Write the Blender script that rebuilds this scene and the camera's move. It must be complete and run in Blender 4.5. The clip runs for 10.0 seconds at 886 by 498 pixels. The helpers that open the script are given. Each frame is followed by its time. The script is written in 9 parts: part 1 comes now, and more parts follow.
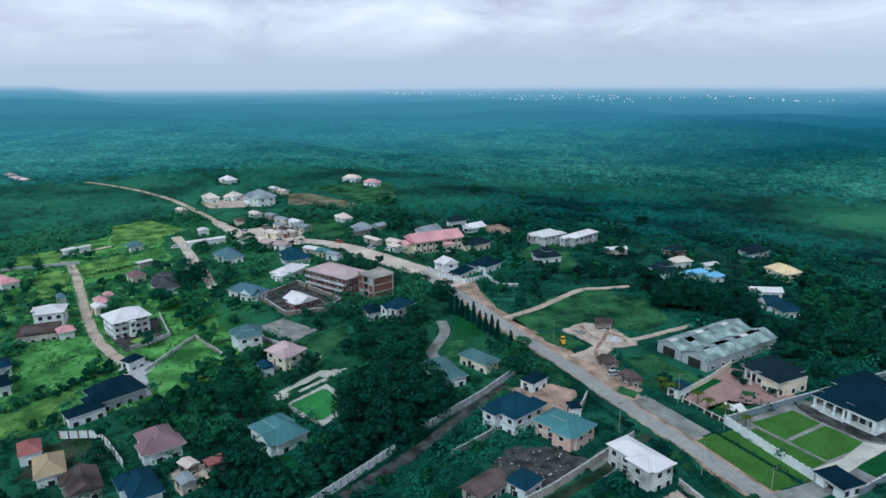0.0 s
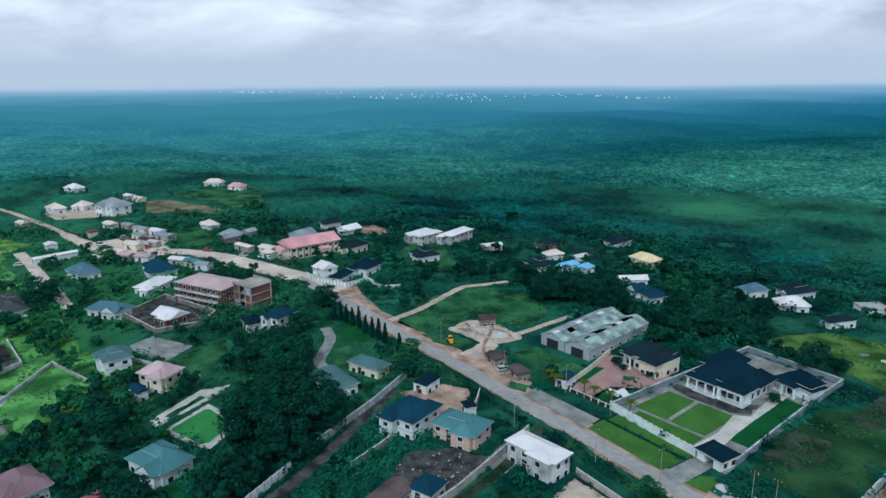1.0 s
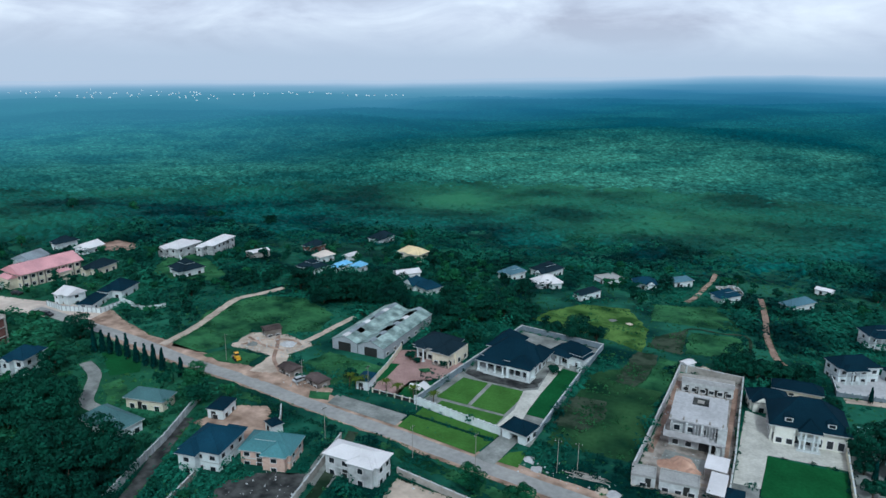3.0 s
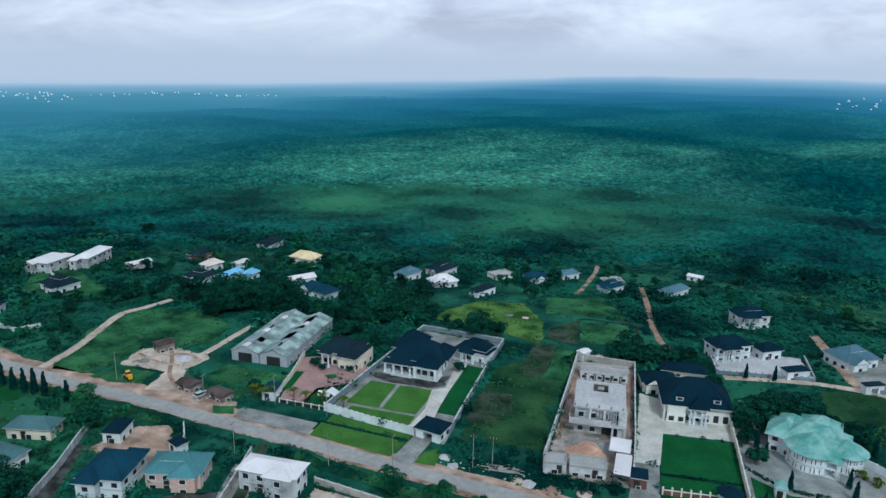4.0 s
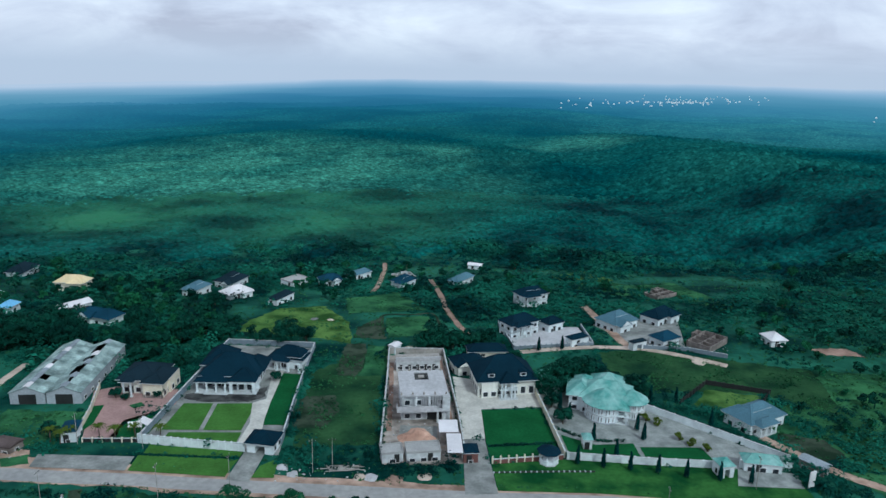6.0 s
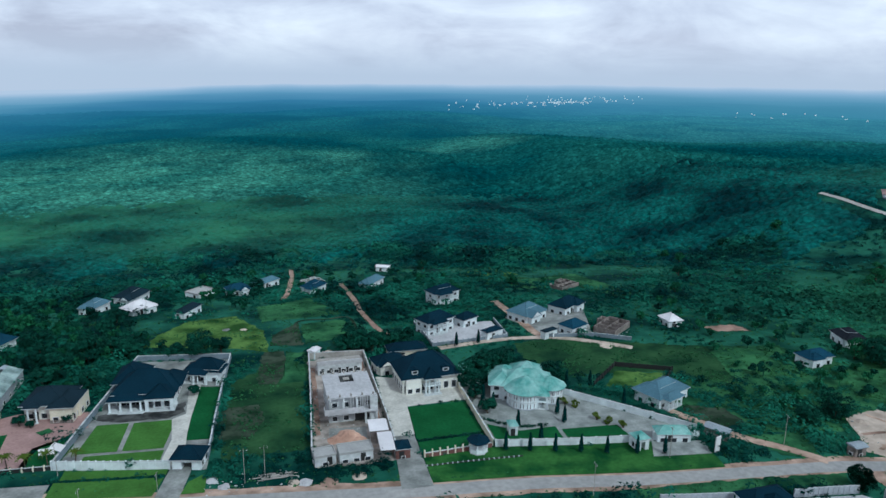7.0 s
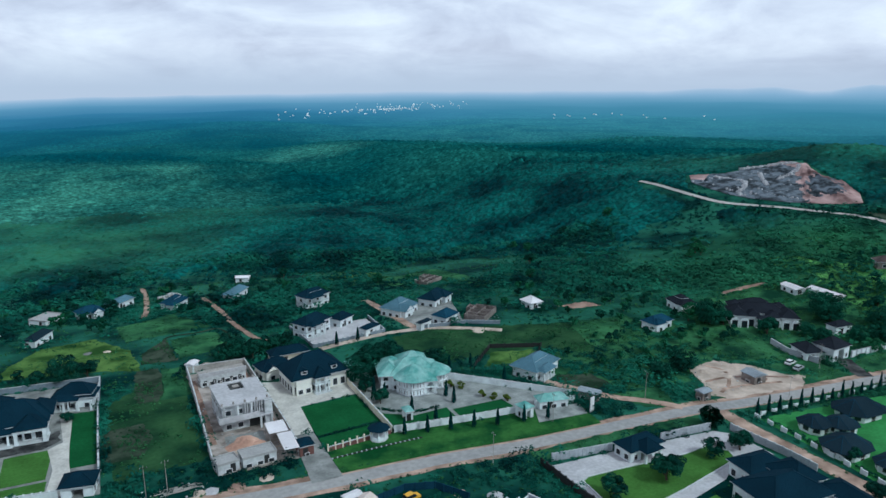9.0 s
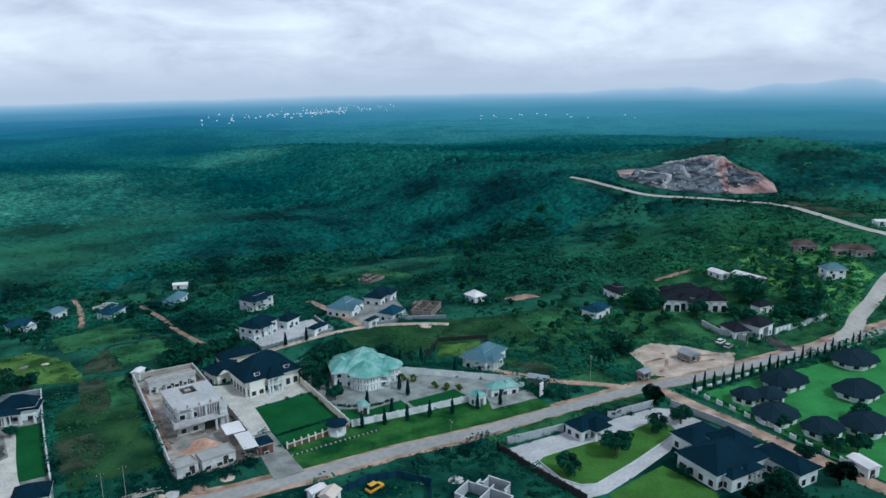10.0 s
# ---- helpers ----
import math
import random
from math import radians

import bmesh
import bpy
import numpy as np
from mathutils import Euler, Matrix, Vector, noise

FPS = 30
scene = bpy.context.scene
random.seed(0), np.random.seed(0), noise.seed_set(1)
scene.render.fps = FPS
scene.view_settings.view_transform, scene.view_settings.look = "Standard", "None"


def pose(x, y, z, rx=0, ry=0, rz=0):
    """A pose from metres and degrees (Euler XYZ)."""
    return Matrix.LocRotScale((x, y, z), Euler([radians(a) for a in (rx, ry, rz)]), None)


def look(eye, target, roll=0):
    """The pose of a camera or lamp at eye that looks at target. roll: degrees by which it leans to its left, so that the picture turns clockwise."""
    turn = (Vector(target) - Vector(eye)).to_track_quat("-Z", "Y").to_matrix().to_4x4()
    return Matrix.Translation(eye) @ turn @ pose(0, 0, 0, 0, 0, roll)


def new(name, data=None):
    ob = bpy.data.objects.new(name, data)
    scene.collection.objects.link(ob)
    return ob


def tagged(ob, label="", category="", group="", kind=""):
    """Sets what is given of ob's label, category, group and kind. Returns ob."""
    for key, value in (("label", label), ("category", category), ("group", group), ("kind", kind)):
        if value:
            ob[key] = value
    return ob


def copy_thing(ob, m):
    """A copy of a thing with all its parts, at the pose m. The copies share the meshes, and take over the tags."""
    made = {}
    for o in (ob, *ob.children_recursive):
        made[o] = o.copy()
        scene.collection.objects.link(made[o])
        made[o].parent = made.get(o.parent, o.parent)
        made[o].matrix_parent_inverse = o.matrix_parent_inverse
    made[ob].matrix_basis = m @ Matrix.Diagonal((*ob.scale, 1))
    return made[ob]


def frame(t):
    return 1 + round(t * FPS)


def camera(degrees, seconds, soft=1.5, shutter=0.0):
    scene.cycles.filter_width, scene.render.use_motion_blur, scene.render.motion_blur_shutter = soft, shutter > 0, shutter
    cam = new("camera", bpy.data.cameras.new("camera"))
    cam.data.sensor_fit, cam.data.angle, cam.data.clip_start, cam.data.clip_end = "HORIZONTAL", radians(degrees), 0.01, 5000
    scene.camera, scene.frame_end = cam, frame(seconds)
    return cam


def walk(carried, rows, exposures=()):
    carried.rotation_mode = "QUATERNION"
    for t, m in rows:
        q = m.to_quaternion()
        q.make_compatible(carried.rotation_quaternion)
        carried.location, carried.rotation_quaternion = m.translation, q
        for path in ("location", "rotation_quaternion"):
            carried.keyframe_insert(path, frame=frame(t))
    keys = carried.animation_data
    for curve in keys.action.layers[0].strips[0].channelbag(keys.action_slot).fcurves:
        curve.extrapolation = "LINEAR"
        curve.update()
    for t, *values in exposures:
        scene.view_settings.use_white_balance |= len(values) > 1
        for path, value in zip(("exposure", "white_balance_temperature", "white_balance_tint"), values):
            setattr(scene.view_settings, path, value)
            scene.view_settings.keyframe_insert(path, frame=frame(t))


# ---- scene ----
cam = camera(64.05, 10.0, soft=1.5)


def shot(x, y, z, yaw, pitch, roll):
    """A camera pose from a compass yaw (clockwise from +y), a pitch and a roll in degrees."""
    a, b = radians(yaw), radians(pitch)
    return look((x, y, z), (x + math.sin(a) * math.cos(b), y + math.cos(a) * math.cos(b), z + math.sin(b)), roll)


walk(cam, [
    (0.0, shot(0.07, 0.03, 89.35, -58.071, -15.399, -0.683)),
    (0.5, shot(-3.02, -1.23, 89.55, -52.329, -15.511, -0.555)),
    (1.0, shot(-5.93, -2.45, 89.63, -46.847, -15.585, -0.292)),
    (1.5, shot(-9.07, -3.67, 89.68, -41.407, -15.654, 0.088)),
    (2.0, shot(-12.49, -4.98, 89.84, -35.926, -15.748, 0.169)),
    (2.5, shot(-15.68, -6.33, 89.97, -30.486, -15.748, 0.428)),
    (4.0, shot(-24.69, -10.67, 90.90, -15.141, -15.558, 1.196)),
    (4.5, shot(-27.83, -11.95, 91.13, -10.101, -15.426, 1.523)),
    (5.0, shot(-31.10, -13.23, 91.12, -5.037, -15.193, 1.729)),
    (5.5, shot(-34.35, -14.53, 91.05, 0.003, -14.970, 1.772)),
    (7.0, shot(-44.78, -18.10, 90.56, 13.517, -14.382, 0.920)),
    (7.5, shot(-48.27, -19.04, 90.33, 17.881, -14.170, 0.740)),
    (8.0, shot(-51.96, -19.91, 89.95, 21.335, -13.970, 0.583)),
    (8.5, shot(-55.40, -20.82, 89.42, 24.204, -13.794, 0.335)),
    (9.0, shot(-58.86, -21.58, 88.85, 27.027, -13.651, 0.012)),
    (9.5, shot(-62.31, -22.35, 88.42, 29.867, -13.552, -0.301)),
    (10.0, shot(-65.65, -23.24, 87.90, 32.781, -13.476, -0.619)),
], exposures=[(0.0, 0.05, 5500, -1), (10.0, 0.05, 5500, -1)])

# ---- sky and sun: a broken overcast ----
SUN_ELEV, SUN_AZ = 46.0, 150.0
world = bpy.data.worlds.new("overcast_sky")
scene.world = world
world.use_nodes = True
wt = world.node_tree
wt.nodes.clear()


def wn(kind, **values):
    node = wt.nodes.new(kind)
    for key, value in values.items():
        node.inputs[key].default_value = value
    return node


def wmath(op, a, b=None, c=None):
    node = wt.nodes.new("ShaderNodeMath")
    node.operation = op
    for n, v in enumerate((a, b, c)):
        if v is None:
            continue
        if isinstance(v, (int, float)):
            node.inputs[n].default_value = v
        else:
            wt.links.new(v, node.inputs[n])
    return node.outputs[0]


sky = wt.nodes.new("ShaderNodeTexSky")
sky.sky_type, sky.sun_disc = "NISHITA", False
sky.sun_elevation, sky.sun_rotation = radians(SUN_ELEV), radians(SUN_AZ)
coord = wt.nodes.new("ShaderNodeTexCoord")
axes = wt.nodes.new("ShaderNodeSeparateXYZ")
wt.links.new(coord.outputs["Generated"], axes.inputs[0])
stretch = wt.nodes.new("ShaderNodeVectorMath")
stretch.operation = "MULTIPLY"
stretch.inputs[1].default_value = (4.6, 4.6, 14.0)
wt.links.new(coord.outputs["Generated"], stretch.inputs[0])
big = wn("ShaderNodeTexNoise", Scale=1.0, Detail=8.0, Roughness=0.55, Distortion=0.5)
small = wn("ShaderNodeTexNoise", Scale=2.7, Detail=8.0, Roughness=0.6, Distortion=0.4)
wt.links.new(stretch.outputs[0], big.inputs["Vector"])
wt.links.new(stretch.outputs[0], small.inputs["Vector"])
cover = wmath("ADD", wmath("MULTIPLY", big.outputs["Fac"], 0.8), wmath("MULTIPLY", small.outputs["Fac"], 0.2))
tones = wt.nodes.new("ShaderNodeValToRGB")
tones.color_ramp.elements[0].position, tones.color_ramp.elements[0].color = 0.36, (0.53, 0.51, 0.60, 1)
tones.color_ramp.elements[1].position, tones.color_ramp.elements[1].color = 0.66, (0.95, 0.92, 0.965, 1)
mid = tones.color_ramp.elements.new(0.49)
mid.color = (0.71, 0.69, 0.78, 1)
wt.links.new(cover, tones.inputs[0])
# towards the horizon the cloud base runs together into one pale band
band = wt.nodes.new("ShaderNodeMixRGB")
low = wt.nodes.new("ShaderNodeMapRange")
low.inputs["From Min"].default_value, low.inputs["From Max"].default_value = -0.012, 0.040
low.clamp = True
wt.links.new(axes.outputs[2], low.inputs["Value"])
band.inputs[1].default_value = (0.56, 0.585, 0.68, 1)
wt.links.new(low.outputs[0], band.inputs[0])
wt.links.new(tones.outputs[0], band.inputs[2])
# the cloud deck is thicker and greyer overhead than towards the horizon
deck = wt.nodes.new("ShaderNodeMapRange")
for key, value in (("From Min", 0.10), ("From Max", 0.55), ("To Min", 1.0), ("To Max", 0.66)):
    deck.inputs[key].default_value = value
wt.links.new(axes.outputs[2], deck.inputs["Value"])
clear = wt.nodes.new("ShaderNodeBackground")
clear.inputs["Strength"].default_value = 0.08
wt.links.new(sky.outputs[0], clear.inputs["Color"])
cloud = wt.nodes.new("ShaderNodeBackground")
wt.links.new(deck.outputs[0], cloud.inputs["Strength"])
wt.links.new(band.outputs[0], cloud.inputs["Color"])
both = wt.nodes.new("ShaderNodeMixShader")
both.inputs[0].default_value = 0.93
wt.links.new(clear.outputs[0], both.inputs[1])
wt.links.new(cloud.outputs[0], both.inputs[2])
out = wt.nodes.new("ShaderNodeOutputWorld")
wt.links.new(both.outputs[0], out.inputs[0])

lamp = bpy.data.lights.new("sun", "SUN")
lamp.energy, lamp.angle, lamp.color = 1.65, radians(10), (0.975, 0.965, 0.925)
sun = new("sun", lamp)
a, e = radians(SUN_AZ), radians(SUN_ELEV)
sun.matrix_basis = look((80 * math.sin(a) * math.cos(e), 80 * math.cos(a) * math.cos(e), 200), (0, 0, 200 - 80 * math.sin(e)))


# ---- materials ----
# paler open grass and painted sunlit patches among the bush: x, y, reach, strength
OPEN_SUNNY = ((-190, 690, 300, 0.80), (-225, 485, 90, 0.9), (-60, 470, 90, 0.7), (-110, 433, 60, 0.6), (28, 821, 60, 0.8), (212, 900, 90, 0.7), (-930, 650, 420, 0.9), (-600, 520, 260, 0.7), (-720, 250, 260, 0.6),
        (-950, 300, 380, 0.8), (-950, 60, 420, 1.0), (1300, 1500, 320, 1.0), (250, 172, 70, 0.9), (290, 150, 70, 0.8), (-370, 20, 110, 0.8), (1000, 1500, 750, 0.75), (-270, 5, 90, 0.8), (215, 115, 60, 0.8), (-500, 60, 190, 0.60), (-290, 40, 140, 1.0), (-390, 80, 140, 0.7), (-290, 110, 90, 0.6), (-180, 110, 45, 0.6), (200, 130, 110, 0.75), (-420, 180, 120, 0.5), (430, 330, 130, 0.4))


def open_sunny_mask(t, where):
    """How open and sunlit the country is painted, from 0 in thick bush to 1 in grassland, with a broken edge."""
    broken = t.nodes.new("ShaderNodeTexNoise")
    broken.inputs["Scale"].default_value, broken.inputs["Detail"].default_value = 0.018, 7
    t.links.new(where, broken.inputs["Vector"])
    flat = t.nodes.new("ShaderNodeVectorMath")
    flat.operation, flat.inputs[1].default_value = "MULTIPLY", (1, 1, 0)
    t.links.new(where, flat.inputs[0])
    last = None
    for x, y, reach, strong in OPEN_SUNNY:
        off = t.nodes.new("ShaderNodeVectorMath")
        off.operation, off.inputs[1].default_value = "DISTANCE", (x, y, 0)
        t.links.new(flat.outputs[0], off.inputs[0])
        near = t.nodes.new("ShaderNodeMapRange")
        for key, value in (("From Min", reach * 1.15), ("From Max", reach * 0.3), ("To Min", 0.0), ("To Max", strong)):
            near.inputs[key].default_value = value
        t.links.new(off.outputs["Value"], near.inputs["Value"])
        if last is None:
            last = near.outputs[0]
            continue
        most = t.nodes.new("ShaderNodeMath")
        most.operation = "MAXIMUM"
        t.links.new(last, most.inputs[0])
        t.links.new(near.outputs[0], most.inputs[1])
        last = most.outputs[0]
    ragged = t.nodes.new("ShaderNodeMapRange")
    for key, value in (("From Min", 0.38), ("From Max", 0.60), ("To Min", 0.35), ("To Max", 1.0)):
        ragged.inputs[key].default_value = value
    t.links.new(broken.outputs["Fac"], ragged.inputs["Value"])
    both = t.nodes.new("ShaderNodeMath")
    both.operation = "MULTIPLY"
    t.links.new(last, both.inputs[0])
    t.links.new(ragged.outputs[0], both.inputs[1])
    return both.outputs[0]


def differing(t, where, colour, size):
    """Crown by crown the green differs; the shade between crowns is painted as darker edges."""
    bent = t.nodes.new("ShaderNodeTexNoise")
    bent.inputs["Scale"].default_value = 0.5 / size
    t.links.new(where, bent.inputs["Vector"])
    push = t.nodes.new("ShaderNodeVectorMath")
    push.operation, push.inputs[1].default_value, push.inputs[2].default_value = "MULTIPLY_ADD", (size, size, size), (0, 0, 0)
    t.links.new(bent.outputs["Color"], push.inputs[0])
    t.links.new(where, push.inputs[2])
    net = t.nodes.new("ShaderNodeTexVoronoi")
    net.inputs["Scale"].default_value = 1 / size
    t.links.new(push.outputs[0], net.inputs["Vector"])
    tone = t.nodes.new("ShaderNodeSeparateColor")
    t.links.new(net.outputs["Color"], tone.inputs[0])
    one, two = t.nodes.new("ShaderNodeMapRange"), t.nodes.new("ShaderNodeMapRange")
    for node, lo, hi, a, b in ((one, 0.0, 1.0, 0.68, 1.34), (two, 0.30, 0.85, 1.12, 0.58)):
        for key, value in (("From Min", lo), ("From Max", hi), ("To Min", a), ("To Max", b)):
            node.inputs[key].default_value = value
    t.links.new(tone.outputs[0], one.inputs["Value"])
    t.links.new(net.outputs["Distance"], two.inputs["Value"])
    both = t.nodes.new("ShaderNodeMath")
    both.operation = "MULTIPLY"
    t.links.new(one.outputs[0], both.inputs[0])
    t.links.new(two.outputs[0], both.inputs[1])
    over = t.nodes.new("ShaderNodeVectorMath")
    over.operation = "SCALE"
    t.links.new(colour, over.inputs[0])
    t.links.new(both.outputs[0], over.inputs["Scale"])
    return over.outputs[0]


def material(name, colour, rough=0.8, vary=0.25, size=1.0, grain=8.0, bump=0.0, metal=0.0, other=None, island=0.0, spec=0.3, ribs=0.0, sharp=0.18, sunny_tone=None, cells=0.0):
    """A painted, plastered or natural surface: two scales of noise over world positions, wear and relief."""
    m = bpy.data.materials.new(name)
    m.use_nodes = True
    t = m.node_tree
    p = t.nodes["Principled BSDF"]
    where = t.nodes.new("ShaderNodeNewGeometry")
    wide, fine = t.nodes.new("ShaderNodeTexNoise"), t.nodes.new("ShaderNodeTexNoise")
    wide.inputs["Scale"].default_value, wide.inputs["Detail"].default_value = 1 / (size * 4), 4
    fine.inputs["Scale"].default_value, fine.inputs["Detail"].default_value = grain, 5
    for node in (wide, fine):
        t.links.new(where.outputs["Position"], node.inputs["Vector"])
    dark = [c * (1 - vary) for c in colour]
    light = [min(1, c * (1 + vary)) for c in (other or colour)]
    ramp = t.nodes.new("ShaderNodeValToRGB")
    ramp.color_ramp.elements[0].position, ramp.color_ramp.elements[0].color = 0.5 - sharp, (*dark, 1)
    ramp.color_ramp.elements[1].position, ramp.color_ramp.elements[1].color = 0.5 + sharp, (*light, 1)
    t.links.new(wide.outputs["Fac"], ramp.inputs[0])
    mix = t.nodes.new("ShaderNodeMixRGB")
    mix.blend_type, mix.inputs[0].default_value = "OVERLAY", 0.35
    t.links.new(ramp.outputs[0], mix.inputs[1])
    t.links.new(fine.outputs["Fac"], mix.inputs[2])
    last = mix.outputs[0]
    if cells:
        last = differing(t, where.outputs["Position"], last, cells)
    # open ground turns paler here, with sunlight put into the base colour
    if sunny_tone:
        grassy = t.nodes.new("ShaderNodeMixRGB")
        grassy.inputs[2].default_value = (*sunny_tone, 1)
        t.links.new(open_sunny_mask(t, where.outputs["Position"]), grassy.inputs[0])
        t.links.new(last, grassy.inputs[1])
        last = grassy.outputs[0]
    chance = None
    if island:
        chance = where.outputs["Random Per Island"]
    if island < 0:
        info = t.nodes.new("ShaderNodeObjectInfo")
        chance = info.outputs["Random"]
    if chance is not None:
        hsv = t.nodes.new("ShaderNodeHueSaturation")
        span = t.nodes.new("ShaderNodeMapRange")
        span.inputs["To Min"].default_value, span.inputs["To Max"].default_value = 1 - abs(island), 1 + abs(island)
        t.links.new(chance, span.inputs["Value"])
        t.links.new(span.outputs[0], hsv.inputs["Value"])
        t.links.new(last, hsv.inputs["Color"])
        last = hsv.outputs[0]
    t.links.new(last, p.inputs["Base Color"])
    p.inputs["Roughness"].default_value, p.inputs["Metallic"].default_value = rough, metal
    p.inputs["Specular IOR Level"].default_value = spec
    height = fine.outputs["Fac"]
    if ribs:
        wave = t.nodes.new("ShaderNodeTexWave")
        wave.inputs["Scale"].default_value, wave.inputs["Distortion"].default_value = ribs, 0.3
        local = t.nodes.new("ShaderNodeTexCoord")
        t.links.new(local.outputs["Object"], wave.inputs["Vector"])
        add = t.nodes.new("ShaderNodeMath")
        t.links.new(wave.outputs["Fac"], add.inputs[0])
        t.links.new(height, add.inputs[1])
        height = add.outputs[0]
    if bump:
        b = t.nodes.new("ShaderNodeBump")
        b.inputs["Strength"].default_value, b.inputs["Distance"].default_value = 0.6, bump
        t.links.new(height, b.inputs["Height"])
        t.links.new(b.outputs[0], p.inputs["Normal"])
    return m


def roofing(name, colour, rough=0.65, vary=0.16):
    return material("roof_" + name, colour, rough, vary, 1.6, 3.0, 0.04, spec=0.04 if max(colour) < 0.12 else 0.18, ribs=1.6, island=-0.08)


ROOF = {
    "navy": roofing("navy", (0.006, 0.024, 0.040), 0.95), "slate": roofing("slate", (0.012, 0.050, 0.084), 0.95),
    "dark": roofing("dark", (0.013, 0.028, 0.040), 0.95), "charcoal": roofing("charcoal", (0.018, 0.022, 0.030), 0.95),
    "bluegray": roofing("blue_grey", (0.085, 0.175, 0.225)), "teal": material("roof_teal", (0.10, 0.345, 0.30), 0.6, 0.12, 0.9, 1.2, 0.04, other=(0.27, 0.46, 0.425), spec=0.2, ribs=1.6),
    "tealgray": roofing("grey_teal", (0.075, 0.20, 0.22)), "graygreen": roofing("grey_green", (0.075, 0.16, 0.17)),
    "white": roofing("white", (0.74, 0.72, 0.73), vary=0.10), "creamroof": roofing("cream", (0.72, 0.62, 0.55), vary=0.1),
    "pink": roofing("pink", (0.66, 0.34, 0.36)), "pinkgray": roofing("faded_pink", (0.50, 0.37, 0.38)),
    "brown": roofing("mauve_brown", (0.22, 0.14, 0.16)), "red": roofing("red", (0.34, 0.12, 0.12)),
    "rust": roofing("rusty", (0.10, 0.078, 0.074), vary=0.5), "gray": roofing("grey", (0.26, 0.30, 0.33), vary=0.25),
    "smoke": roofing("smoke_grey", (0.066, 0.074, 0.084), 0.9),
    "yellow": roofing("yellow", (0.74, 0.60, 0.36)), "tan": roofing("tan", (0.42, 0.33, 0.20)),
    "skyblue": roofing("sky_blue", (0.22, 0.52, 0.78)), "concrete": roofing("concrete", (0.40, 0.40, 0.39), 0.9),
}
WALL = {
    "white": material("white_render", (0.70, 0.755, 0.76), 0.85, 0.16, 0.8, 2.0, 0.01),
    "cream": material("cream_render", (0.72, 0.66, 0.52), 0.85, 0.14, 2, 2.0, 0.01),
    "ivory": material("ivory_render", (0.72, 0.72, 0.65), 0.85, 0.14, 2, 2.0, 0.01),
    "peach": material("peach_render", (0.62, 0.44, 0.36), 0.85, 0.14, 2, 2.0, 0.01),
    "plaster": material("stained_plaster", (0.46, 0.48, 0.48), 0.9, 0.42, 1.0, 1.2, 0.01),
    "gray": material("grey_render", (0.38, 0.41, 0.44), 0.9, 0.12, 2, 2.0, 0.01),
    "slate": material("blue_grey_render", (0.20, 0.25, 0.29), 0.9, 0.16, 1.0, 2.0, 0.01),
    "concrete": material("bare_concrete", (0.36, 0.34, 0.31), 0.92, 0.25, 1.2, 1.5, 0.01),
    "brick": material("red_brick", (0.165, 0.078, 0.066), 0.9, 0.25, 1.5, 3.0, 0.01),
    "tin": material("rusty_sheet", (0.22, 0.19, 0.17), 0.6, 0.45, 0.6, 2.0, 0.01),
}
GLASS = material("dark_glazing", (0.018, 0.025, 0.032), 0.12, 0.1, 1, 2, spec=0.6)
FRAME = material("white_frame", (0.70, 0.70, 0.70), 0.6, 0.05)
# dark doors and fences, and flat sheets that stand in for shade
SHADOWED = material("dark_timber_and_shade", (0.024, 0.026, 0.026), 0.7, 0.2)
COPING = material("pale_coping", (0.52, 0.55, 0.55), 0.85, 0.14, 1.0, 2)
ASPHALT = material("worn_asphalt", (0.285, 0.29, 0.285), 0.9, 0.08, 3.0, 0.7, 0.01, other=(0.36, 0.352, 0.335), sharp=0.25)
PALEROAD = material("pale_road", (0.40, 0.385, 0.355), 0.9, 0.10, 2.5, 0.6, 0.01, other=(0.47, 0.45, 0.41), sharp=0.25)
STREET = material("pale_street_dirt", (0.50, 0.42, 0.36), 0.95, 0.12, 3.0, 0.5, 0.03, other=(0.68, 0.58, 0.50), sharp=0.22)
RUBBLE = material("cement_mud", (0.20, 0.175, 0.15), 0.95, 0.25, 1.2, 0.7, 0.04, other=(0.37, 0.33, 0.295), sharp=0.14)
DIRT = material("laterite_dirt", (0.27, 0.18, 0.13), 0.95, 0.24, 1.4, 0.6, 0.03, other=(0.43, 0.31, 0.24), sharp=0.16)
SAND = material("pale_dirt", (0.40, 0.325, 0.26), 0.95, 0.16, 1.6, 0.5, 0.03, other=(0.55, 0.46, 0.38), sharp=0.2)
CLAY = material("orange_clay", (0.20, 0.125, 0.09), 0.95, 0.25, 1.5, 0.8, 0.04, other=(0.36, 0.245, 0.19))
REDSAND = material("orange_sand", (0.42, 0.24, 0.17), 0.95, 0.2, 1.5, 0.8, 0.04, other=(0.55, 0.35, 0.26))
PAVING = material("cream_paving", (0.53, 0.52, 0.47), 0.85, 0.16, 0.9, 1.5, 0.008)
GREYPAVE = material("grey_paving", (0.18, 0.195, 0.185), 0.85, 0.22, 1.2, 1.5, 0.008, other=(0.27, 0.28, 0.265), sharp=0.18)
PINKPAVE = material("pink_paving", (0.36, 0.23, 0.21), 0.85, 0.18, 1.2, 1.5, 0.008)
MIDPAVE = material("grey_green_paving", (0.22, 0.245, 0.235), 0.85, 0.2, 1.0, 1.5, 0.008, other=(0.28, 0.30, 0.285))
PALEPAVE = material("white_concrete", (0.48, 0.48, 0.49), 0.85, 0.14, 1.5, 1.2, 0.008)
BLACKTOP = material("dark_ground", (0.024, 0.028, 0.030), 0.95, 0.4, 0.8, 0.8, 0.02, other=(0.062, 0.064, 0.062), sharp=0.13)
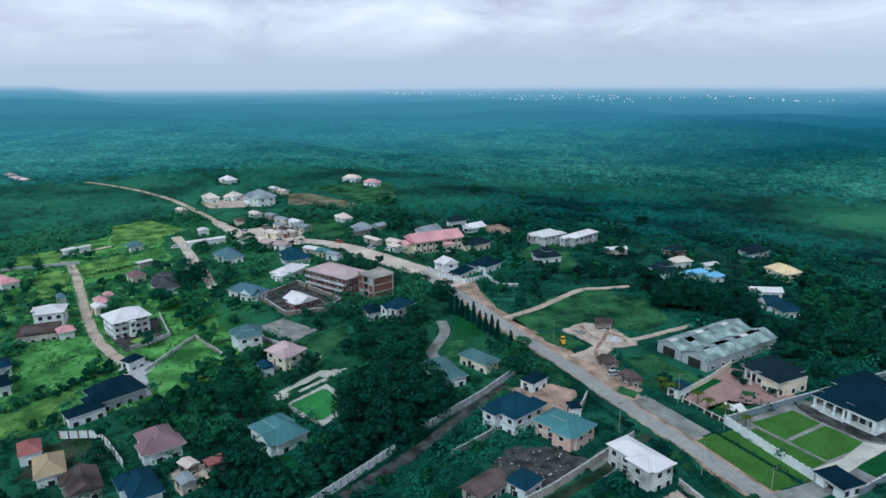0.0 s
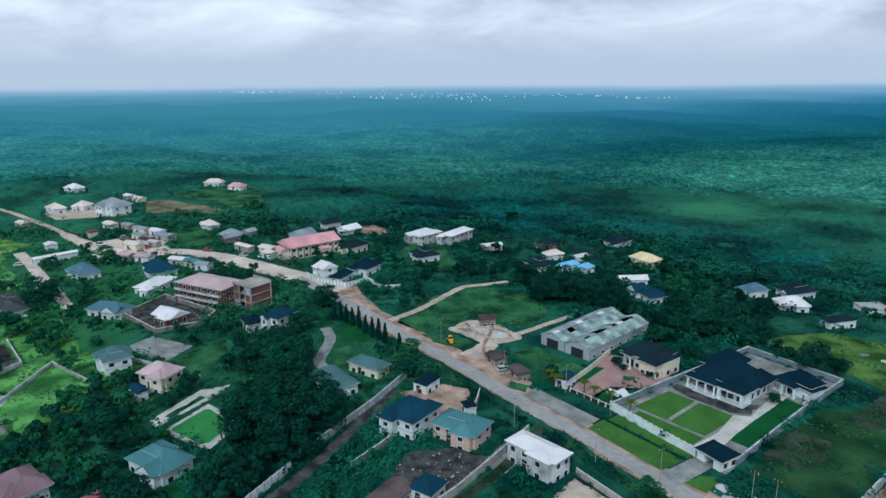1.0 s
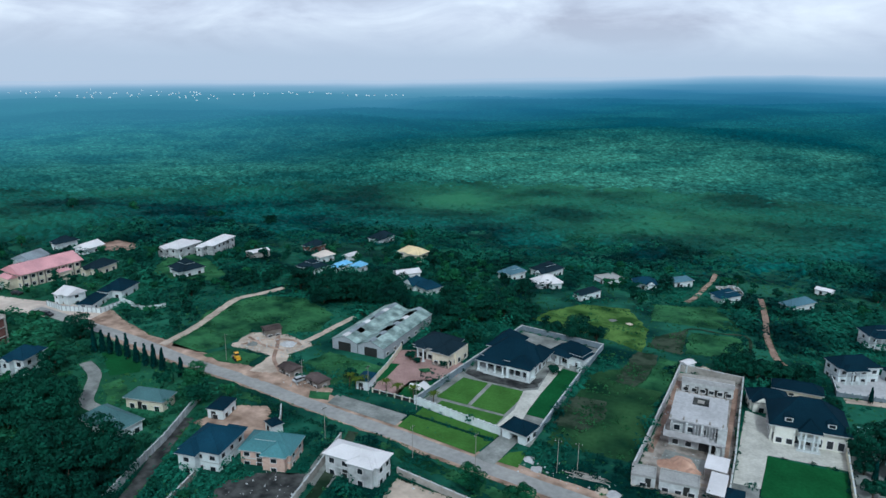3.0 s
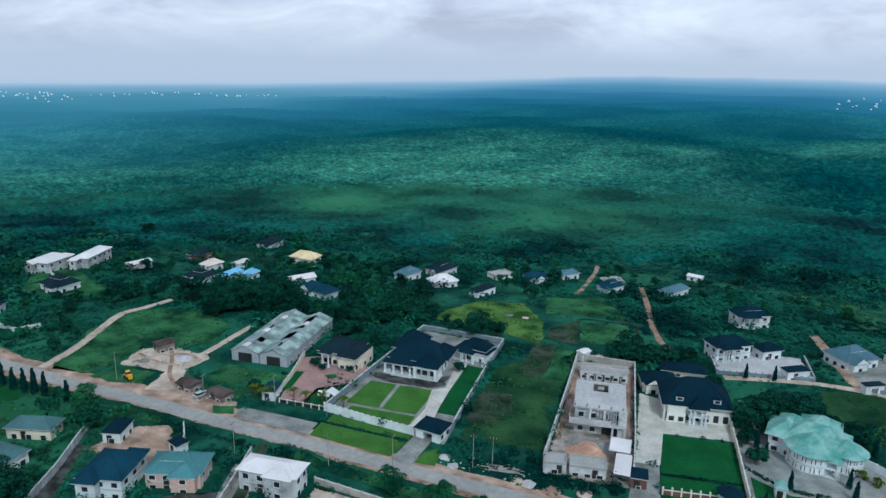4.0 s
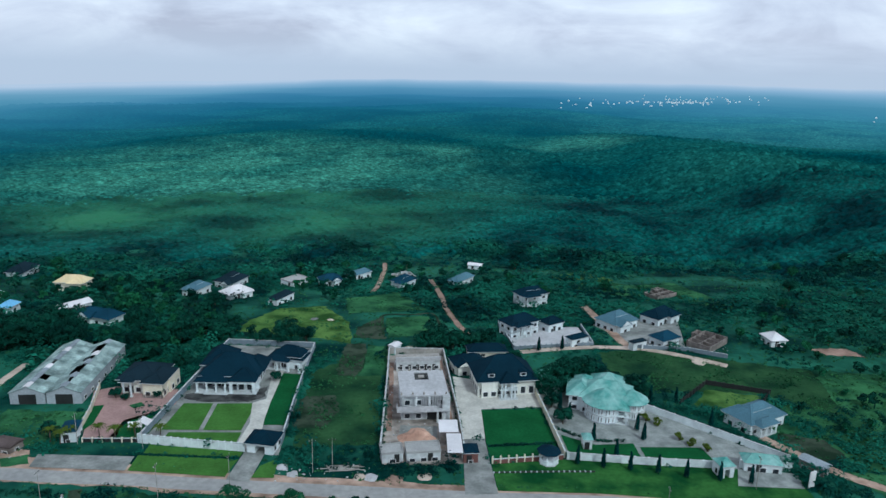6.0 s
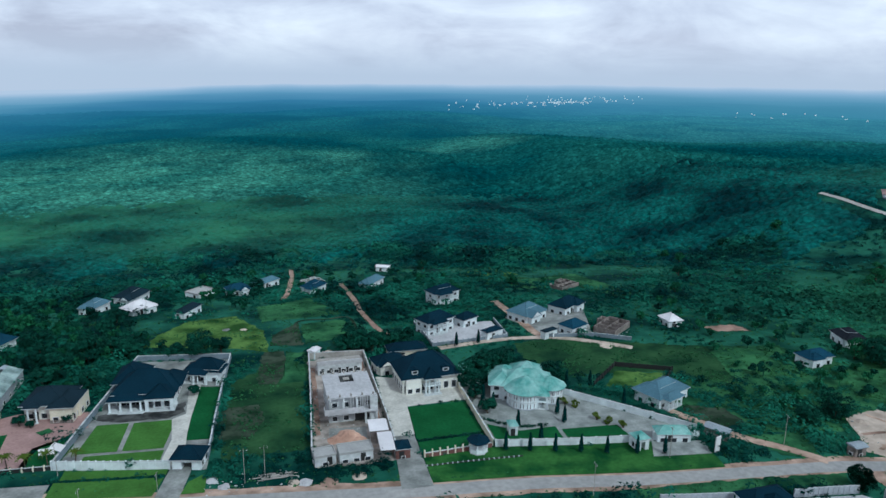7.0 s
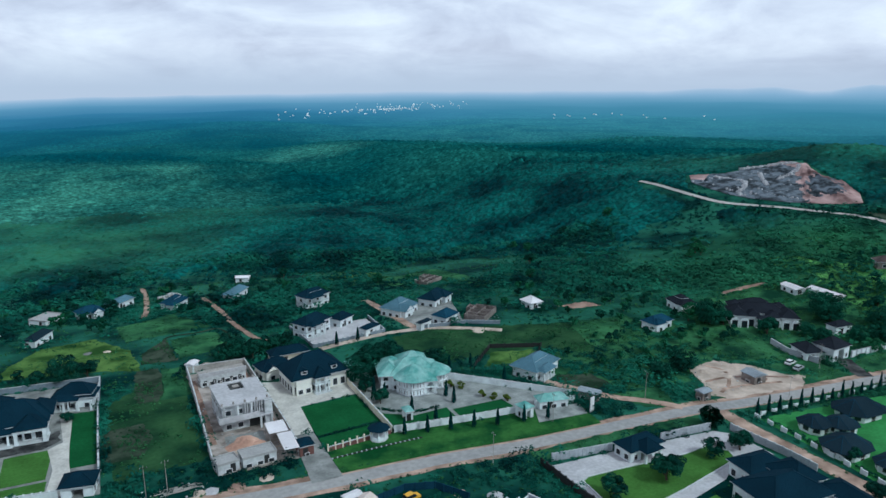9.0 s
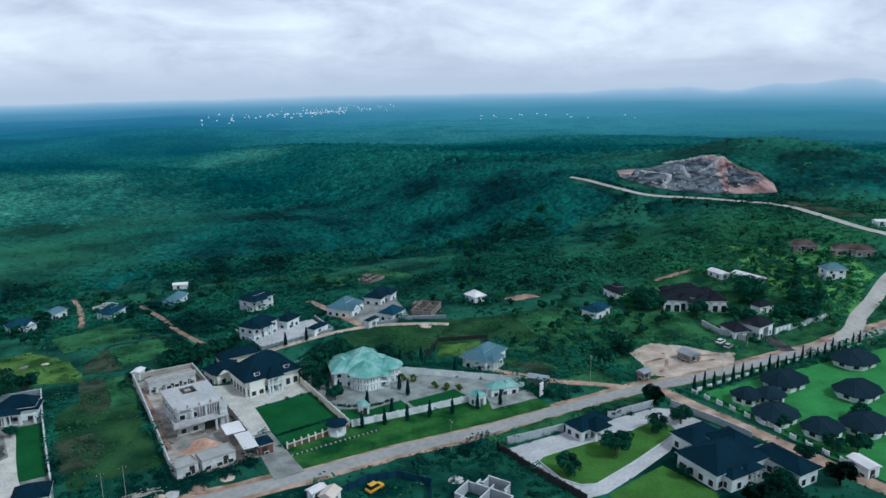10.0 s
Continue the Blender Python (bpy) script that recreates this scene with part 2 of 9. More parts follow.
LAWN = material("mown_lawn", (0.014, 0.088, 0.028), 0.95, 0.18, 1.6, 1.5, 0.03, spec=0.04)
OLIVE = material("lawn_olive", (0.060, 0.155, 0.032), 0.95, 0.18, 1.6, 1.5, 0.03, spec=0.04)
ROADLAWN = material("roadside_lawn", (0.012, 0.076, 0.022), 0.95, 0.25, 1.6, 1.0, 0.05, other=(0.034, 0.110, 0.026), spec=0.04, sharp=0.13)
TANFIELD = material("tan_field", (0.10, 0.11, 0.07), 0.95, 0.3, 3.0, 0.9, 0.08, other=(0.19, 0.18, 0.11), spec=0.04)
RESORTLAWN = material("resort_lawn", (0.054, 0.230, 0.066), 0.95, 0.20, 2.0, 1.5, 0.03, spec=0.04)
GRASS = material("rough_grass", (0.011, 0.062, 0.032), 0.95, 0.35, 2.4, 0.9, 0.10, other=(0.038, 0.124, 0.050), spec=0.04, sharp=0.13)
OLIVEGRASS = material("olive_meadow", (0.008, 0.043, 0.022), 0.95, 0.3, 3.0, 0.8, 0.06, other=(0.028, 0.076, 0.029), spec=0.04, sharp=0.16)
YELLOWGRASS = material("yellow_grass", (0.034, 0.098, 0.022), 0.95, 0.3, 2.0, 0.9, 0.08, other=(0.086, 0.165, 0.042), spec=0.04, sharp=0.13)
# YELLOWGRASS made lighter: the sun on the western fields put into the colour
SUNGRASS = material("sunlit_grass", (0.070, 0.175, 0.044), 0.95, 0.3, 2.0, 0.9, 0.08, other=(0.150, 0.285, 0.075), spec=0.04, sharp=0.13)
DRYGRASS = material("dry_grass", (0.022, 0.050, 0.028), 0.95, 0.35, 1.4, 0.9, 0.08, other=(0.042, 0.058, 0.040), spec=0.04, sharp=0.12)
LEAF = material("leaf", (0.006, 0.054, 0.032), 0.8, 0.30, 2.0, 0.8, other=(0.018, 0.100, 0.042), island=0.34, spec=0.05, sunny_tone=(0.036, 0.165, 0.066))
DARKLEAF = material("dark_leaf", (0.004, 0.034, 0.027), 0.8, 0.3, 2.0, 0.8, other=(0.010, 0.062, 0.038), island=0.34, spec=0.05, sunny_tone=(0.014, 0.090, 0.050))
CYPRESS = material("cypress_leaf", (0.003, 0.034, 0.032), 0.8, 0.3, 2.0, 1.0, island=0.35, spec=0.05)
LIMELEAF = material("lime_leaf", (0.070, 0.110, 0.015), 0.75, 0.3, 2.0, 1.0, island=0.4, spec=0.1)
BARK = material("bark", (0.10, 0.075, 0.055), 0.9, 0.3, 0.5, 4, 0.02)
BUSH = material("scrub_leaf", (0.004, 0.042, 0.038), 0.9, 0.30, 7.0, 0.25, other=(0.017, 0.106, 0.068), island=0.26, spec=0.04, sharp=0.11, sunny_tone=(0.046, 0.190, 0.078))
WOOD = material("woodland_leaf", (0.003, 0.042, 0.045), 0.9, 0.30, 14.0, 1.3, 0.5, other=(0.010, 0.084, 0.072), island=0.14, spec=0.04, sharp=0.12, sunny_tone=(0.052, 0.200, 0.100), cells=2.7)
GROUND = material("scrub_ground", (0.005, 0.046, 0.040), 0.95, 0.35, 6.0, 0.35, 0.6, other=(0.020, 0.094, 0.060), spec=0.04, sharp=0.10, sunny_tone=(0.046, 0.180, 0.074))
# lighter than GRASS: partly a livelier green, partly sunlight put into the colour
MEADOW = material("bright_grass", (0.050, 0.185, 0.050), 0.95, 0.3, 2.2, 0.9, 0.10, other=(0.120, 0.310, 0.085), spec=0.04, sharp=0.13)
TUSSOCK = material("tussock_leaf", (0.010, 0.066, 0.030), 0.9, 0.4, 5.0, 0.5, other=(0.036, 0.116, 0.042), island=0.4, spec=0.04, sunny_tone=(0.075, 0.230, 0.065))
METAL = material("galvanised_steel", (0.42, 0.43, 0.44), 0.45, 0.1, metal=0.8)
TYRE = material("tyre_rubber", (0.02, 0.02, 0.02), 0.8, 0.1)
ROCK = material("quarry_rock", (0.022, 0.034, 0.044), 0.9, 0.4, 1.6, 0.3, 0.6, other=(0.10, 0.12, 0.14), sharp=0.1)
REDROCK = material("red_quarry_face", (0.16, 0.085, 0.080), 0.95, 0.35, 3.0, 0.25, 0.6, other=(0.36, 0.25, 0.23))


def hazy_land():
    """The far land behind kilometres of humid air: bush and open country, its haze painted as growing emission."""
    m = bpy.data.materials.new("hazy_distance")
    m.use_nodes = True
    t = m.node_tree
    p = t.nodes["Principled BSDF"]
    where = t.nodes.new("ShaderNodeNewGeometry")
    noise_a, noise_b = t.nodes.new("ShaderNodeTexNoise"), t.nodes.new("ShaderNodeTexNoise")
    noise_a.inputs["Scale"].default_value, noise_a.inputs["Detail"].default_value = 0.0055, 7
    noise_b.inputs["Scale"].default_value, noise_b.inputs["Detail"].default_value = 0.11, 6
    for n in (noise_a, noise_b):
        t.links.new(where.outputs["Position"], n.inputs["Vector"])
    ramp = t.nodes.new("ShaderNodeValToRGB")
    ramp.color_ramp.elements[0].position, ramp.color_ramp.elements[0].color = 0.40, (0.003, 0.044, 0.048, 1)
    ramp.color_ramp.elements[1].position, ramp.color_ramp.elements[1].color = 0.64, (0.020, 0.118, 0.097, 1)
    t.links.new(noise_a.outputs["Fac"], ramp.inputs[0])
    # the far grassland is paled too, sunlight included in its colour
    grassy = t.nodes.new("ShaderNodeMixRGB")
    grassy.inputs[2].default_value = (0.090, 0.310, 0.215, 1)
    t.links.new(open_sunny_mask(t, where.outputs["Position"]), grassy.inputs[0])
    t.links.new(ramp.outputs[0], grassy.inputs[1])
    clumps = t.nodes.new("ShaderNodeMapRange")
    for key, value in (("From Min", 0.36), ("From Max", 0.64), ("To Min", 0.72), ("To Max", 1.25)):
        clumps.inputs[key].default_value = value
    t.links.new(noise_b.outputs["Fac"], clumps.inputs["Value"])
    over = t.nodes.new("ShaderNodeVectorMath")
    over.operation = "SCALE"
    t.links.new(grassy.outputs[0], over.inputs[0])
    t.links.new(clumps.outputs[0], over.inputs["Scale"])
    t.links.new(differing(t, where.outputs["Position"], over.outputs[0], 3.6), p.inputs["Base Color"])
    p.inputs["Roughness"].default_value, p.inputs["Specular IOR Level"].default_value = 1.0, 0.0
    # haze as painted emission: thicker with distance, blue at first and milky at the skyline
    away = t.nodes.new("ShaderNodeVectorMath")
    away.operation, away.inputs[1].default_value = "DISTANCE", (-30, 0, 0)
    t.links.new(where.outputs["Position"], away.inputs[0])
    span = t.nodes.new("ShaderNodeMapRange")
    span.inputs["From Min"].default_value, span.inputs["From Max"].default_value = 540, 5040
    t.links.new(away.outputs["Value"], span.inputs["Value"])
    # more of this glow is added to the west and beyond the eastern hill
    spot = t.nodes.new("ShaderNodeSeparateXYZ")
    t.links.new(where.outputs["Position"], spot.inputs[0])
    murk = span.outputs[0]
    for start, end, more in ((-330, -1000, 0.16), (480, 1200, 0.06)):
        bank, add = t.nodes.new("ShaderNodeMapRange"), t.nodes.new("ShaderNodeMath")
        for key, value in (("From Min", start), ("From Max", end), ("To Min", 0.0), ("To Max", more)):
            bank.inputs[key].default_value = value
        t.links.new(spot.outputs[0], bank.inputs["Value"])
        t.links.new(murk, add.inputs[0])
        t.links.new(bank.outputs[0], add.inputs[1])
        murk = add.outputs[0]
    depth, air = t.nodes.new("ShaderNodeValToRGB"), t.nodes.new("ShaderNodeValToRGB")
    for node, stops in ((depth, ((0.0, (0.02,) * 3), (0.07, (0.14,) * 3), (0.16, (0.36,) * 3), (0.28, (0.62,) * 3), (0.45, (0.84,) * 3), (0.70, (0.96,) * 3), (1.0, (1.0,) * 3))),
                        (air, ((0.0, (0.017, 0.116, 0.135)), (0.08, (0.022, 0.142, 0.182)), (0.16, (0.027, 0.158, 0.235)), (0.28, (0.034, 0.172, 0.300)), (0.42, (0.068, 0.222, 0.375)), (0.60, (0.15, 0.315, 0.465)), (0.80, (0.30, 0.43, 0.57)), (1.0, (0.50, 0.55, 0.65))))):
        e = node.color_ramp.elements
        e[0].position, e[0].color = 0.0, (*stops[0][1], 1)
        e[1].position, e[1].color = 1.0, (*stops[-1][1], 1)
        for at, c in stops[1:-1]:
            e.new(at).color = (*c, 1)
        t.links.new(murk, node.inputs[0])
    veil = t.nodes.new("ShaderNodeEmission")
    # a paler haze glow is mixed in to the west and far to the east
    pale_glow, mist = t.nodes.new("ShaderNodeMath"), t.nodes.new("ShaderNodeMixRGB")
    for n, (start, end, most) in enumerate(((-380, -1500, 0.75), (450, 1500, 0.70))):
        glow_ramp = t.nodes.new("ShaderNodeMapRange")
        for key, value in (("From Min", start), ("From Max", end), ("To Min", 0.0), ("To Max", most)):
            glow_ramp.inputs[key].default_value = value
        t.links.new(spot.outputs[0], glow_ramp.inputs["Value"])
        t.links.new(glow_ramp.outputs[0], pale_glow.inputs[n])
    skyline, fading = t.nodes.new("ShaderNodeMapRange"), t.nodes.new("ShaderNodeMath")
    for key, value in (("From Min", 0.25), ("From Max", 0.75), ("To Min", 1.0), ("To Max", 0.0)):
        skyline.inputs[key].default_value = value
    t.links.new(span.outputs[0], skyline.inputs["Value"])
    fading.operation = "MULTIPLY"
    t.links.new(pale_glow.outputs[0], fading.inputs[0])
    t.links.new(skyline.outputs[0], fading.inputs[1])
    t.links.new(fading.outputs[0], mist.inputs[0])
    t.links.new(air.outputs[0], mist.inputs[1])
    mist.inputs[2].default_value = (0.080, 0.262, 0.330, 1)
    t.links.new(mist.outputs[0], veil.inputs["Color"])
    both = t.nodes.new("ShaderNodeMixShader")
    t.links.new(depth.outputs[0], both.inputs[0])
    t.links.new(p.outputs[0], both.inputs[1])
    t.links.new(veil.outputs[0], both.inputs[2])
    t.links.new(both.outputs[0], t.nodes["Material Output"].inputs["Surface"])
    return m


HAZY = hazy_land()


# ---- the lie of the land ----
def smooth(a, b, v):
    v = np.clip((v - a) / (b - a), 0, 1)
    return v * v * (3 - 2 * v)


FALL_AT = (-180, -100, -90, -75, -60, -30, -10, 0, 15, 34, 47, 62, 80, 180)
FALL = (0.006, 0.009, 0.0093, 0.019, 0.022, 0.0217, 0.0105, 0.004, 0.0041, 0.004, 0.002, 0.0, 0.0, 0.006)


def land(x, y):
    """The ground's height: a level village that falls away to the north into a wide valley, and a quarry hill to the east."""
    x, y = np.asarray(x, float), np.asarray(y, float)
    s = np.maximum(0, y - 190)
    z = np.where(s < 140, -s * s / 1700, -11.53 - 6 * (1 - np.exp(-np.maximum(0, s - 140) / 60)))
    r = np.hypot(x + 30, y)
    z = z - np.interp(np.degrees(np.arctan2(x + 30, y)), FALL_AT, FALL) * np.maximum(0, r - 400)
    z = z + (18 + 18 * smooth(220, 340, y)) * smooth(160, 300, x) * (1 - smooth(600, 1300, r)) * smooth(20, 160, y)
    z = z + 21 * np.exp(-((x - 415) / 75) ** 2 - ((y - 262) / 95) ** 2)
    far = smooth(420, 900, r) * (1 - 0.97 * smooth(1800, 4000, r))
    z = z + 30 * smooth(1700, 4900, r) * smooth(-5, 32, np.degrees(np.arctan2(x + 30, y)))
    z = z + far * (5 * np.sin(x / 83 + 1.3 * np.sin(y / 121)) * np.sin(y / 97 + 0.7) + 7 * np.sin(x / 231 + y / 310 + 2) * np.sin(y / 190 - x / 400))
    return z


def height(x, y):
    return float(land(x, y))


def inside(px, py, poly):
    """Which of the points lie inside a polygon."""
    hit = np.zeros(len(px), bool)
    for (x0, y0), (x1, y1) in zip(poly, poly[1:] + poly[:1]):
        if y0 != y1:
            hit ^= ((y0 > py) != (y1 > py)) & (px < (x1 - x0) * (py - y0) / (y1 - y0) + x0)
    return hit


CLEARED = []     # polygons where no scrub grows
PLOTS = []       # house plots, ringed by garden shrubs


# ---- mesh helpers ----
def part(name, bm, mat, parent=None, label=""):
    me = bpy.data.meshes.new(name)
    trimmed = any(f.material_index for f in bm.faces)
    bm.to_mesh(me)
    bm.free()
    me.materials.append(mat)
    if trimmed:
        me.materials.append(COPING)
    ob = new(name, me)
    ob.parent = parent
    if label:
        ob["label"] = label
    return ob


def shared(name, me, parent, m):
    ob = new(name, me)
    ob.parent = parent
    ob.matrix_basis = m
    return ob


def root(name, x, y, rot, label, category, group="", z=None, kind=""):
    ob = new(name)
    ob.empty_display_size = 0.5
    ob.matrix_basis = pose(x, y, height(x, y) if z is None else z, 0, 0, rot)
    return tagged(ob, label, category, group, kind)


def box(bm, x0, y0, z0, x1, y1, z1):
    v = [bm.verts.new(p) for p in ((x0, y0, z0), (x1, y0, z0), (x1, y1, z0), (x0, y1, z0), (x0, y0, z1), (x1, y0, z1), (x1, y1, z1), (x0, y1, z1))]
    for f in ((0, 3, 2, 1), (4, 5, 6, 7), (0, 1, 5, 4), (1, 2, 6, 5), (2, 3, 7, 6), (3, 0, 4, 7)):
        bm.faces.new([v[i] for i in f])
    return bm


def prism(bm, pts, z0, z1):
    low, top = [bm.verts.new((x, y, z0)) for x, y in pts], [bm.verts.new((x, y, z1)) for x, y in pts]
    n = len(pts)
    bm.faces.new(top)
    bm.faces.new(low[::-1])
    for i in range(n):
        bm.faces.new((low[i], low[(i + 1) % n], top[(i + 1) % n], top[i]))
    return bm


def rod(bm, a, b, ra, rb, sides=6):
    a, b = Vector(a), Vector(b)
    q = (b - a).to_track_quat("Z", "Y")
    rings = []
    for p, r in ((a, ra), (b, rb)):
        rings.append([bm.verts.new(p + q @ Vector((r * math.cos(6.2832 * i / sides), r * math.sin(6.2832 * i / sides), 0))) for i in range(sides)])
    for i in range(sides):
        bm.faces.new((rings[0][i], rings[0][(i + 1) % sides], rings[1][(i + 1) % sides], rings[1][i]))
    bm.faces.new(rings[1])
    bm.faces.new(rings[0][::-1])
    return bm


def hip(bm, cx, cy, w, d, z, pitch=0.5, over=0.6, thick=0.18):
    """A hipped roof over a w x d rectangle, with its fascia and soffit."""
    w, d = w + 2 * over, d + 2 * over
    half = min(w, d) / 2
    rise = half * pitch
    rx, ry = max(0.02, w / 2 - half), max(0.02, d / 2 - half)
    e = [(-w / 2, -d / 2), (w / 2, -d / 2), (w / 2, d / 2), (-w / 2, d / 2)]
    low = [bm.verts.new((cx + x, cy + y, z)) for x, y in e]
    eave = [bm.verts.new((cx + x, cy + y, z + thick)) for x, y in e]
    if w >= d:
        r = [bm.verts.new((cx - rx, cy, z + thick + rise)), bm.verts.new((cx + rx, cy, z + thick + rise))]
        faces = [(eave[0], eave[1], r[1], r[0]), (eave[1], eave[2], r[1]), (eave[2], eave[3], r[0], r[1]), (eave[3], eave[0], r[0])]
    else:
        r = [bm.verts.new((cx, cy - ry, z + thick + rise)), bm.verts.new((cx, cy + ry, z + thick + rise))]
        faces = [(eave[0], eave[1], r[0]), (eave[1], eave[2], r[1], r[0]), (eave[2], eave[3], r[1]), (eave[3], eave[0], r[0], r[1])]
    for f in faces:
        bm.faces.new(f)
    bm.faces.new(low[::-1])
    for i in range(4):
        bm.faces.new((low[i], low[(i + 1) % 4], eave[(i + 1) % 4], eave[i])).material_index = 1
    if half > 2.2:
        ends = [v.co.copy() for v in r]
        corners = [v.co.copy() for v in eave]
        rod(bm, ends[0], ends[1], 0.13, 0.13, 4)
        for c in corners:
            near = min(ends, key=lambda q: (q - c).length)
            rod(bm, c, near, 0.10, 0.12, 4)
    return bm


def gable(bm, cx, cy, w, d, z, pitch=0.45, over=0.4, thick=0.12):
    """A gabled sheet roof with its ridge along the longer side and closed ends."""
    w, d = w + 2 * over, d + 2 * over
    swap = d > w
    a, b = (d, w) if swap else (w, d)
    rise = b / 2 * pitch
    pts = []
    for x in (-a / 2, a / 2):
        for y, h in ((-b / 2, 0), (b / 2, 0), (b / 2, thick), (0, rise + thick), (-b / 2, thick)):
            pts.append(bm.verts.new((cx - y, cy + x, z + h) if swap else (cx + x, cy + y, z + h)))
    n = 5
    bm.faces.new(pts[:n][::-1])
    bm.faces.new(pts[n:])
    for i in range(n):
        bm.faces.new((pts[i], pts[(i + 1) % n], pts[n + (i + 1) % n], pts[n + i]))
    return bm


def cone(bm, cx, cy, radius, z, rise, sides=8, thick=0.15, turn=0.39):
    ring = [(cx + radius * math.cos(turn + 6.2832 * i / sides), cy + radius * math.sin(turn + 6.2832 * i / sides)) for i in range(sides)]
    low, eave = [bm.verts.new((x, y, z)) for x, y in ring], [bm.verts.new((x, y, z + thick)) for x, y in ring]
    tip = bm.verts.new((cx, cy, z + thick + rise))
    bm.faces.new(low[::-1])
    for i in range(sides):
        j = (i + 1) % sides
        bm.faces.new((low[i], low[j], eave[j], eave[i]))
        bm.faces.new((eave[i], eave[j], tip))
    return bm


def ring_points(cx, cy, radius, sides=8, turn=0.39):
    return [(cx + radius * math.cos(turn + 6.2832 * i / sides), cy + radius * math.sin(turn + 6.2832 * i / sides)) for i in range(sides)]


WINDOWS = {}


def window_meshes(w, h):
    """The frame with its sill, and the pane, of one window size; every such window shares them."""
    key = (round(w, 1), round(h, 1))
    if key not in WINDOWS:
        bm = bmesh.new()
        t = 0.12
        inner, outer = ((-w / 2, 0), (w / 2, 0), (w / 2, h), (-w / 2, h)), ((-w / 2 - t, -t), (w / 2 + t, -t), (w / 2 + t, h + t), (-w / 2 - t, h + t))
        rows = [[bm.verts.new((x, y, z)) for x, z in ring] for ring, y in ((inner, 0.0), (inner, -0.1), (outer, -0.1), (outer, 0.0))]
        for one, two in zip(rows, rows[1:]):
            for i in range(4):
                bm.faces.new((one[i], one[(i + 1) % 4], two[(i + 1) % 4], two[i]))
        f = bpy.data.meshes.new("window")
        bm.to_mesh(f)
        f.materials.append(FRAME)
        bm = box(bmesh.new(), -w / 2, -0.04, 0, w / 2, 0.0, h)
        g = bpy.data.meshes.new("pane")
        bm.to_mesh(g)
        g.materials.append(GLASS)
        WINDOWS[key] = f, g
    return WINDOWS[key]


def windows(parent, x0, y0, x1, y1, z, count, w=1.3, h=1.3):
    """A row of windows along one wall face from (x0, y0) to (x1, y1), the outside lying to its right."""
    frame_mesh, pane_mesh = window_meshes(w, h)
    turn = math.degrees(math.atan2(y1 - y0, x1 - x0))
    for i in range(count):
        k = (i + 0.5) / count
        f = shared("window", frame_mesh, parent, pose(x0 + (x1 - x0) * k, y0 + (y1 - y0) * k, z, 0, 0, turn))
        shared("pane", pane_mesh, f, Matrix.Identity(4))


def block(parent, cx, cy, w, d, z0, eave, wall, storeys=1, gap=3.0, name="wall", h=1.3, skip=()):
    """A rendered wall block with a plinth and rows of windows on its four faces."""
    bm = box(bmesh.new(), cx - w / 2, cy - d / 2, z0, cx + w / 2, cy + d / 2, eave)
    body = part(name, bm, wall, parent)
    tall = (eave - z0) / storeys
    for s in range(storeys):
        z = z0 + s * tall + min(1.0, tall * 0.34)
        faces = ((cx - w / 2, cy - d / 2, cx + w / 2, cy - d / 2, w), (cx + w / 2, cy - d / 2, cx + w / 2, cy + d / 2, d),
                 (cx + w / 2, cy + d / 2, cx - w / 2, cy + d / 2, w), (cx - w / 2, cy + d / 2, cx - w / 2, cy - d / 2, d))
        for n, (xa, ya, xb, yb, span) in enumerate(faces):
            if n not in skip and span > 2.4:
                windows(parent, xa, ya, xb, yb, z, max(1, int(span / gap)), 1.3 if span > 4 else 0.9, min(h, tall * 0.42))
    return body


def door(parent, x, y, z=0.0, w=1.2, h=2.1, rot=0):
    d = part("door", box(bmesh.new(), -w / 2, -0.09, 0, w / 2, 0.0, h), SHADOWED, parent)
    d.matrix_basis = pose(x, y, z, 0, 0, rot)


def column(parent, x, y, z0, z1, r=0.22):
    bm = bmesh.new()
    box(bm, x - r * 1.4, y - r * 1.4, z0, x + r * 1.4, y + r * 1.4, z0 + 0.25)
    rod(bm, (x, y, z0 + 0.25), (x, y, z1 - 0.2), r, r * 0.9, 8)
    box(bm, x - r * 1.3, y - r * 1.3, z1 - 0.2, x + r * 1.3, y + r * 1.3, z1)
    part("column", bm, WALL["white"], parent)


def pillar(parent, x, y, z0, z1, half=0.28):
    """A square white pier with a base and a cap."""
    bm = box(bmesh.new(), x - half, y - half, z0 + 0.3, x + half, y + half, z1 - 0.25)
    box(bm, x - half * 1.35, y - half * 1.35, z0, x + half * 1.35, y + half * 1.35, z0 + 0.3)
    box(bm, x - half * 1.3, y - half * 1.3, z1 - 0.25, x + half * 1.3, y + half * 1.3, z1)
    part("pillar", bm, WALL["white"], parent)


def footprint(x, y, w, d, rot, grow=1.2):
    a = radians(rot)
    return [(x + math.cos(a) * u - math.sin(a) * v, y + math.sin(a) * u + math.cos(a) * v)
            for u, v in ((-w / 2 - grow, -d / 2 - grow), (w / 2 + grow, -d / 2 - grow), (w / 2 + grow, d / 2 + grow), (-w / 2 - grow, d / 2 + grow))]


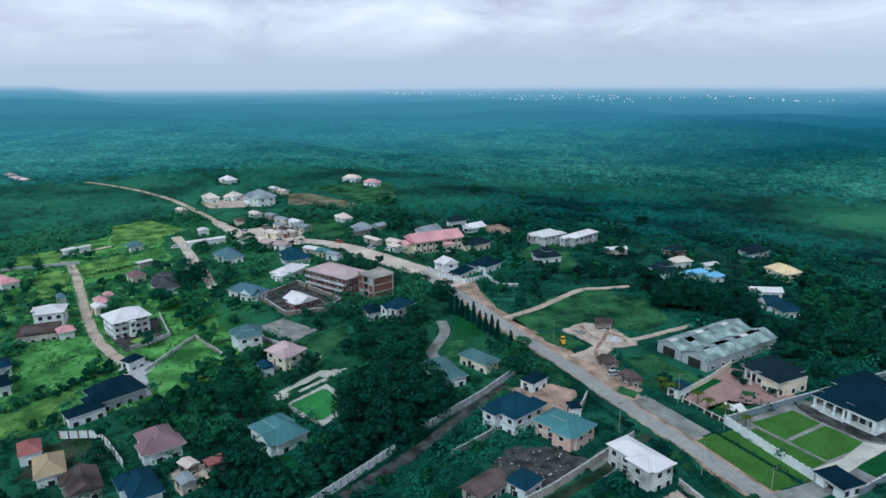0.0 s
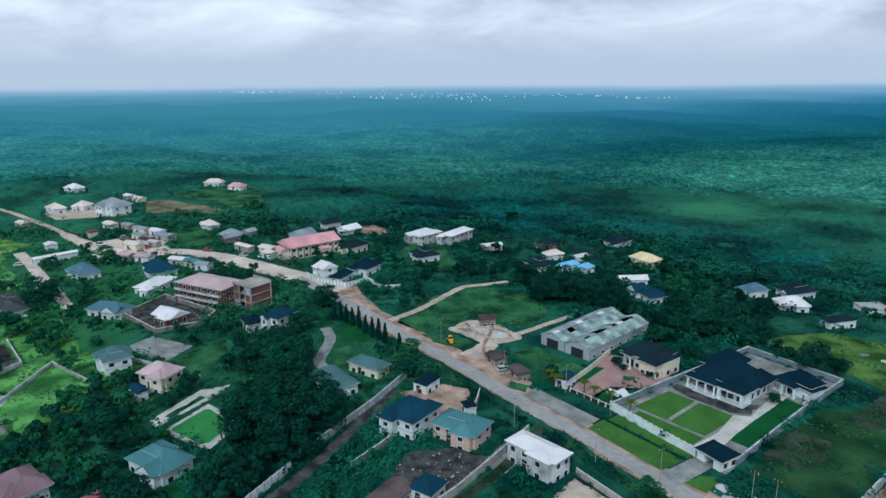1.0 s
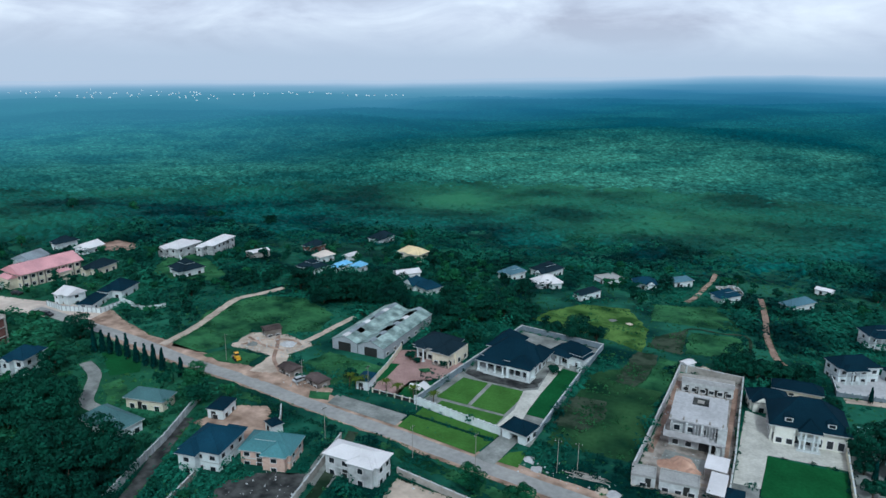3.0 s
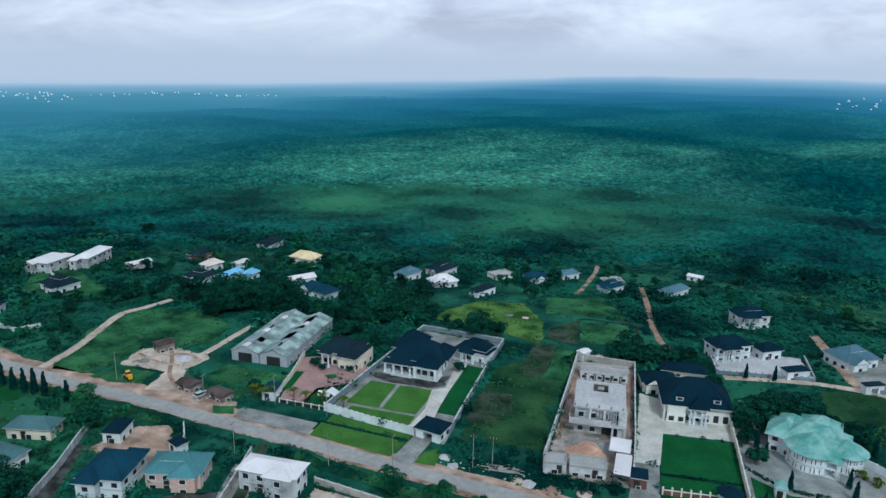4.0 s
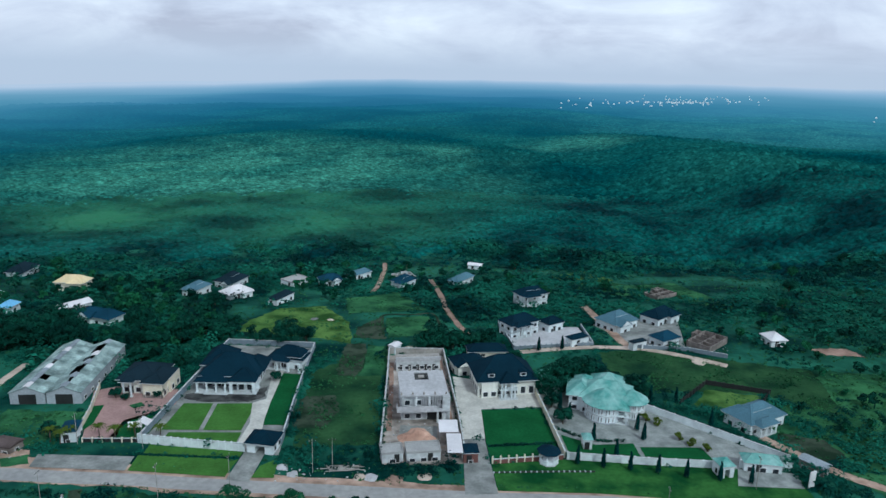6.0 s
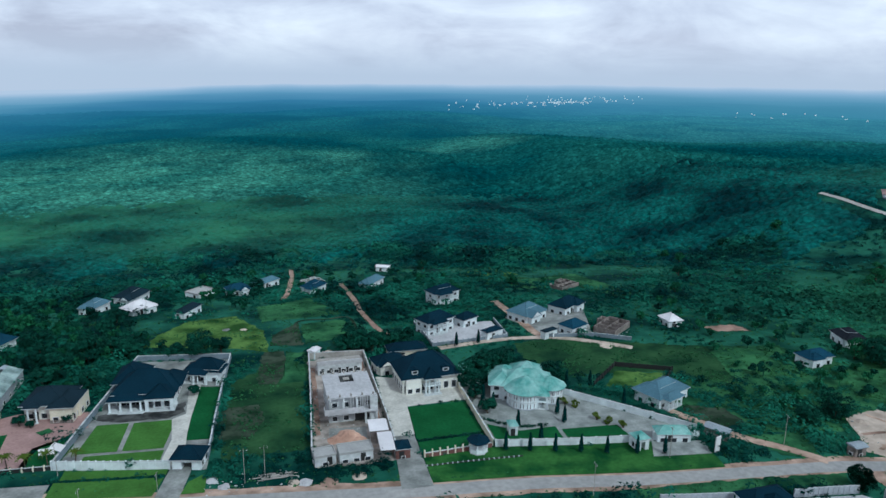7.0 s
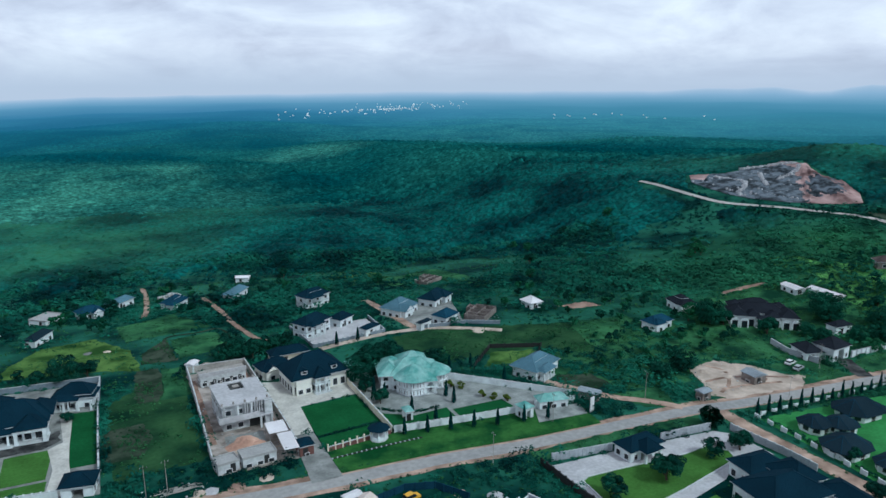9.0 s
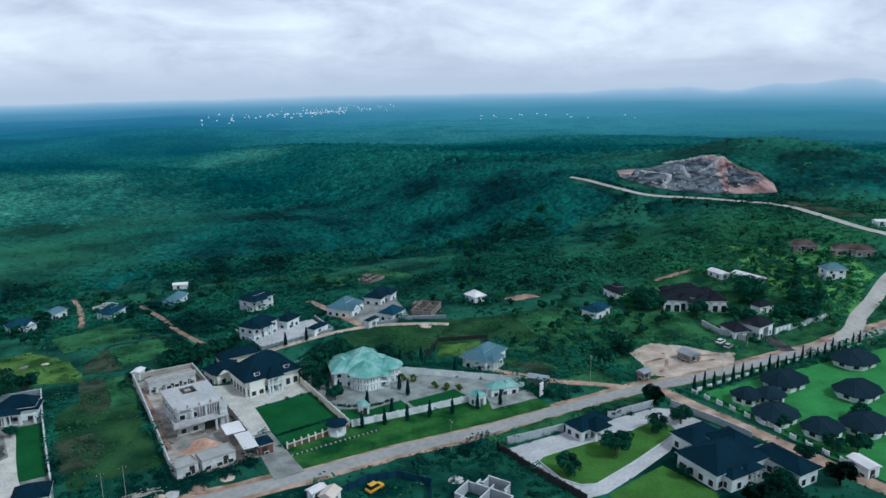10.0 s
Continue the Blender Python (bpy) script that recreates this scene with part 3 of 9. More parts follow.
def house(style, x, y, w, d, rot, eave, roof, wall, storeys=1, label="", category="house", pitch=0.62, front_gable=False):
    """A house or outbuilding. w and d are its eaves' width and depth; style: plain, porch, shed, gate or flat."""
    CLEARED.append(footprint(x, y, w, d, rot))
    PLOTS.append(footprint(x, y, w, d, rot, 2.2))
    names = {"plain": "house", "porch": "house", "shed": "outbuilding", "gate": "gatehouse", "flat": "flat_roofed_building"}
    top = root(names[style], x, y, rot, label, category)
    over = 0.55 if min(w, d) > 5 else 0.3
    bw, bd = w - 2 * over, d - 2 * over
    rm = ROOF[roof]
    if math.hypot(x + 30, y) > 225 and style in ("plain", "porch"):
        eave *= 0.88
    if storeys == 1 and style in ("plain", "porch"):
        eave = min(eave, 2.9)
    apart = 2.8 if math.hypot(x + 30, y) < 240 else 3.6 if math.hypot(x + 30, y) < 330 else 5.5
    if style == "flat":
        block(top, 0, 0, w, d, -1.0, eave - 0.35, WALL[wall], storeys, gap=2.6, h=0.9)
        bm = box(bmesh.new(), -w / 2 - 0.1, -d / 2 - 0.1, eave - 0.35, w / 2 + 0.1, d / 2 + 0.1, eave - 0.1)
        for x0, y0, x1, y1 in ((-w / 2 - 0.1, -d / 2 - 0.1, w / 2 + 0.1, -d / 2 + 0.1), (-w / 2 - 0.1, d / 2 - 0.1, w / 2 + 0.1, d / 2 + 0.1),
                               (-w / 2 - 0.1, -d / 2 + 0.1, -w / 2 + 0.1, d / 2 - 0.1), (w / 2 - 0.1, -d / 2 + 0.1, w / 2 + 0.1, d / 2 - 0.1)):
            box(bm, x0, y0, eave - 0.1, x1, y1, eave + 0.2)
        part("roof_slab", bm, rm, top)
        door(top, w * 0.2, -d / 2)
        return top
    if style == "gate":
        # two lodge rooms with a driveway between them under one roof
        lodge = bw * 0.32
        block(top, -bw / 2 + lodge / 2, 0, lodge, bd, -0.5, eave, WALL[wall], name="lodge", gap=2.4, skip=(1,))
        block(top, bw / 2 - lodge / 2, 0, lodge, bd, -0.5, eave, WALL[wall], name="lodge", gap=2.4, skip=(3,))
        part("lintel", box(bmesh.new(), -bw / 2 + lodge, -bd / 2, eave - 0.7, bw / 2 - lodge, bd / 2, eave - 0.004), WALL[wall], top)
        leaf = part("gate_leaf", box(bmesh.new(), -bw / 2 + lodge, -0.05, 0.1, bw / 2 - lodge, 0.05, eave - 0.8), SHADOWED, top, "dark steel gate leaf")
        for k in range(4):
            gx = -bw / 2 + lodge + (bw - 2 * lodge) * (k + 0.5) / 4
            part("gate_bar", box(bmesh.new(), gx - 0.05, -0.1, 0.15, gx + 0.05, -0.05, eave - 0.85), METAL, leaf)
    else:
        front = 2.2 if style == "porch" else 0.16 * bd if style == "plain" and min(w, d) > 7 else 0.0
        bd, mid = bd - front, front / 2
        block(top, 0, mid, bw, bd, -1.0, eave, WALL[wall], storeys, gap=apart if style != "shed" else apart * 0.9, h=1.3 if style != "shed" else 0.8)
        door(top, -bw * 0.12, mid - bd / 2)
        if style == "plain" and front:
            # a cross wing breaks the front wall and the roof
            ww = bw * 0.44
            wx = bw * (0.22 if (x * 7 + y) % 2 < 1 else -0.22)
            block(top, wx, mid - bd / 2 - front / 2, ww, front, -1.0, eave - 0.02, WALL[wall], storeys, name="wing_wall", skip=(2,))
            shape = gable if front_gable or pitch > 0 and int(abs(x * 3 + y)) % 3 == 0 else hip
            part("wing_roof", shape(bmesh.new(), wx, mid - bd / 2 - front + bd * 0.35, ww, bd * 0.7, eave + 0.01, abs(pitch), over), rm, top)
            if shape is gable:
                bm = bmesh.new()
                yf, rise = mid - bd / 2 - front - over - 0.03, (ww + 2 * over) / 2 * abs(pitch)
                tri = [(wx - ww / 2 + 0.2, eave + 0.16), (wx + ww / 2 - 0.2, eave + 0.16), (wx, eave + rise - 0.15)]
                a, b = [bm.verts.new((px, yf, pz)) for px, pz in tri], [bm.verts.new((px, yf + 0.025, pz)) for px, pz in tri]
                bm.faces.new(a)
                bm.faces.new(b[::-1])
                for i in range(3):
                    bm.faces.new((a[i], b[i], b[(i + 1) % 3], a[(i + 1) % 3]))
                part("pediment", bm, WALL[wall], top)
        if style == "porch":
            px = -bw * 0.16
            for k in range(4):
                column(top, px - 3 + 2 * k, mid - bd / 2 - 1.9, 0, eave)
            part("porch_floor", box(bmesh.new(), px - 3.4, mid - bd / 2 - 2.3, -0.5, px + 3.4, mid - bd / 2, 0.3), COPING, top)
            part("porch_roof", hip(bmesh.new(), px, mid - bd / 2 - 0.6, 6.6, 3.4, eave + 0.02, abs(pitch), 0.4), rm, top)
        if roof == "white" and style == "shed" or style == "shed" and wall == "tin":
            part("roof", gable(bmesh.new(), 0, mid, bw, bd, eave, 0.28, 0.35), rm, top)
        elif pitch < 0:
            part("roof", gable(bmesh.new(), 0, mid, bw, bd, eave, -pitch, over), rm, top)
        else:
            part("roof", hip(bmesh.new(), 0, mid, bw, bd, eave, pitch, over), rm, top)
            small = min(bw, bd)
            if small > 6.2 and style != "shed":
                # a cross hip behind, and on every other house a raised tier along the ridge
                kind = int(abs(x * 5 + y * 3)) % 4
                rise = (small / 2 + over) * pitch
                if kind in (0, 2):
                    sx = -1 if kind else 1
                    part("side_roof", hip(bmesh.new(), sx * bw * 0.27, mid + 0.06 * bd, bw * 0.42, bd * 1.04, eave + 0.02, pitch * 1.04, over), rm, top)
                if kind in (1, 2):
                    long = (bw * 0.5, small * 0.42) if bw >= bd else (small * 0.42, bd * 0.5)
                    part("upper_roof", hip(bmesh.new(), 0, mid, *long, eave + rise * 0.62, pitch, 0.3, 0.14), rm, top)
            if storeys == 2:
                bm = bmesh.new()
                zc = eave / 2 - 0.35
                for x0, y0, x1, y1 in ((-bw / 2 - 0.08, mid - bd / 2 - 0.08, bw / 2 + 0.08, mid - bd / 2 + 0.05), (-bw / 2 - 0.08, mid + bd / 2 - 0.05, bw / 2 + 0.08, mid + bd / 2 + 0.08),
                                       (-bw / 2 - 0.08, mid - bd / 2 + 0.05, -bw / 2 + 0.05, mid + bd / 2 - 0.05), (bw / 2 - 0.05, mid - bd / 2 + 0.05, bw / 2 + 0.08, mid + bd / 2 - 0.05)):
                    box(bm, x0, y0, zc, x1, y1, zc + 0.25)
                part("string_course", bm, COPING, top)
        return top
    part("roof", hip(bmesh.new(), 0, 0, bw, bd, eave, pitch, over), rm, top)
    return top


NATURAL = (GRASS, MEADOW, OLIVEGRASS, SUNGRASS, YELLOWGRASS, DRYGRASS, TANFIELD, SAND, DIRT, CLAY, BLACKTOP, STREET, RUBBLE)
MEADOWS = []     # grassland that carries tufts
HARD = []        # bare or paved ground, along whose edges grass creeps in


def patch(name, pts, mat, label, category="ground", lift=0.06, clear=True, kind="structure", cuts=0):
    """A piece of made ground: a thin slab of earth, turf or paving laid on the land."""
    if mat in NATURAL:
        rng, ragged = random.Random(round(abs(pts[0][0] * 7 + pts[0][1]))), []
        for (x0, y0), (x1, y1) in zip(pts, pts[1:] + pts[:1]):
            n = max(1, int(math.hypot(x1 - x0, y1 - y0) / 1.6))
            for k in range(n):
                j = 0.55 if k else 0.2
                ragged.append((x0 + (x1 - x0) * k / n + rng.uniform(-j, j), y0 + (y1 - y0) * k / n + rng.uniform(-j, j)))
        pts = ragged
    if clear:
        CLEARED.append(list(pts))
    if mat not in (GRASS, MEADOW, OLIVEGRASS, SUNGRASS, YELLOWGRASS, DRYGRASS, LAWN, OLIVE, RESORTLAWN, ROADLAWN, TANFIELD):
        HARD.append((list(pts), mat in NATURAL))
    if mat in (GRASS, MEADOW, OLIVEGRASS, SUNGRASS, YELLOWGRASS, DRYGRASS):
        MEADOWS.append(list(pts))
    bm = bmesh.new()
    area = sum(x0 * y1 - x1 * y0 for (x0, y0), (x1, y1) in zip(pts, pts[1:] + pts[:1]))
    pts = list(pts) if area > 0 else list(pts)[::-1]
    f = bm.faces.new([bm.verts.new((x, y, 0)) for x, y in pts])
    bmesh.ops.triangulate(bm, faces=[f])
    big = max(max(p[0] for p in pts) - min(p[0] for p in pts), max(p[1] for p in pts) - min(p[1] for p in pts))
    for _ in range(2 if max(p[1] for p in pts) > 190 and big > 12 else cuts):
        bmesh.ops.subdivide_edges(bm, edges=bm.edges[:], cuts=1, use_grid_fill=True)
    for v in bm.verts:
        v.co.z = height(v.co.x, v.co.y) + lift
    return tagged(part(name, bm, mat), label, category, kind=kind)


def ribbon(name, pts, width, mat, label, category="road", lift=0.08, steps=6, kind="structure", grow=1.0):
    """A road or path along a smooth line through pts, with a slightly uneven edge."""
    p = [Vector((*q, 0)) for q in pts]
    p = [p[0] * 2 - p[1]] + p + [p[-1] * 2 - p[-2]]
    line = []
    for i in range(1, len(p) - 2):
        for k in range(steps):
            t = k / steps
            line.append(0.5 * ((2 * p[i]) + (p[i + 1] - p[i - 1]) * t + (2 * p[i - 1] - 5 * p[i] + 4 * p[i + 1] - p[i + 2]) * t * t + (3 * p[i] - p[i - 1] - 3 * p[i + 1] + p[i + 2]) * t ** 3))
    line.append(p[-2])
    wide = width if isinstance(width, (tuple, list)) else (width, width)
    rng, loose = random.Random(len(line)), 0.03 if mat in (ASPHALT, GREYPAVE, PALEROAD) else 0.09
    bm, last = bmesh.new(), None
    left, right, edge_l, edge_r = [], [], [], []
    for n, q in enumerate(line):
        along = (line[min(n + 1, len(line) - 1)] - line[max(n - 1, 0)]).normalized()
        side = Vector((-along.y, along.x, 0))
        half = (wide[0] + (wide[1] - wide[0]) * n / (len(line) - 1)) / 2
        row = []
        for s in (-1, -0.33, 0.33, 1):
            v = q + side * half * (s + (rng.uniform(-loose, loose) if abs(s) == 1 else 0))
            row.append(bm.verts.new((v.x, v.y, height(v.x, v.y) + lift)))
        edge_l.append((q + side * half).to_2d()[:])
        edge_r.append((q - side * half).to_2d()[:])
        left.append((q + side * (half + grow)).to_2d()[:])
        right.append((q - side * (half + grow)).to_2d()[:])
        if last:
            for k in range(3):
                bm.faces.new((last[k], last[k + 1], row[k + 1], row[k]))
        last = row
    CLEARED.append([tuple(v) for v in left + right[::-1]])
    HARD.append(([tuple(v) for v in edge_l + edge_r[::-1]], mat in NATURAL or mat is ASPHALT))
    bmesh.ops.recalc_face_normals(bm, faces=bm.faces)
    return tagged(part(name, bm, mat), label, category, kind=kind)


def boundary(name, pts, high, mat, label, thick=0.22, pier=3.2, pier_mat=None, pier_over=0.25, cap=True, category="wall", gaps=()):
    """A compound wall along pts: a panel a run, its coping, and a pier at every few metres."""
    top = root(name, pts[0][0], pts[0][1], 0, label, category)
    ox, oy, oz = top.matrix_basis.translation
    for n, ((x0, y0), (x1, y1)) in enumerate(zip(pts, pts[1:])):
        if n in gaps:
            continue
        length, turn = math.hypot(x1 - x0, y1 - y0), math.degrees(math.atan2(y1 - y0, x1 - x0))
        count = max(1, round(length / pier))
        for k in range(count):
            xa, ya = x0 + (x1 - x0) * k / count, y0 + (y1 - y0) * k / count
            here = pose(xa - ox, ya - oy, height(xa, ya) - oz, 0, 0, turn)
            span = length / count
            bm = box(bmesh.new(), 0.16, -thick / 2, -0.6, span - 0.16, thick / 2, high)
            if cap:
                body = len(bm.faces)
                box(bm, 0.16, -thick / 2 - 0.06, high, span - 0.16, thick / 2 + 0.06, high + 0.1)
                bm.faces.ensure_lookup_table()
                for f in bm.faces[body:]:
                    f.material_index = 1
            p = part("panel", bm, mat, top)
            p.matrix_basis = here
            q = part("pier", box(bmesh.new(), -0.16, -0.2, -0.6, 0.16, 0.2, high + pier_over), pier_mat or mat, top)
            q.matrix_basis = here
    return top


# ---- the ground ----
def ground_sheet():
    rings = [0.0]
    while rings[-1] < 600:
        rings.append(rings[-1] + max(5.0, rings[-1] * 0.014))
    turns = 400
    verts, faces = [], []
    for r in rings:
        for k in range(turns):
            a = 2 * math.pi * k / turns
            verts.append((-30 + r * math.sin(a), r * math.cos(a)))
    v = np.array(verts)
    z = land(v[:, 0], v[:, 1])
    n = len(rings)
    for i in range(n - 1):
        for k in range(turns):
            j = (k + 1) % turns
            faces.append((i * turns + k, (i + 1) * turns + k, (i + 1) * turns + j, i * turns + j))
    me = bpy.data.meshes.new("ground")
    me.from_pydata(np.c_[v, z].tolist(), [], faces)
    me.materials.append(GROUND)
    me.polygons.foreach_set("use_smooth", [True] * len(me.polygons))
    tagged(new("ground", me), "green scrub-covered ground of a wide valley", "ground", kind="structure")
    # the far land out to the horizon
    far = [rings[-1] - 4]
    while far[-1] < 4985:
        far.append(min(4985, far[-1] * 1.035))
    verts = [(-30 + r * math.sin(2 * math.pi * k / 300), r * math.cos(2 * math.pi * k / 300)) for r in far for k in range(300)]
    v = np.array(verts)
    z = land(v[:, 0], v[:, 1])
    z[:300] -= 0.6
    r, az = np.hypot(v[:, 0] + 30, v[:, 1]), np.degrees(np.arctan2(v[:, 0] + 30, v[:, 1]))
    # low blue hills in the east stand on the skyline
    hills = smooth(40, 48, az) * (1 - smooth(120, 140, az)) * smooth(3300, 4600, r)
    z = z + hills * (30 + 22 * np.sin(az / 2.3) + 14 * np.sin(az / 0.9 + 1)) * smooth(38, 62, az)
    z = z + 3 * smooth(3300, 4700, r) * (np.sin(az / 3.1) * np.sin(az / 1.3 + 2) + 0.4 * np.sin(az / 0.5))
    faces = [(i * 300 + k, (i + 1) * 300 + k, (i + 1) * 300 + (k + 1) % 300, i * 300 + (k + 1) % 300) for i in range(len(far) - 1) for k in range(300)]
    me = bpy.data.meshes.new("backdrop")
    me.from_pydata(np.c_[v, z].tolist(), [], faces)
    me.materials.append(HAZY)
    me.polygons.foreach_set("use_smooth", [True] * len(me.polygons))
    tagged(new("backdrop", me), "distant blue-green wooded land fading into haze", "landscape", kind="structure")


ground_sheet()

# ---- roads ----
ribbon("road_verge", [(-232, 152), (-201, 141), (-170, 137), (-145, 135.4), (-129, 132.8), (-118, 131.2), (-108, 129.8), (-91, 127.8), (-82, 125.6), (-50, 121.3), (-18.5, 117.4), (8, 115), (22, 112.9), (37, 110.8), (63, 108.5), (82, 107.2), (100, 103.6), (120, 100.6), (145, 97.4), (170, 93.8), (215, 87)],
       (10.8, 6.0), DIRT, "brown laterite shoulders of the main road", "road", 0.05)
ribbon("road", [(-250, 144), (-201, 140), (-170, 135.4), (-145, 133.2), (-129, 130.6), (-118, 129.2), (-108, 127.9), (-91, 126.2), (-82, 124.7), (-50, 120.8), (-18.5, 117.1), (8, 114.7), (22, 112.6), (37, 110.5), (63, 108.2), (82, 106.4), (100, 102.8), (120, 99.6), (145, 96.4), (170, 92.8), (215, 86)],
       (4.8, 4.2), ASPHALT, "worn grey two-lane asphalt road", "road", 0.10)
ribbon("road_verge", [(112, 103.4), (130, 101.2), (145, 99.3), (165, 96.6), (185, 94.0), (215, 89)], (2.5, 5.5), DIRT, "tan earth shoulder of the main road", "road", 0.07)
ribbon("dirt_square", [(-225, 150), (-251, 145), (-273, 141), (-292, 138), (-309, 133), (-325, 124), (-341, 110), (-356, 101), (-372, 98.5), (-397, 97)], (13, 6), STREET, "broad pale dirt street of the town", "road", 0.07)
ribbon("dirt_road", [(-390, 97.5), (-420, 96), (-452, 94), (-488, 90), (-530, 80), (-560, 71), (-608, 54), (-646, 34), (-694, 20)], (4.2, 2.6), SAND, "pale dirt road leaving the town", "road", 0.09)
ribbon("side_street", [(-372.9, 70.6), (-364.6, 70.2), (-324.5, 67.9), (-291.0, 65.7), (-274.8, 64.0)], (5.4, 4.0), STREET, "pale dirt side street", "road", 0.09)
ribbon("side_street", [(-350, 19.5), (-322, 19.5), (-292, 18.5), (-264, 17.5), (-239, 18.7), (-219, 22.5)], 3.6, SAND, "winding tan dirt lane", "road", 0.09)
ribbon("side_street", [(-350, 19.5), (-362, 12), (-372, 40)], 3.0, SAND, "narrow tan dirt lane", "road", 0.085)
ribbon("branch_road", [(168, 94), (181, 96.2), (196, 101.5), (214, 105.5), (233, 110.7), (250, 113), (268, 115), (280, 121), (281, 134), (281, 148.6), (289, 171.6), (295.5, 191), (294, 210), (287, 235), (271, 262), (267.5, 281.7), (268.5, 307), (275, 341)], (6.4, 2.6), PALEROAD, "pale branch road climbing to the quarry", "road", 0.32)
patch("cutting", [(292, 160), (300, 196), (306, 205), (311, 190), (303, 150)], DRYGRASS, "bare brown road cutting", "bank", 0.4)
patch("grass_slope", [(196, 112), (205, 160), (232, 168), (252, 140), (236, 116)], MEADOW, "bright green grassy slope", "grass", 0.1, clear=False, cuts=3)
ribbon("lane", [(88, 106), (89.2, 99), (88.8, 91), (89, 78), (89.2, 65), (89.3, 53.8), (89.3, 40), (89, 20)], 4.6, DIRT, "sandy lane beside the resort hedge", "road", 0.09)
ribbon("lane", [(-121, 50), (-127, 68.8), (-133, 83), (-139, 96), (-145, 110)], 3.4, BLACKTOP, "dark earth lane behind a wall", "road", 0.08)
ribbon("path", [(-186, 141), (-187, 154.6), (-190.3, 168.7), (-193.8, 184.5), (-190, 193), (-186.6, 203)], 3.0, SAND, "pale dirt path across the meadow", "path", 0.09)
ribbon("path", [(-150, 150), (-147, 167), (-146, 180), (-145, 189)], 2.4, SAND, "pale dirt path to a field", "path", 0.09)
ribbon("path", [(-17.7, 296), (-15.3, 262), (-14.6, 242), (-11.5, 220), (-8, 212)], 2.2, CLAY, "red earth track", "path", 0.09)
ribbon("path", [(-38.8, 345), (-39, 321), (-41.5, 282), (-44, 268)], 2.2, DIRT, "pale dirt track", "path", 0.09)
ribbon("path", [(40, 246), (41.6, 224), (42.5, 204), (45, 199.5)], 3.4, DIRT, "brown dirt track between compounds", "path", 0.09)
ribbon("path", [(6, 196), (26, 199.5), (45, 198.5), (58, 192.5), (70, 184)], 3.0, SAND, "pale dirt lane along a compound wall", "path", 0.10)
ribbon("path", [(58, 140), (68, 124), (76, 116), (82, 108.6)], 3.0, DIRT, "short dirt drive to the road", "path", 0.15)
ribbon("drive", [(-196, 121), (-187, 117), (-180, 110), (-174, 104), (-166, 103)], 3.6, GREYPAVE, "curved grey paved drive", "drive", 0.10)
ribbon("drive", [(-104, 123), (-101, 112), (-98, 100), (-96.5, 87), (-95, 75)], 2.6, DRYGRASS, "grassy lane between two walls", "path", 0.09)
ribbon("drive", [(154, 111), (150, 104), (147, 98.6)], 5, BLACKTOP, "grey drive up to an arched gatehouse", "drive", 0.16)

# ---- lawns, yards and fields ----
patch("grassland", [(-362, -12), (-366, 60), (-300, 62), (-262, 60), (-235, 55), (-205, 66), (-190, 40), (-186, -12)], MEADOW, "bright rough grassland round the western houses", "grass", 0.035, clear=False)
patch("grassland", [(118, 128), (150, 176), (196, 178), (236, 160), (226, 128), (196, 116), (140, 116)], GRASS, "bright rough grassland round a mansion", "grass", 0.06, clear=False, cuts=3)
patch("grassland", [(60, 145), (76, 124), (98, 120), (120, 132), (140, 150), (120, 175), (92, 182), (76, 168)], GRASS, "rough grassland beside the road", "grass", 0.03, clear=False)
patch("yard", [(-97, 142.8), (-89, 203.5), (-61, 200), (-63, 135.5)], GREYPAVE, "grey paved villa yard", "yard", 0.04)
patch("lawn", [(-92.0, 162.4), (-84.2, 162.2), (-84.5, 147.9), (-93.8, 148.3)], OLIVE, "square of mown olive-green lawn", "lawn", 0.12)
patch("lawn", [(-83.0, 162.0), (-72.6, 161.9), (-73.9, 147.4), (-83.4, 147.8)], OLIVE, "square of mown olive-green lawn", "lawn", 0.12)
patch("lawn", [(-91.5, 147.0), (-73.6, 146.4), (-74.1, 139.8), (-92, 142.4)], OLIVE, "strip of mown olive-green lawn", "lawn", 0.12)
patch("lawn", [(-69.2, 181.1), (-62.4, 180), (-63.4, 149.7), (-70.3, 150.1)], LAWN, "long bright green side lawn", "lawn", 0.12)
patch("lawn", [(-95.6, 130), (-95.4, 136.4), (-72.0, 134.0), (-73.5, 126.8)], OLIVE, "mown roadside lawn", "lawn", 0.16)
patch("lawn", [(-94.4, 137.2), (-94.2, 141.2), (-71.5, 137.3), (-71.8, 134.8)], OLIVE, "narrow mown lawn below a wall", "lawn", 0.16)
patch("lawn", [(-66.5, 131), (-62.7, 134.1), (-62.6, 126), (-67.6, 126.3)], OLIVE, "small mown verge beside a drive", "lawn", 0.16)
patch("drive", [(-71, 138), (-66.2, 136.5), (-67.8, 124.6), (-73, 125.6)], GREYPAVE, "grey paved drive down to the road", "drive", 0.18)
patch("apron", [(-118.3, 137.6), (-96, 135.9), (-96.2, 130), (-117.9, 132.2)], GREYPAVE, "mossy grey roadside apron", "apron", 0.16)
patch("lawn", [(-103.2, 144.5), (-104, 149), (-102.9, 153.2), (-97.1, 156.5), (-95.2, 153.5), (-96.6, 143.6)], LAWN, "curved front lawn", "lawn", 0.12)
patch("court", [(-118.5, 170.5), (-113.1, 173), (-95, 171), (-94, 161.9), (-99, 157.4), (-104.6, 153.5), (-105, 142.9), (-111, 143.6)], PINKPAVE, "pink interlocking paved court", "court", 0.08)
patch("lawn", [(-116, 161), (-112.5, 162), (-111.5, 152), (-113, 147), (-116, 149)], LAWN, "narrow lawn beside a pink court", "lawn", 0.12)
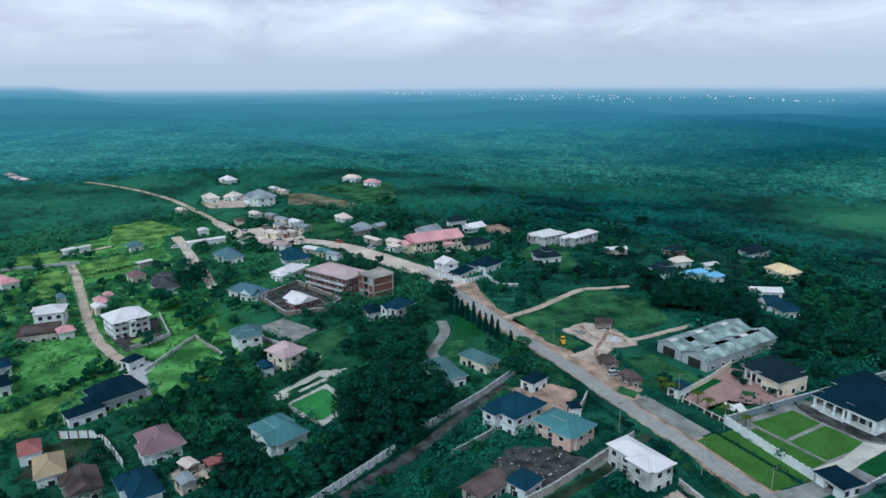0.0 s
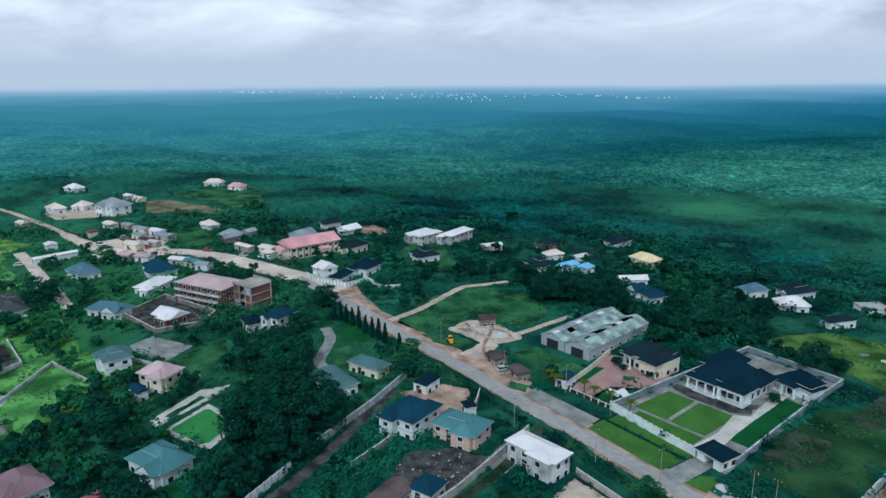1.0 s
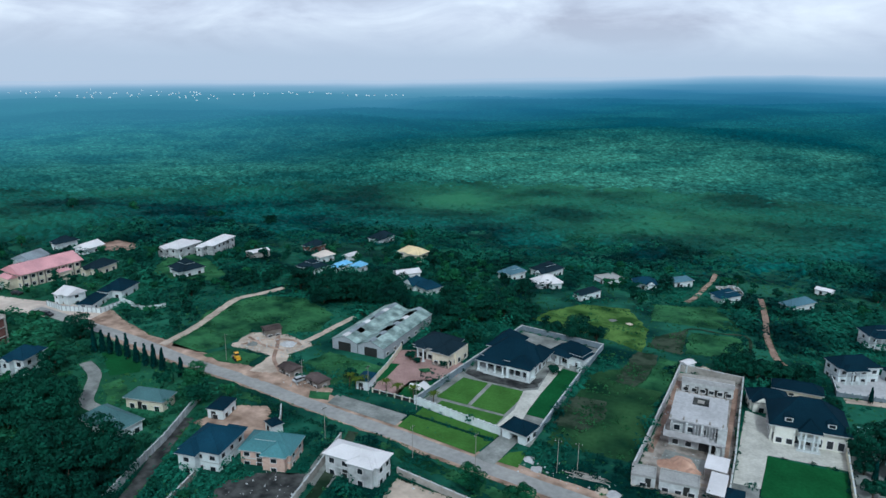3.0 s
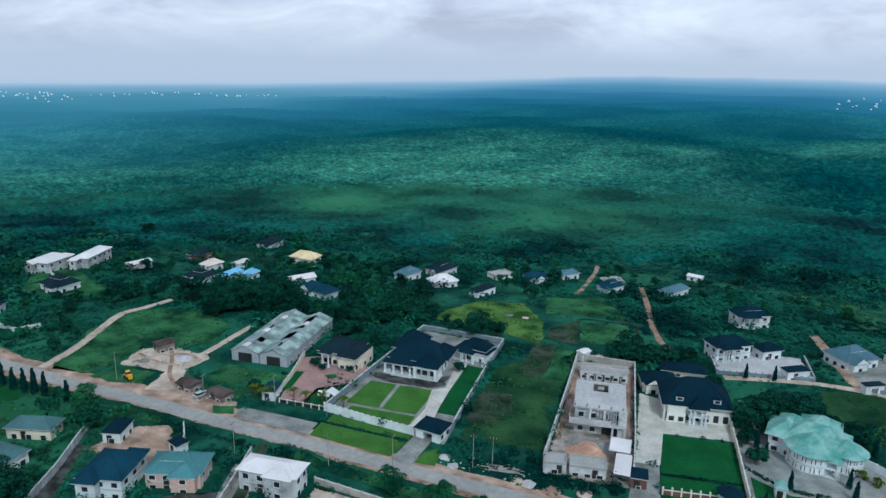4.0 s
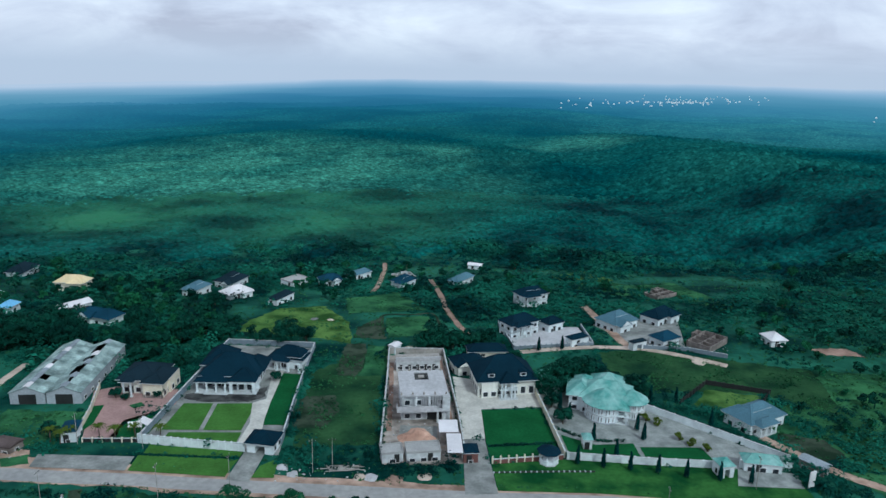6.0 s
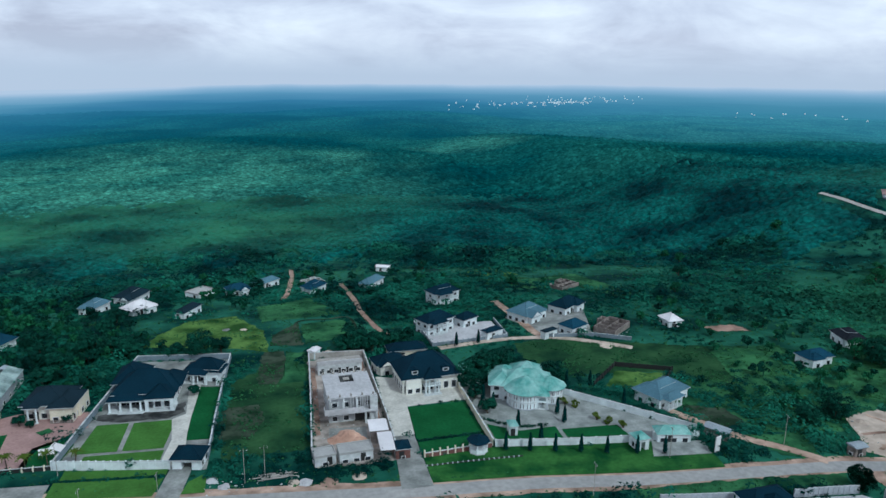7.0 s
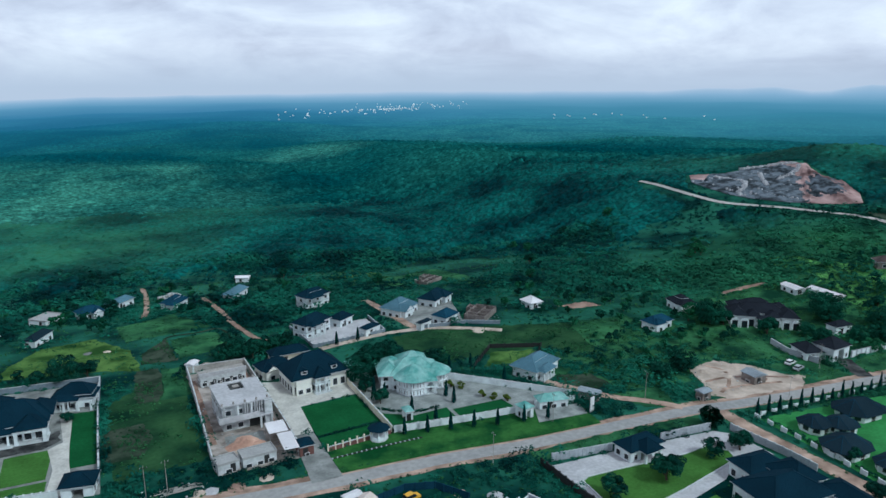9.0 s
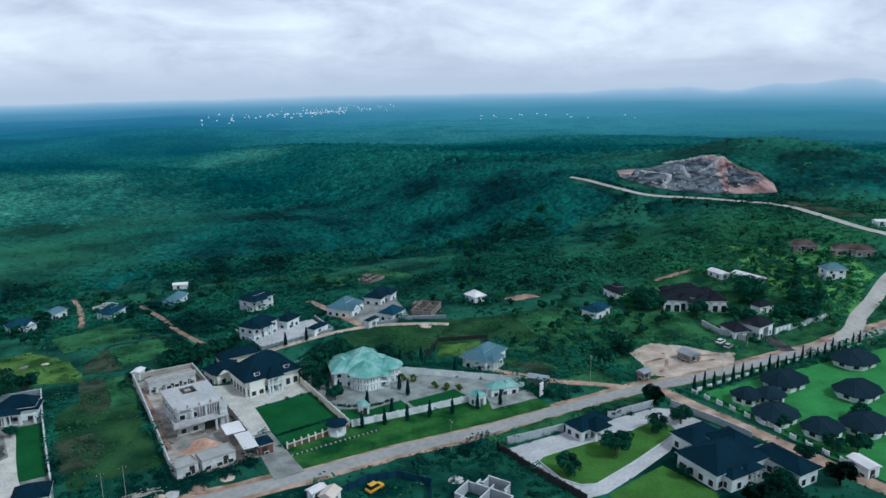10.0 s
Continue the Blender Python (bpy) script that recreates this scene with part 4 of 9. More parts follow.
patch("flower_bed", [(-106, 161.5), (-103.5, 163), (-101.8, 161.2), (-104, 159.6)], GRASS, "planted island in a pink court", "flower bed", 0.2)
patch("dirt_yard", [(-166.3, 150.1), (-168, 161.5), (-156.2, 165.5), (-143.3, 162.5), (-146, 153.8), (-139, 140.5), (-149, 138.5), (-150.5, 149.4)], SAND, "pale trampled dirt of a block-making yard", "yard", 0.10)
patch("dirt_yard", [(-140, 142), (-121, 139.5), (-119, 133), (-137, 134.5), (-150, 136)], DIRT, "brown dirt beside the road shacks", "yard", 0.12)
patch("grass_patch", [(-166, 148), (-153, 148.5), (-152, 141.5), (-160, 139.5), (-169, 140.5)], GRASS, "bright grass island by the road", "grass", 0.13)
patch("grass_patch", [(-120.5, 137.5), (-118.5, 133.5), (-124, 132.5), (-126, 136)], GRASS, "small bright grass island", "grass", 0.14)
patch("meadow", [(-182.5, 141.5), (-194.1, 169.8), (-190, 191), (-172, 197), (-152, 186.5), (-149, 173), (-155, 166), (-168, 163), (-168, 150), (-171, 142)], GRASS, "open rough green meadow", "meadow", 0.05)
patch("field", [(-136, 160), (-116, 158), (-117, 141), (-128, 142), (-139, 147)], GRASS, "rough green plot with yellow patches", "field", 0.05, clear=False)
patch("field", [(-89.4, 216.2), (-87.1, 226.5), (-78.8, 242.5), (-62.1, 246.1), (-51.1, 225.9), (-48.9, 203), (-62.1, 210), (-72, 211)], YELLOWGRASS, "yellow-green grass field", "field", 0.06)
patch("field", [(-50.7, 203.7), (-44.5, 203.5), (-43.9, 194.2), (-44.8, 185.1), (-47.0, 178.6), (-52.5, 179.7), (-52.4, 190.2)], DRYGRASS, "brown ploughed plot", "field", 0.07)
patch("field", [(-44.1, 202.8), (-36.9, 200.9), (-37.9, 179.3), (-46.7, 178.9), (-44.5, 185.0)], GRASS, "fallow green plot", "field", 0.06, clear=False)
patch("field", [(-62.4, 155.4), (-60.6, 165.9), (-51.7, 166.2), (-50.3, 158.2), (-53.7, 147.3), (-61.9, 149.0)], DRYGRASS, "patch of dry brown grass", "field", 0.07, clear=False)
patch("field", [(-38, 230), (-21.6, 233), (-20, 212.5), (-37, 209.5)], GRASS, "green field ringed by clay", "field", 0.07)
patch("field", [(-48, 220), (-39, 232), (-38, 208), (-49, 209)], DRYGRASS, "browned grass field", "field", 0.07)
ribbon("clay_bank", [(-39, 208), (-39.5, 232), (-28, 234), (-20, 234), (-18.5, 212)], 1.1, DRYGRASS, "bank of red clay round a plot", "bank", 0.2)
patch("building_yard", [(-38.6, 130.5), (-37, 194), (-19.6, 193.5), (-18.8, 130.5)], RUBBLE, "muddy building-site yard", "yard", 0.05)
patch("mud", [(-34, 149), (-24.5, 148), (-25, 142), (-34.5, 142)], GREYPAVE, "grey cement-stained mud", "mud", 0.10)
patch("forecourt", [(-18, 178), (-13, 176), (-12.6, 171), (4.9, 168.8), (4.6, 158), (-12, 157), (-13, 141.8), (-18.6, 141.5)], PAVING, "cream paved villa forecourt", "court", 0.08)
patch("lawn", [(-12.1, 156.6), (4.3, 156.7), (4.4, 139.5), (-13.0, 138.6)], LAWN, "square dark-green villa lawn", "lawn", 0.12)
patch("lawn", [(-13, 137.6), (4.2, 138.6), (4, 132), (-12.8, 130.8)], LAWN, "strip of lawn inside a fence", "lawn", 0.12)
patch("drive", [(-18.6, 141.4), (-13.2, 141.7), (-13.2, 118.2), (-20.5, 118.2)], GREYPAVE, "grey paved entrance drive", "drive", 0.17)
patch("lawn", [(-13.0, 130), (5, 131.5), (44, 126), (57.5, 121), (56, 111.6), (38, 113.2), (23, 115.4), (9, 117.6), (-13.1, 119.4)], ROADLAWN, "broad mown roadside lawn", "lawn", 0.14)
patch("compound_ground", [(5, 165), (13, 170), (34, 156), (59, 128.5), (44.6, 126.2), (6, 131.5)], MIDPAVE, "grey paved compound", "court", 0.06)
patch("lawn", [(6.5, 143), (14, 137.9), (23.8, 138.3), (23.5, 131.2), (6.5, 132)], LAWN, "front lawn of the teal-roofed villa", "lawn", 0.13)
patch("lawn", [(24.8, 136.5), (40.1, 135.8), (41, 128), (24.6, 130.2)], LAWN, "front lawn of the teal-roofed villa", "lawn", 0.13)
patch("apron", [(44.7, 126), (57.9, 123.7), (56.3, 117.6), (41.5, 119.2)], MIDPAVE, "pale grey gate apron", "apron", 0.2)
patch("grass_patch", [(70, 124.4), (85.6, 121.8), (82, 110.5), (73, 113.5)], GRASS, "bright green grass plot", "grass", 0.1)
patch("yard", [(63.3, 142.8), (73.7, 138.5), (74.3, 129.9), (67.1, 128.1), (60.2, 135.8)], DRYGRASS, "bare olive-brown yard", "yard", 0.09)
patch("dirt_yard", [(104, 128), (115.5, 129.1), (122.5, 122), (126, 112), (131.4, 107.6), (123.7, 102.6), (98.8, 106.2), (94.9, 110), (100.3, 120.3)], SAND, "bare tan dirt yard beside the road", "yard", 0.11)
patch("grass_patch", [(127, 118), (146, 116), (144, 101), (132, 103)], GRASS, "grass verge by a drive", "grass", 0.1)
patch("grass_patch", [(156.5, 108.5), (168.7, 108.7), (184, 105.5), (179, 97.5), (152, 99.5), (152.5, 105)], GRASS, "grass verge below a wall", "grass", 0.1)
patch("lawn", [(95.2, 94.6), (176, 82), (176, 35), (92.6, 38), (92.8, 58.9), (94, 70)], RESORTLAWN, "wide bright resort lawn", "lawn", 0.08)
patch("paving", [(136, 80), (144, 78), (143, 68), (132, 66)], PAVING, "cream paved resort court", "court", 0.13)
patch("forecourt", [(30.0, 100.4), (51, 98.6), (79, 95.2), (82.5, 91.5), (83, 80), (77.7, 80.5), (69.5, 80.5), (64, 77.5), (48, 74.4), (38, 73), (33.2, 74), (31.2, 88)], PALEPAVE, "pale concrete forecourt", "court", 0.07)
patch("lawn", [(34.4, 91.6), (36.5, 92.4), (44, 91.9), (63.9, 89.8), (71.5, 90.3), (74.5, 86), (73, 82.8), (69, 81.8), (52.6, 78.7), (38.8, 76.8), (35.5, 78.5), (33.6, 83)], OLIVE, "kerbed olive lawn in a forecourt", "lawn", 0.14)
patch("lawn", [(38, 72.4), (50, 73.6), (57, 74), (58, 60), (52, 54), (36, 52)], OLIVE, "olive lawn before a villa", "lawn", 0.12)
patch("verge", [(31, 103.4), (51, 101.6), (80, 99.4), (82, 103.5), (50, 107), (31, 107.6)], GRASS, "grassy roadside verge", "verge", 0.12)
patch("verge", [(-95, 118.5), (-70, 114.6), (-60, 113), (-60, 116.2), (-96, 122)], GRASS, "grassy roadside verge", "verge", 0.12, clear=False)
patch("verge", [(-150, 124.6), (-134, 124.0), (-134, 126.8), (-150, 128.2)], GRASS, "trimmed roadside hedge grass", "verge", 0.12, clear=False)
patch("path_frame", [(-166.6, 53.2), (-172.6, 68.2), (-157.2, 70.4), (-150.6, 57.6)], PAVING, "cream path round a lawn", "path", 0.08)
patch("lawn", [(-166.4, 55.9), (-165.2, 55.3), (-154.2, 57.8), (-153.6, 59.2), (-157.8, 67.2), (-159, 67.9), (-169.2, 67), (-169.7, 66)], RESORTLAWN, "round-cornered bright lawn", "lawn", 0.14)
patch("path", [(-174.4, 53.5), (-181.5, 70.2), (-178.7, 78), (-174.6, 70), (-169.5, 53)], PAVING, "cream garden path with beds", "path", 0.065)
patch("flower_bed", [(-173.6, 57), (-178, 68.5), (-176, 69.5), (-171.8, 58)], GRASS, "planted strip beside a garden path", "flower bed", 0.13)
patch("lawn", [(-197.5, 128), (-193.2, 132.5), (-181.7, 129), (-176.6, 123.7), (-182.2, 118)], LAWN, "small bright lawn by a drive", "lawn", 0.12)
patch("lawn", [(-179.5, 112.9), (-177.8, 118.4), (-164.2, 110), (-167.4, 106.1)], GRASS, "rough lawn beside a drive", "lawn", 0.12)
patch("yard", [(-143, 108.5), (-138, 121), (-131, 124), (-124.5, 117.5), (-119, 108), (-127, 105.5), (-130, 108)], DIRT, "brown swept earth yard", "yard", 0.07)
patch("yard", [(-118.2, 92), (-112, 99.5), (-103.4, 103), (-98.6, 88.5), (-112, 80)], BLACKTOP, "black ash-covered yard", "yard", 0.08)
patch("yard", [(-106, 113.5), (-98.8, 115.5), (-96.5, 101), (-103, 99.5)], GREYPAVE, "mossy grey side yard", "yard", 0.07)
patch("yard", [(-85, 111), (-66, 108), (-70, 92), (-84, 94)], SAND, "littered pale earth yard", "yard", 0.07)
patch("drive", [(-215.5, 20), (-219, 26), (-217.6, 28.8), (-213, 31), (-207, 26.5), (-192.8, 25.5), (-192, 23.4), (-199, 21.4), (-208.3, 21)], PALEPAVE, "white concrete drive", "drive", 0.10)
patch("field", [(-239.4, -5), (-254, -1.4), (-257, 13), (-236, 15.5), (-222.9, 18), (-211, 3.6), (-213.2, -6)], MEADOW, "bright green field", "field", 0.06)
patch("field", [(-209.5, 27.5), (-227.8, 44.4), (-203.6, 48.8), (-195, 31)], MEADOW, "green walled field", "field", 0.06)
patch("field", [(-200, -12), (-204, -2.4), (-207.5, 8.5), (-197, 3), (-190, -1), (-187.8, -12)], SUNGRASS, "yellowish green field", "field", 0.06)
patch("field", [(-325.3, 22.5), (-349.8, 47), (-347, 59), (-319, 44), (-305, 22.5)], MEADOW, "light green field", "field", 0.06)
patch("field", [(-355, 25), (-385, 20), (-400, 60), (-372, 66), (-355, 58)], MEADOW, "light green field", "field", 0.06)
patch("field", [(-165, -8), (-178, -4), (-180, 8), (-166, 10)], DRYGRASS, "brownish walled yard", "yard", 0.06)
patch("yard", [(-436, 104), (-462, 104), (-462, 136), (-420, 140)], SAND, "pale paved mansion yard", "yard", 0.08)
patch("field", [(-455.6, 161.1), (-452.5, 173.9), (-426.2, 178.9), (-409.5, 183.0), (-386.5, 183.4), (-381.7, 175.1), (-408.2, 159.3), (-418.8, 147.9)], TANFIELD, "tan cleared field on a rise", "field", 0.12, cuts=2)
patch("yard", [(4.5, 199), (3, 221), (31, 219), (31.5, 202.4)], PALEPAVE, "white paved compound yard", "yard", 0.12)
patch("yard", [(37, 222), (72, 230), (62, 197.5), (46, 200.5)], GREYPAVE, "earth compound yard", "yard", 0.08)
patch("field", [(47, 158), (56, 167.5), (70, 163), (66, 152)], YELLOWGRASS, "fenced yellow-green plot", "field", 0.08)
patch("market_yard", [(-414.7, 96.1), (-367.9, 103.2), (-368.3, 116.3), (-360.0, 132.8), (-321.1, 121.9), (-323.1, 103.9), (-335.4, 97.0), (-367.6, 94.7)], STREET, "trampled pale dirt of the market place", "yard", 0.065)
patch("field", [(-60.5, 181), (-42, 199), (-39.3, 180), (-39.3, 140), (-60, 138.5)], OLIVEGRASS, "overgrown green plot between two walls", "field", 0.05)
patch("field", [(36, 168), (50, 196), (95, 180), (88, 150), (72, 164)], OLIVEGRASS, "open grass field", "field", 0.05)
patch("clearing", [(62, 262), (48, 268), (40, 290), (66, 290), (95, 262)], GRASS, "green clearing", "clearing", 0.1, clear=False)
patch("clearing", [(120, 190), (108, 192), (104, 198), (118, 197)], CLAY, "bare earth clearing", "clearing", 0.12)
patch("bank", [(174.8, 177), (188.4, 176), (196.6, 174), (197, 176.5), (188, 179), (174.5, 180)], CLAY, "bare earth bank behind a mansion", "bank", 0.15)
patch("lawn", [(170, 176), (194, 173), (192, 160), (180, 158)], GRASS, "bright lawn behind a mansion", "lawn", 0.1)
patch("bank", [(160, 97.6), (172, 95.4), (180, 96.3), (184, 99.2), (178, 98.6), (166, 99.2)], CLAY, "red earth bank beside the road", "bank", 0.2)
patch("drive", [(-71.3, 180.0), (-68.2, 183.1), (-68.6, 171.3), (-69.0, 162.6), (-69.1, 153.3), (-68.7, 145.5), (-70.0, 137.9), (-73.7, 140.9), (-72.5, 151.1), (-73.8, 162.2), (-70.5, 164.5)], PAVING, "patchy pale concrete drive beside a villa", "drive", 0.14)
patch("field", [(-345, 21.2), (-352.9, 42.7), (-323.4, 42.8), (-319.5, 22)], SUNGRASS, "bright yellow-green field", "field", 0.11)
patch("field", [(-337.3, 3.1), (-340.5, 17.0), (-304.7, 15.4), (-301.2, 5.2)], SUNGRASS, "bright yellow-green field", "field", 0.11)
patch("field", [(-206.9, 72.9), (-210.2, 91.8), (-197.4, 87.2), (-187.1, 72.5)], GRASS, "overgrown green plot", "field", 0.08)
patch("field", [(-417.5, 45.4), (-422.1, 67.1), (-385.0, 78.9), (-367.4, 55.5), (-378.1, 40.1)], SUNGRASS, "bright yellow-green field", "field", 0.12, cuts=2)
patch("field", [(-376.6, -0.5), (-378.2, 17.8), (-353.5, 15.7), (-353.5, -2.6)], SUNGRASS, "bright yellow-green field", "field", 0.12, cuts=2)
patch("field", [(-363.6, 136.6), (-366.1, 161.9), (-329.9, 145.4), (-334.3, 128)], GRASS, "green plot behind the market", "field", 0.08)
patch("field", [(-476, 185.7), (-465.9, 245.3), (-394.6, 211), (-393.4, 190.2)], GRASS, "wide green field beyond the town", "field", 0.12, cuts=2)
patch("field", [(31.1, 196), (47.9, 196.5), (66, 186), (76, 177), (74.6, 170.6), (60.7, 173), (41.8, 176), (30.9, 178)], OLIVEGRASS, "olive grass field", "field", 0.075)
patch("field", [(-54.4, 258.1), (-44, 262), (-33.4, 268), (-21.2, 239.9), (-52.1, 236)], GRASS, "light green field", "field", 0.09)
patch("clearing", [(37.5, 300), (61.1, 326), (68.5, 294.2), (49.1, 284.2)], YELLOWGRASS, "pale green clearing in the bush", "clearing", 0.12, clear=False)
patch("clearing", [(74.1, 282.4), (93.7, 290), (102.1, 243.6), (95, 234.8), (85.6, 257)], GRASS, "green clearing in the bush", "clearing", 0.13, clear=False)
patch("field", [(-350.2, 132.7), (-357.2, 145.7), (-353.6, 155.6), (-327.9, 146.6), (-326.5, 135.0), (-332.1, 128.3)], GRASS, "green plot beside the market", "field", 0.09)
patch("field", [(-360.7, 207.4), (-362.6, 232.0), (-338.9, 220.7), (-340.5, 196.3)], GRASS, "light green field", "field", 0.12, clear=False, cuts=2)
patch("clearing", [(-305.0, 213.3), (-303.8, 225.5), (-288.3, 224.6), (-281.2, 217.0), (-289.9, 206.5)], CLAY, "bare orange earth", "clearing", 0.12, cuts=1)
patch("lawn", [(-246.0, 191.5), (-258.9, 212.5), (-256.1, 222.9), (-241.3, 220.5), (-215.2, 204.1), (-217.2, 197.0), (-234.7, 191.2)], GRASS, "bright lawn round a white house", "lawn", 0.10)
for k, line in enumerate(([(99, 110.5), (106, 114), (112, 121), (110, 127)], [(124, 106.5), (118, 112), (115, 119), (108, 124)], [(100.5, 118), (108, 117.5), (117, 114), (126, 109)], [(101, 112), (111, 110.5), (121, 107.5)])):
    ribbon("wheel_track", line, 1.1, (DIRT, SAND, CLAY, DIRT)[k], "wheel track worn into a dirt yard", "track", 0.17 + 0.012 * k)
for k, line in enumerate(([(-164, 152), (-160, 158), (-152, 162), (-147, 160)], [(-141, 142), (-148, 148), (-153, 156), (-158, 163)], [(-166, 158), (-158, 155), (-149, 154)])):
    ribbon("wheel_track", line, 1.2, (DIRT, CLAY, DIRT)[k], "wheel track worn into a dirt yard", "track", 0.17 + 0.012 * k)
for k, line in enumerate(([(-37, 146), (-36.4, 165), (-36, 188)], [(-33, 141), (-30, 137), (-22, 138)], [(-21, 150), (-20.8, 170), (-21, 190)])):
    ribbon("mud_track", line, 1.3, (CLAY, SAND, CLAY)[k], "muddy track on a building site", "track", 0.16 + 0.012 * k)
patch("slope", [(220.3, 192.9), (228.5, 187.4), (230.9, 177.9), (234.7, 161.8), (236.4, 150.5), (220.7, 134.9), (208.9, 137.8), (211.1, 147.3), (215.3, 161.4), (216.9, 170.4), (214.9, 185.6)], MEADOW, "light green grassy slope", "grass", 0.15, clear=False, cuts=2)
patch("slope", [(202.7, 138.3), (205.2, 125.5), (212.4, 114.2), (220.7, 112.7), (206.2, 107.0), (192.8, 103.5), (181.5, 101.0), (183.3, 105.7), (189.6, 113.2), (193.0, 127.6)], MEADOW, "light green grassy slope", "grass", 0.15, clear=False, cuts=2)
patch("slope", [(393.6, 253.3), (428.4, 244.1), (582.1, 281.1), (344.5, 166.4), (322.4, 173.8), (320.9, 189.3), (349.3, 224.8), (367.4, 244.7)], GRASS, "light green hillside beside a quarry", "grass", 0.35, clear=False, cuts=3)
patch("yard", [(-248, 20.8), (-228, 24.5), (-233, 38), (-256, 39)], BLACKTOP, "dark paved yard round a white apartment house", "yard", 0.075)
patch("lawn", [(-236.8, 26.6), (-234.2, 28.0), (-234.6, 31.2), (-237.4, 31.8), (-238.6, 29.4)], SUNGRASS, "small round lawn in a paved yard", "lawn", 0.12)
patch("yard", [(-226, 66), (-229, 76), (-212, 82), (-206, 70)], GREYPAVE, "mossy broken slabs below a ruin", "yard", 0.075)
patch("yard", [(-150.5, 20.5), (-150.5, 33.5), (-143.5, 32.5), (-139.6, 21.5)], SAND, "trodden pale ground round the stalls", "yard", 0.075)
patch("lawn", [(-144, 36.5), (-138, 41), (-135.5, 46.5), (-142.5, 47), (-144.5, 41)], LAWN, "shaded lawn before a garden house", "lawn", 0.1)
patch("stain", [(-92.9, 168), (-85.6, 168.4), (-75.4, 168.4), (-71.4, 172), (-70.9, 166), (-74.9, 162.7), (-86.4, 163.1), (-92.9, 165.4)], BLACKTOP, "dark stained paving before a veranda", "court", 0.1)


# ---- the larger and odder buildings ----
def veranda_villa():
    """The navy-roofed bungalow with stepped roofs, a deep dark veranda and a pillared porch."""
    x, y, w, d, rot = -81.6, 174.6, 16.8, 12.6, -4
    CLEARED.append(footprint(x, y, w, d, rot, 2))
    CLEARED.append(footprint(x - 5.6, y + 11, 9, 11, rot, 1))
    top = root("villa", x, y, rot, "single-storey villa with stepped navy hipped roofs and white pillared porch", "house")
    white = WALL["white"]
    block(top, 0, 2.4, 15.2, 9.6, -0.5, 3.9, white, 1, 2.6, skip=(0,), h=1.6)
    block(top, 5.0, -3.6, 5.0, 2.4, -0.5, 3.8, white, 1, 2.6, name="bay_wall", skip=(0, 2))
    block(top, -5.8, 10.6, 7.4, 7.4, -0.5, 3.7, white, 1, 2.6, name="rear_wall", skip=(0,))
    # dark sheet on the back wall stands in for the veranda's shade
    part("glazed_front", box(bmesh.new(), -7.4, -2.52, 0.3, 2.3, -2.41, 3.0), GLASS, top, "dark panel for the shade inside the veranda")
    windows(top, 2.6, -4.8, 7.4, -4.8, 0.5, 2, 1.5, 2.4)
    part("roof", hip(bmesh.new(), 0.2, 2.0, 15.8, 10.8, 3.9, 0.78, 0.7), ROOF["navy"], top)
    part("veranda_roof", hip(bmesh.new(), -4.2, -3.4, 8.8, 5.2, 3.1, 0.4, 0.5), ROOF["navy"], top)
    part("porch_roof", hip(bmesh.new(), 4.6, -3.4, 6.8, 6.6, 3.7, 0.7, 0.5), ROOF["navy"], top)
    part("rear_roof", hip(bmesh.new(), -5.8, 9.2, 8.2, 11.0, 3.8, 0.8, 0.5), ROOF["navy"], top)
    part("side_roof", hip(bmesh.new(), 6.0, 4.4, 5.6, 8.4, 3.92, 0.8, 0.6), ROOF["navy"], top)
    part("veranda_floor", box(bmesh.new(), -8.6, -7.0, -0.5, 8.4, -2.4, 0.25), COPING, top)
    part("step", box(bmesh.new(), -6.0, -7.6, -0.5, 0.6, -7.0, 0.12), COPING, top)
    for cx in (-8.2, -5.5, -2.9, -0.4):
        pillar(top, cx, -5.9, 0.25, 3.1, 0.24)
    for cx, cy in ((1.4, -6.6), (7.7, -6.6), (7.9, -3.0)):
        pillar(top, cx, cy, 0.25, 3.7, 0.40)
    part("porch_beam", box(bmesh.new(), 1.0, -6.9, 3.1, 8.1, -6.3, 3.69), white, top)
    part("veranda_beam", box(bmesh.new(), -8.5, -6.1, 2.75, 0.9, -5.7, 3.09), white, top)
    for cx in (-7.3, -4.9, -2.5, -0.1, 2.2):
        part("mullion", box(bmesh.new(), cx - 0.06, -2.56, 0.3, cx + 0.06, -2.52, 3.0), FRAME, top)


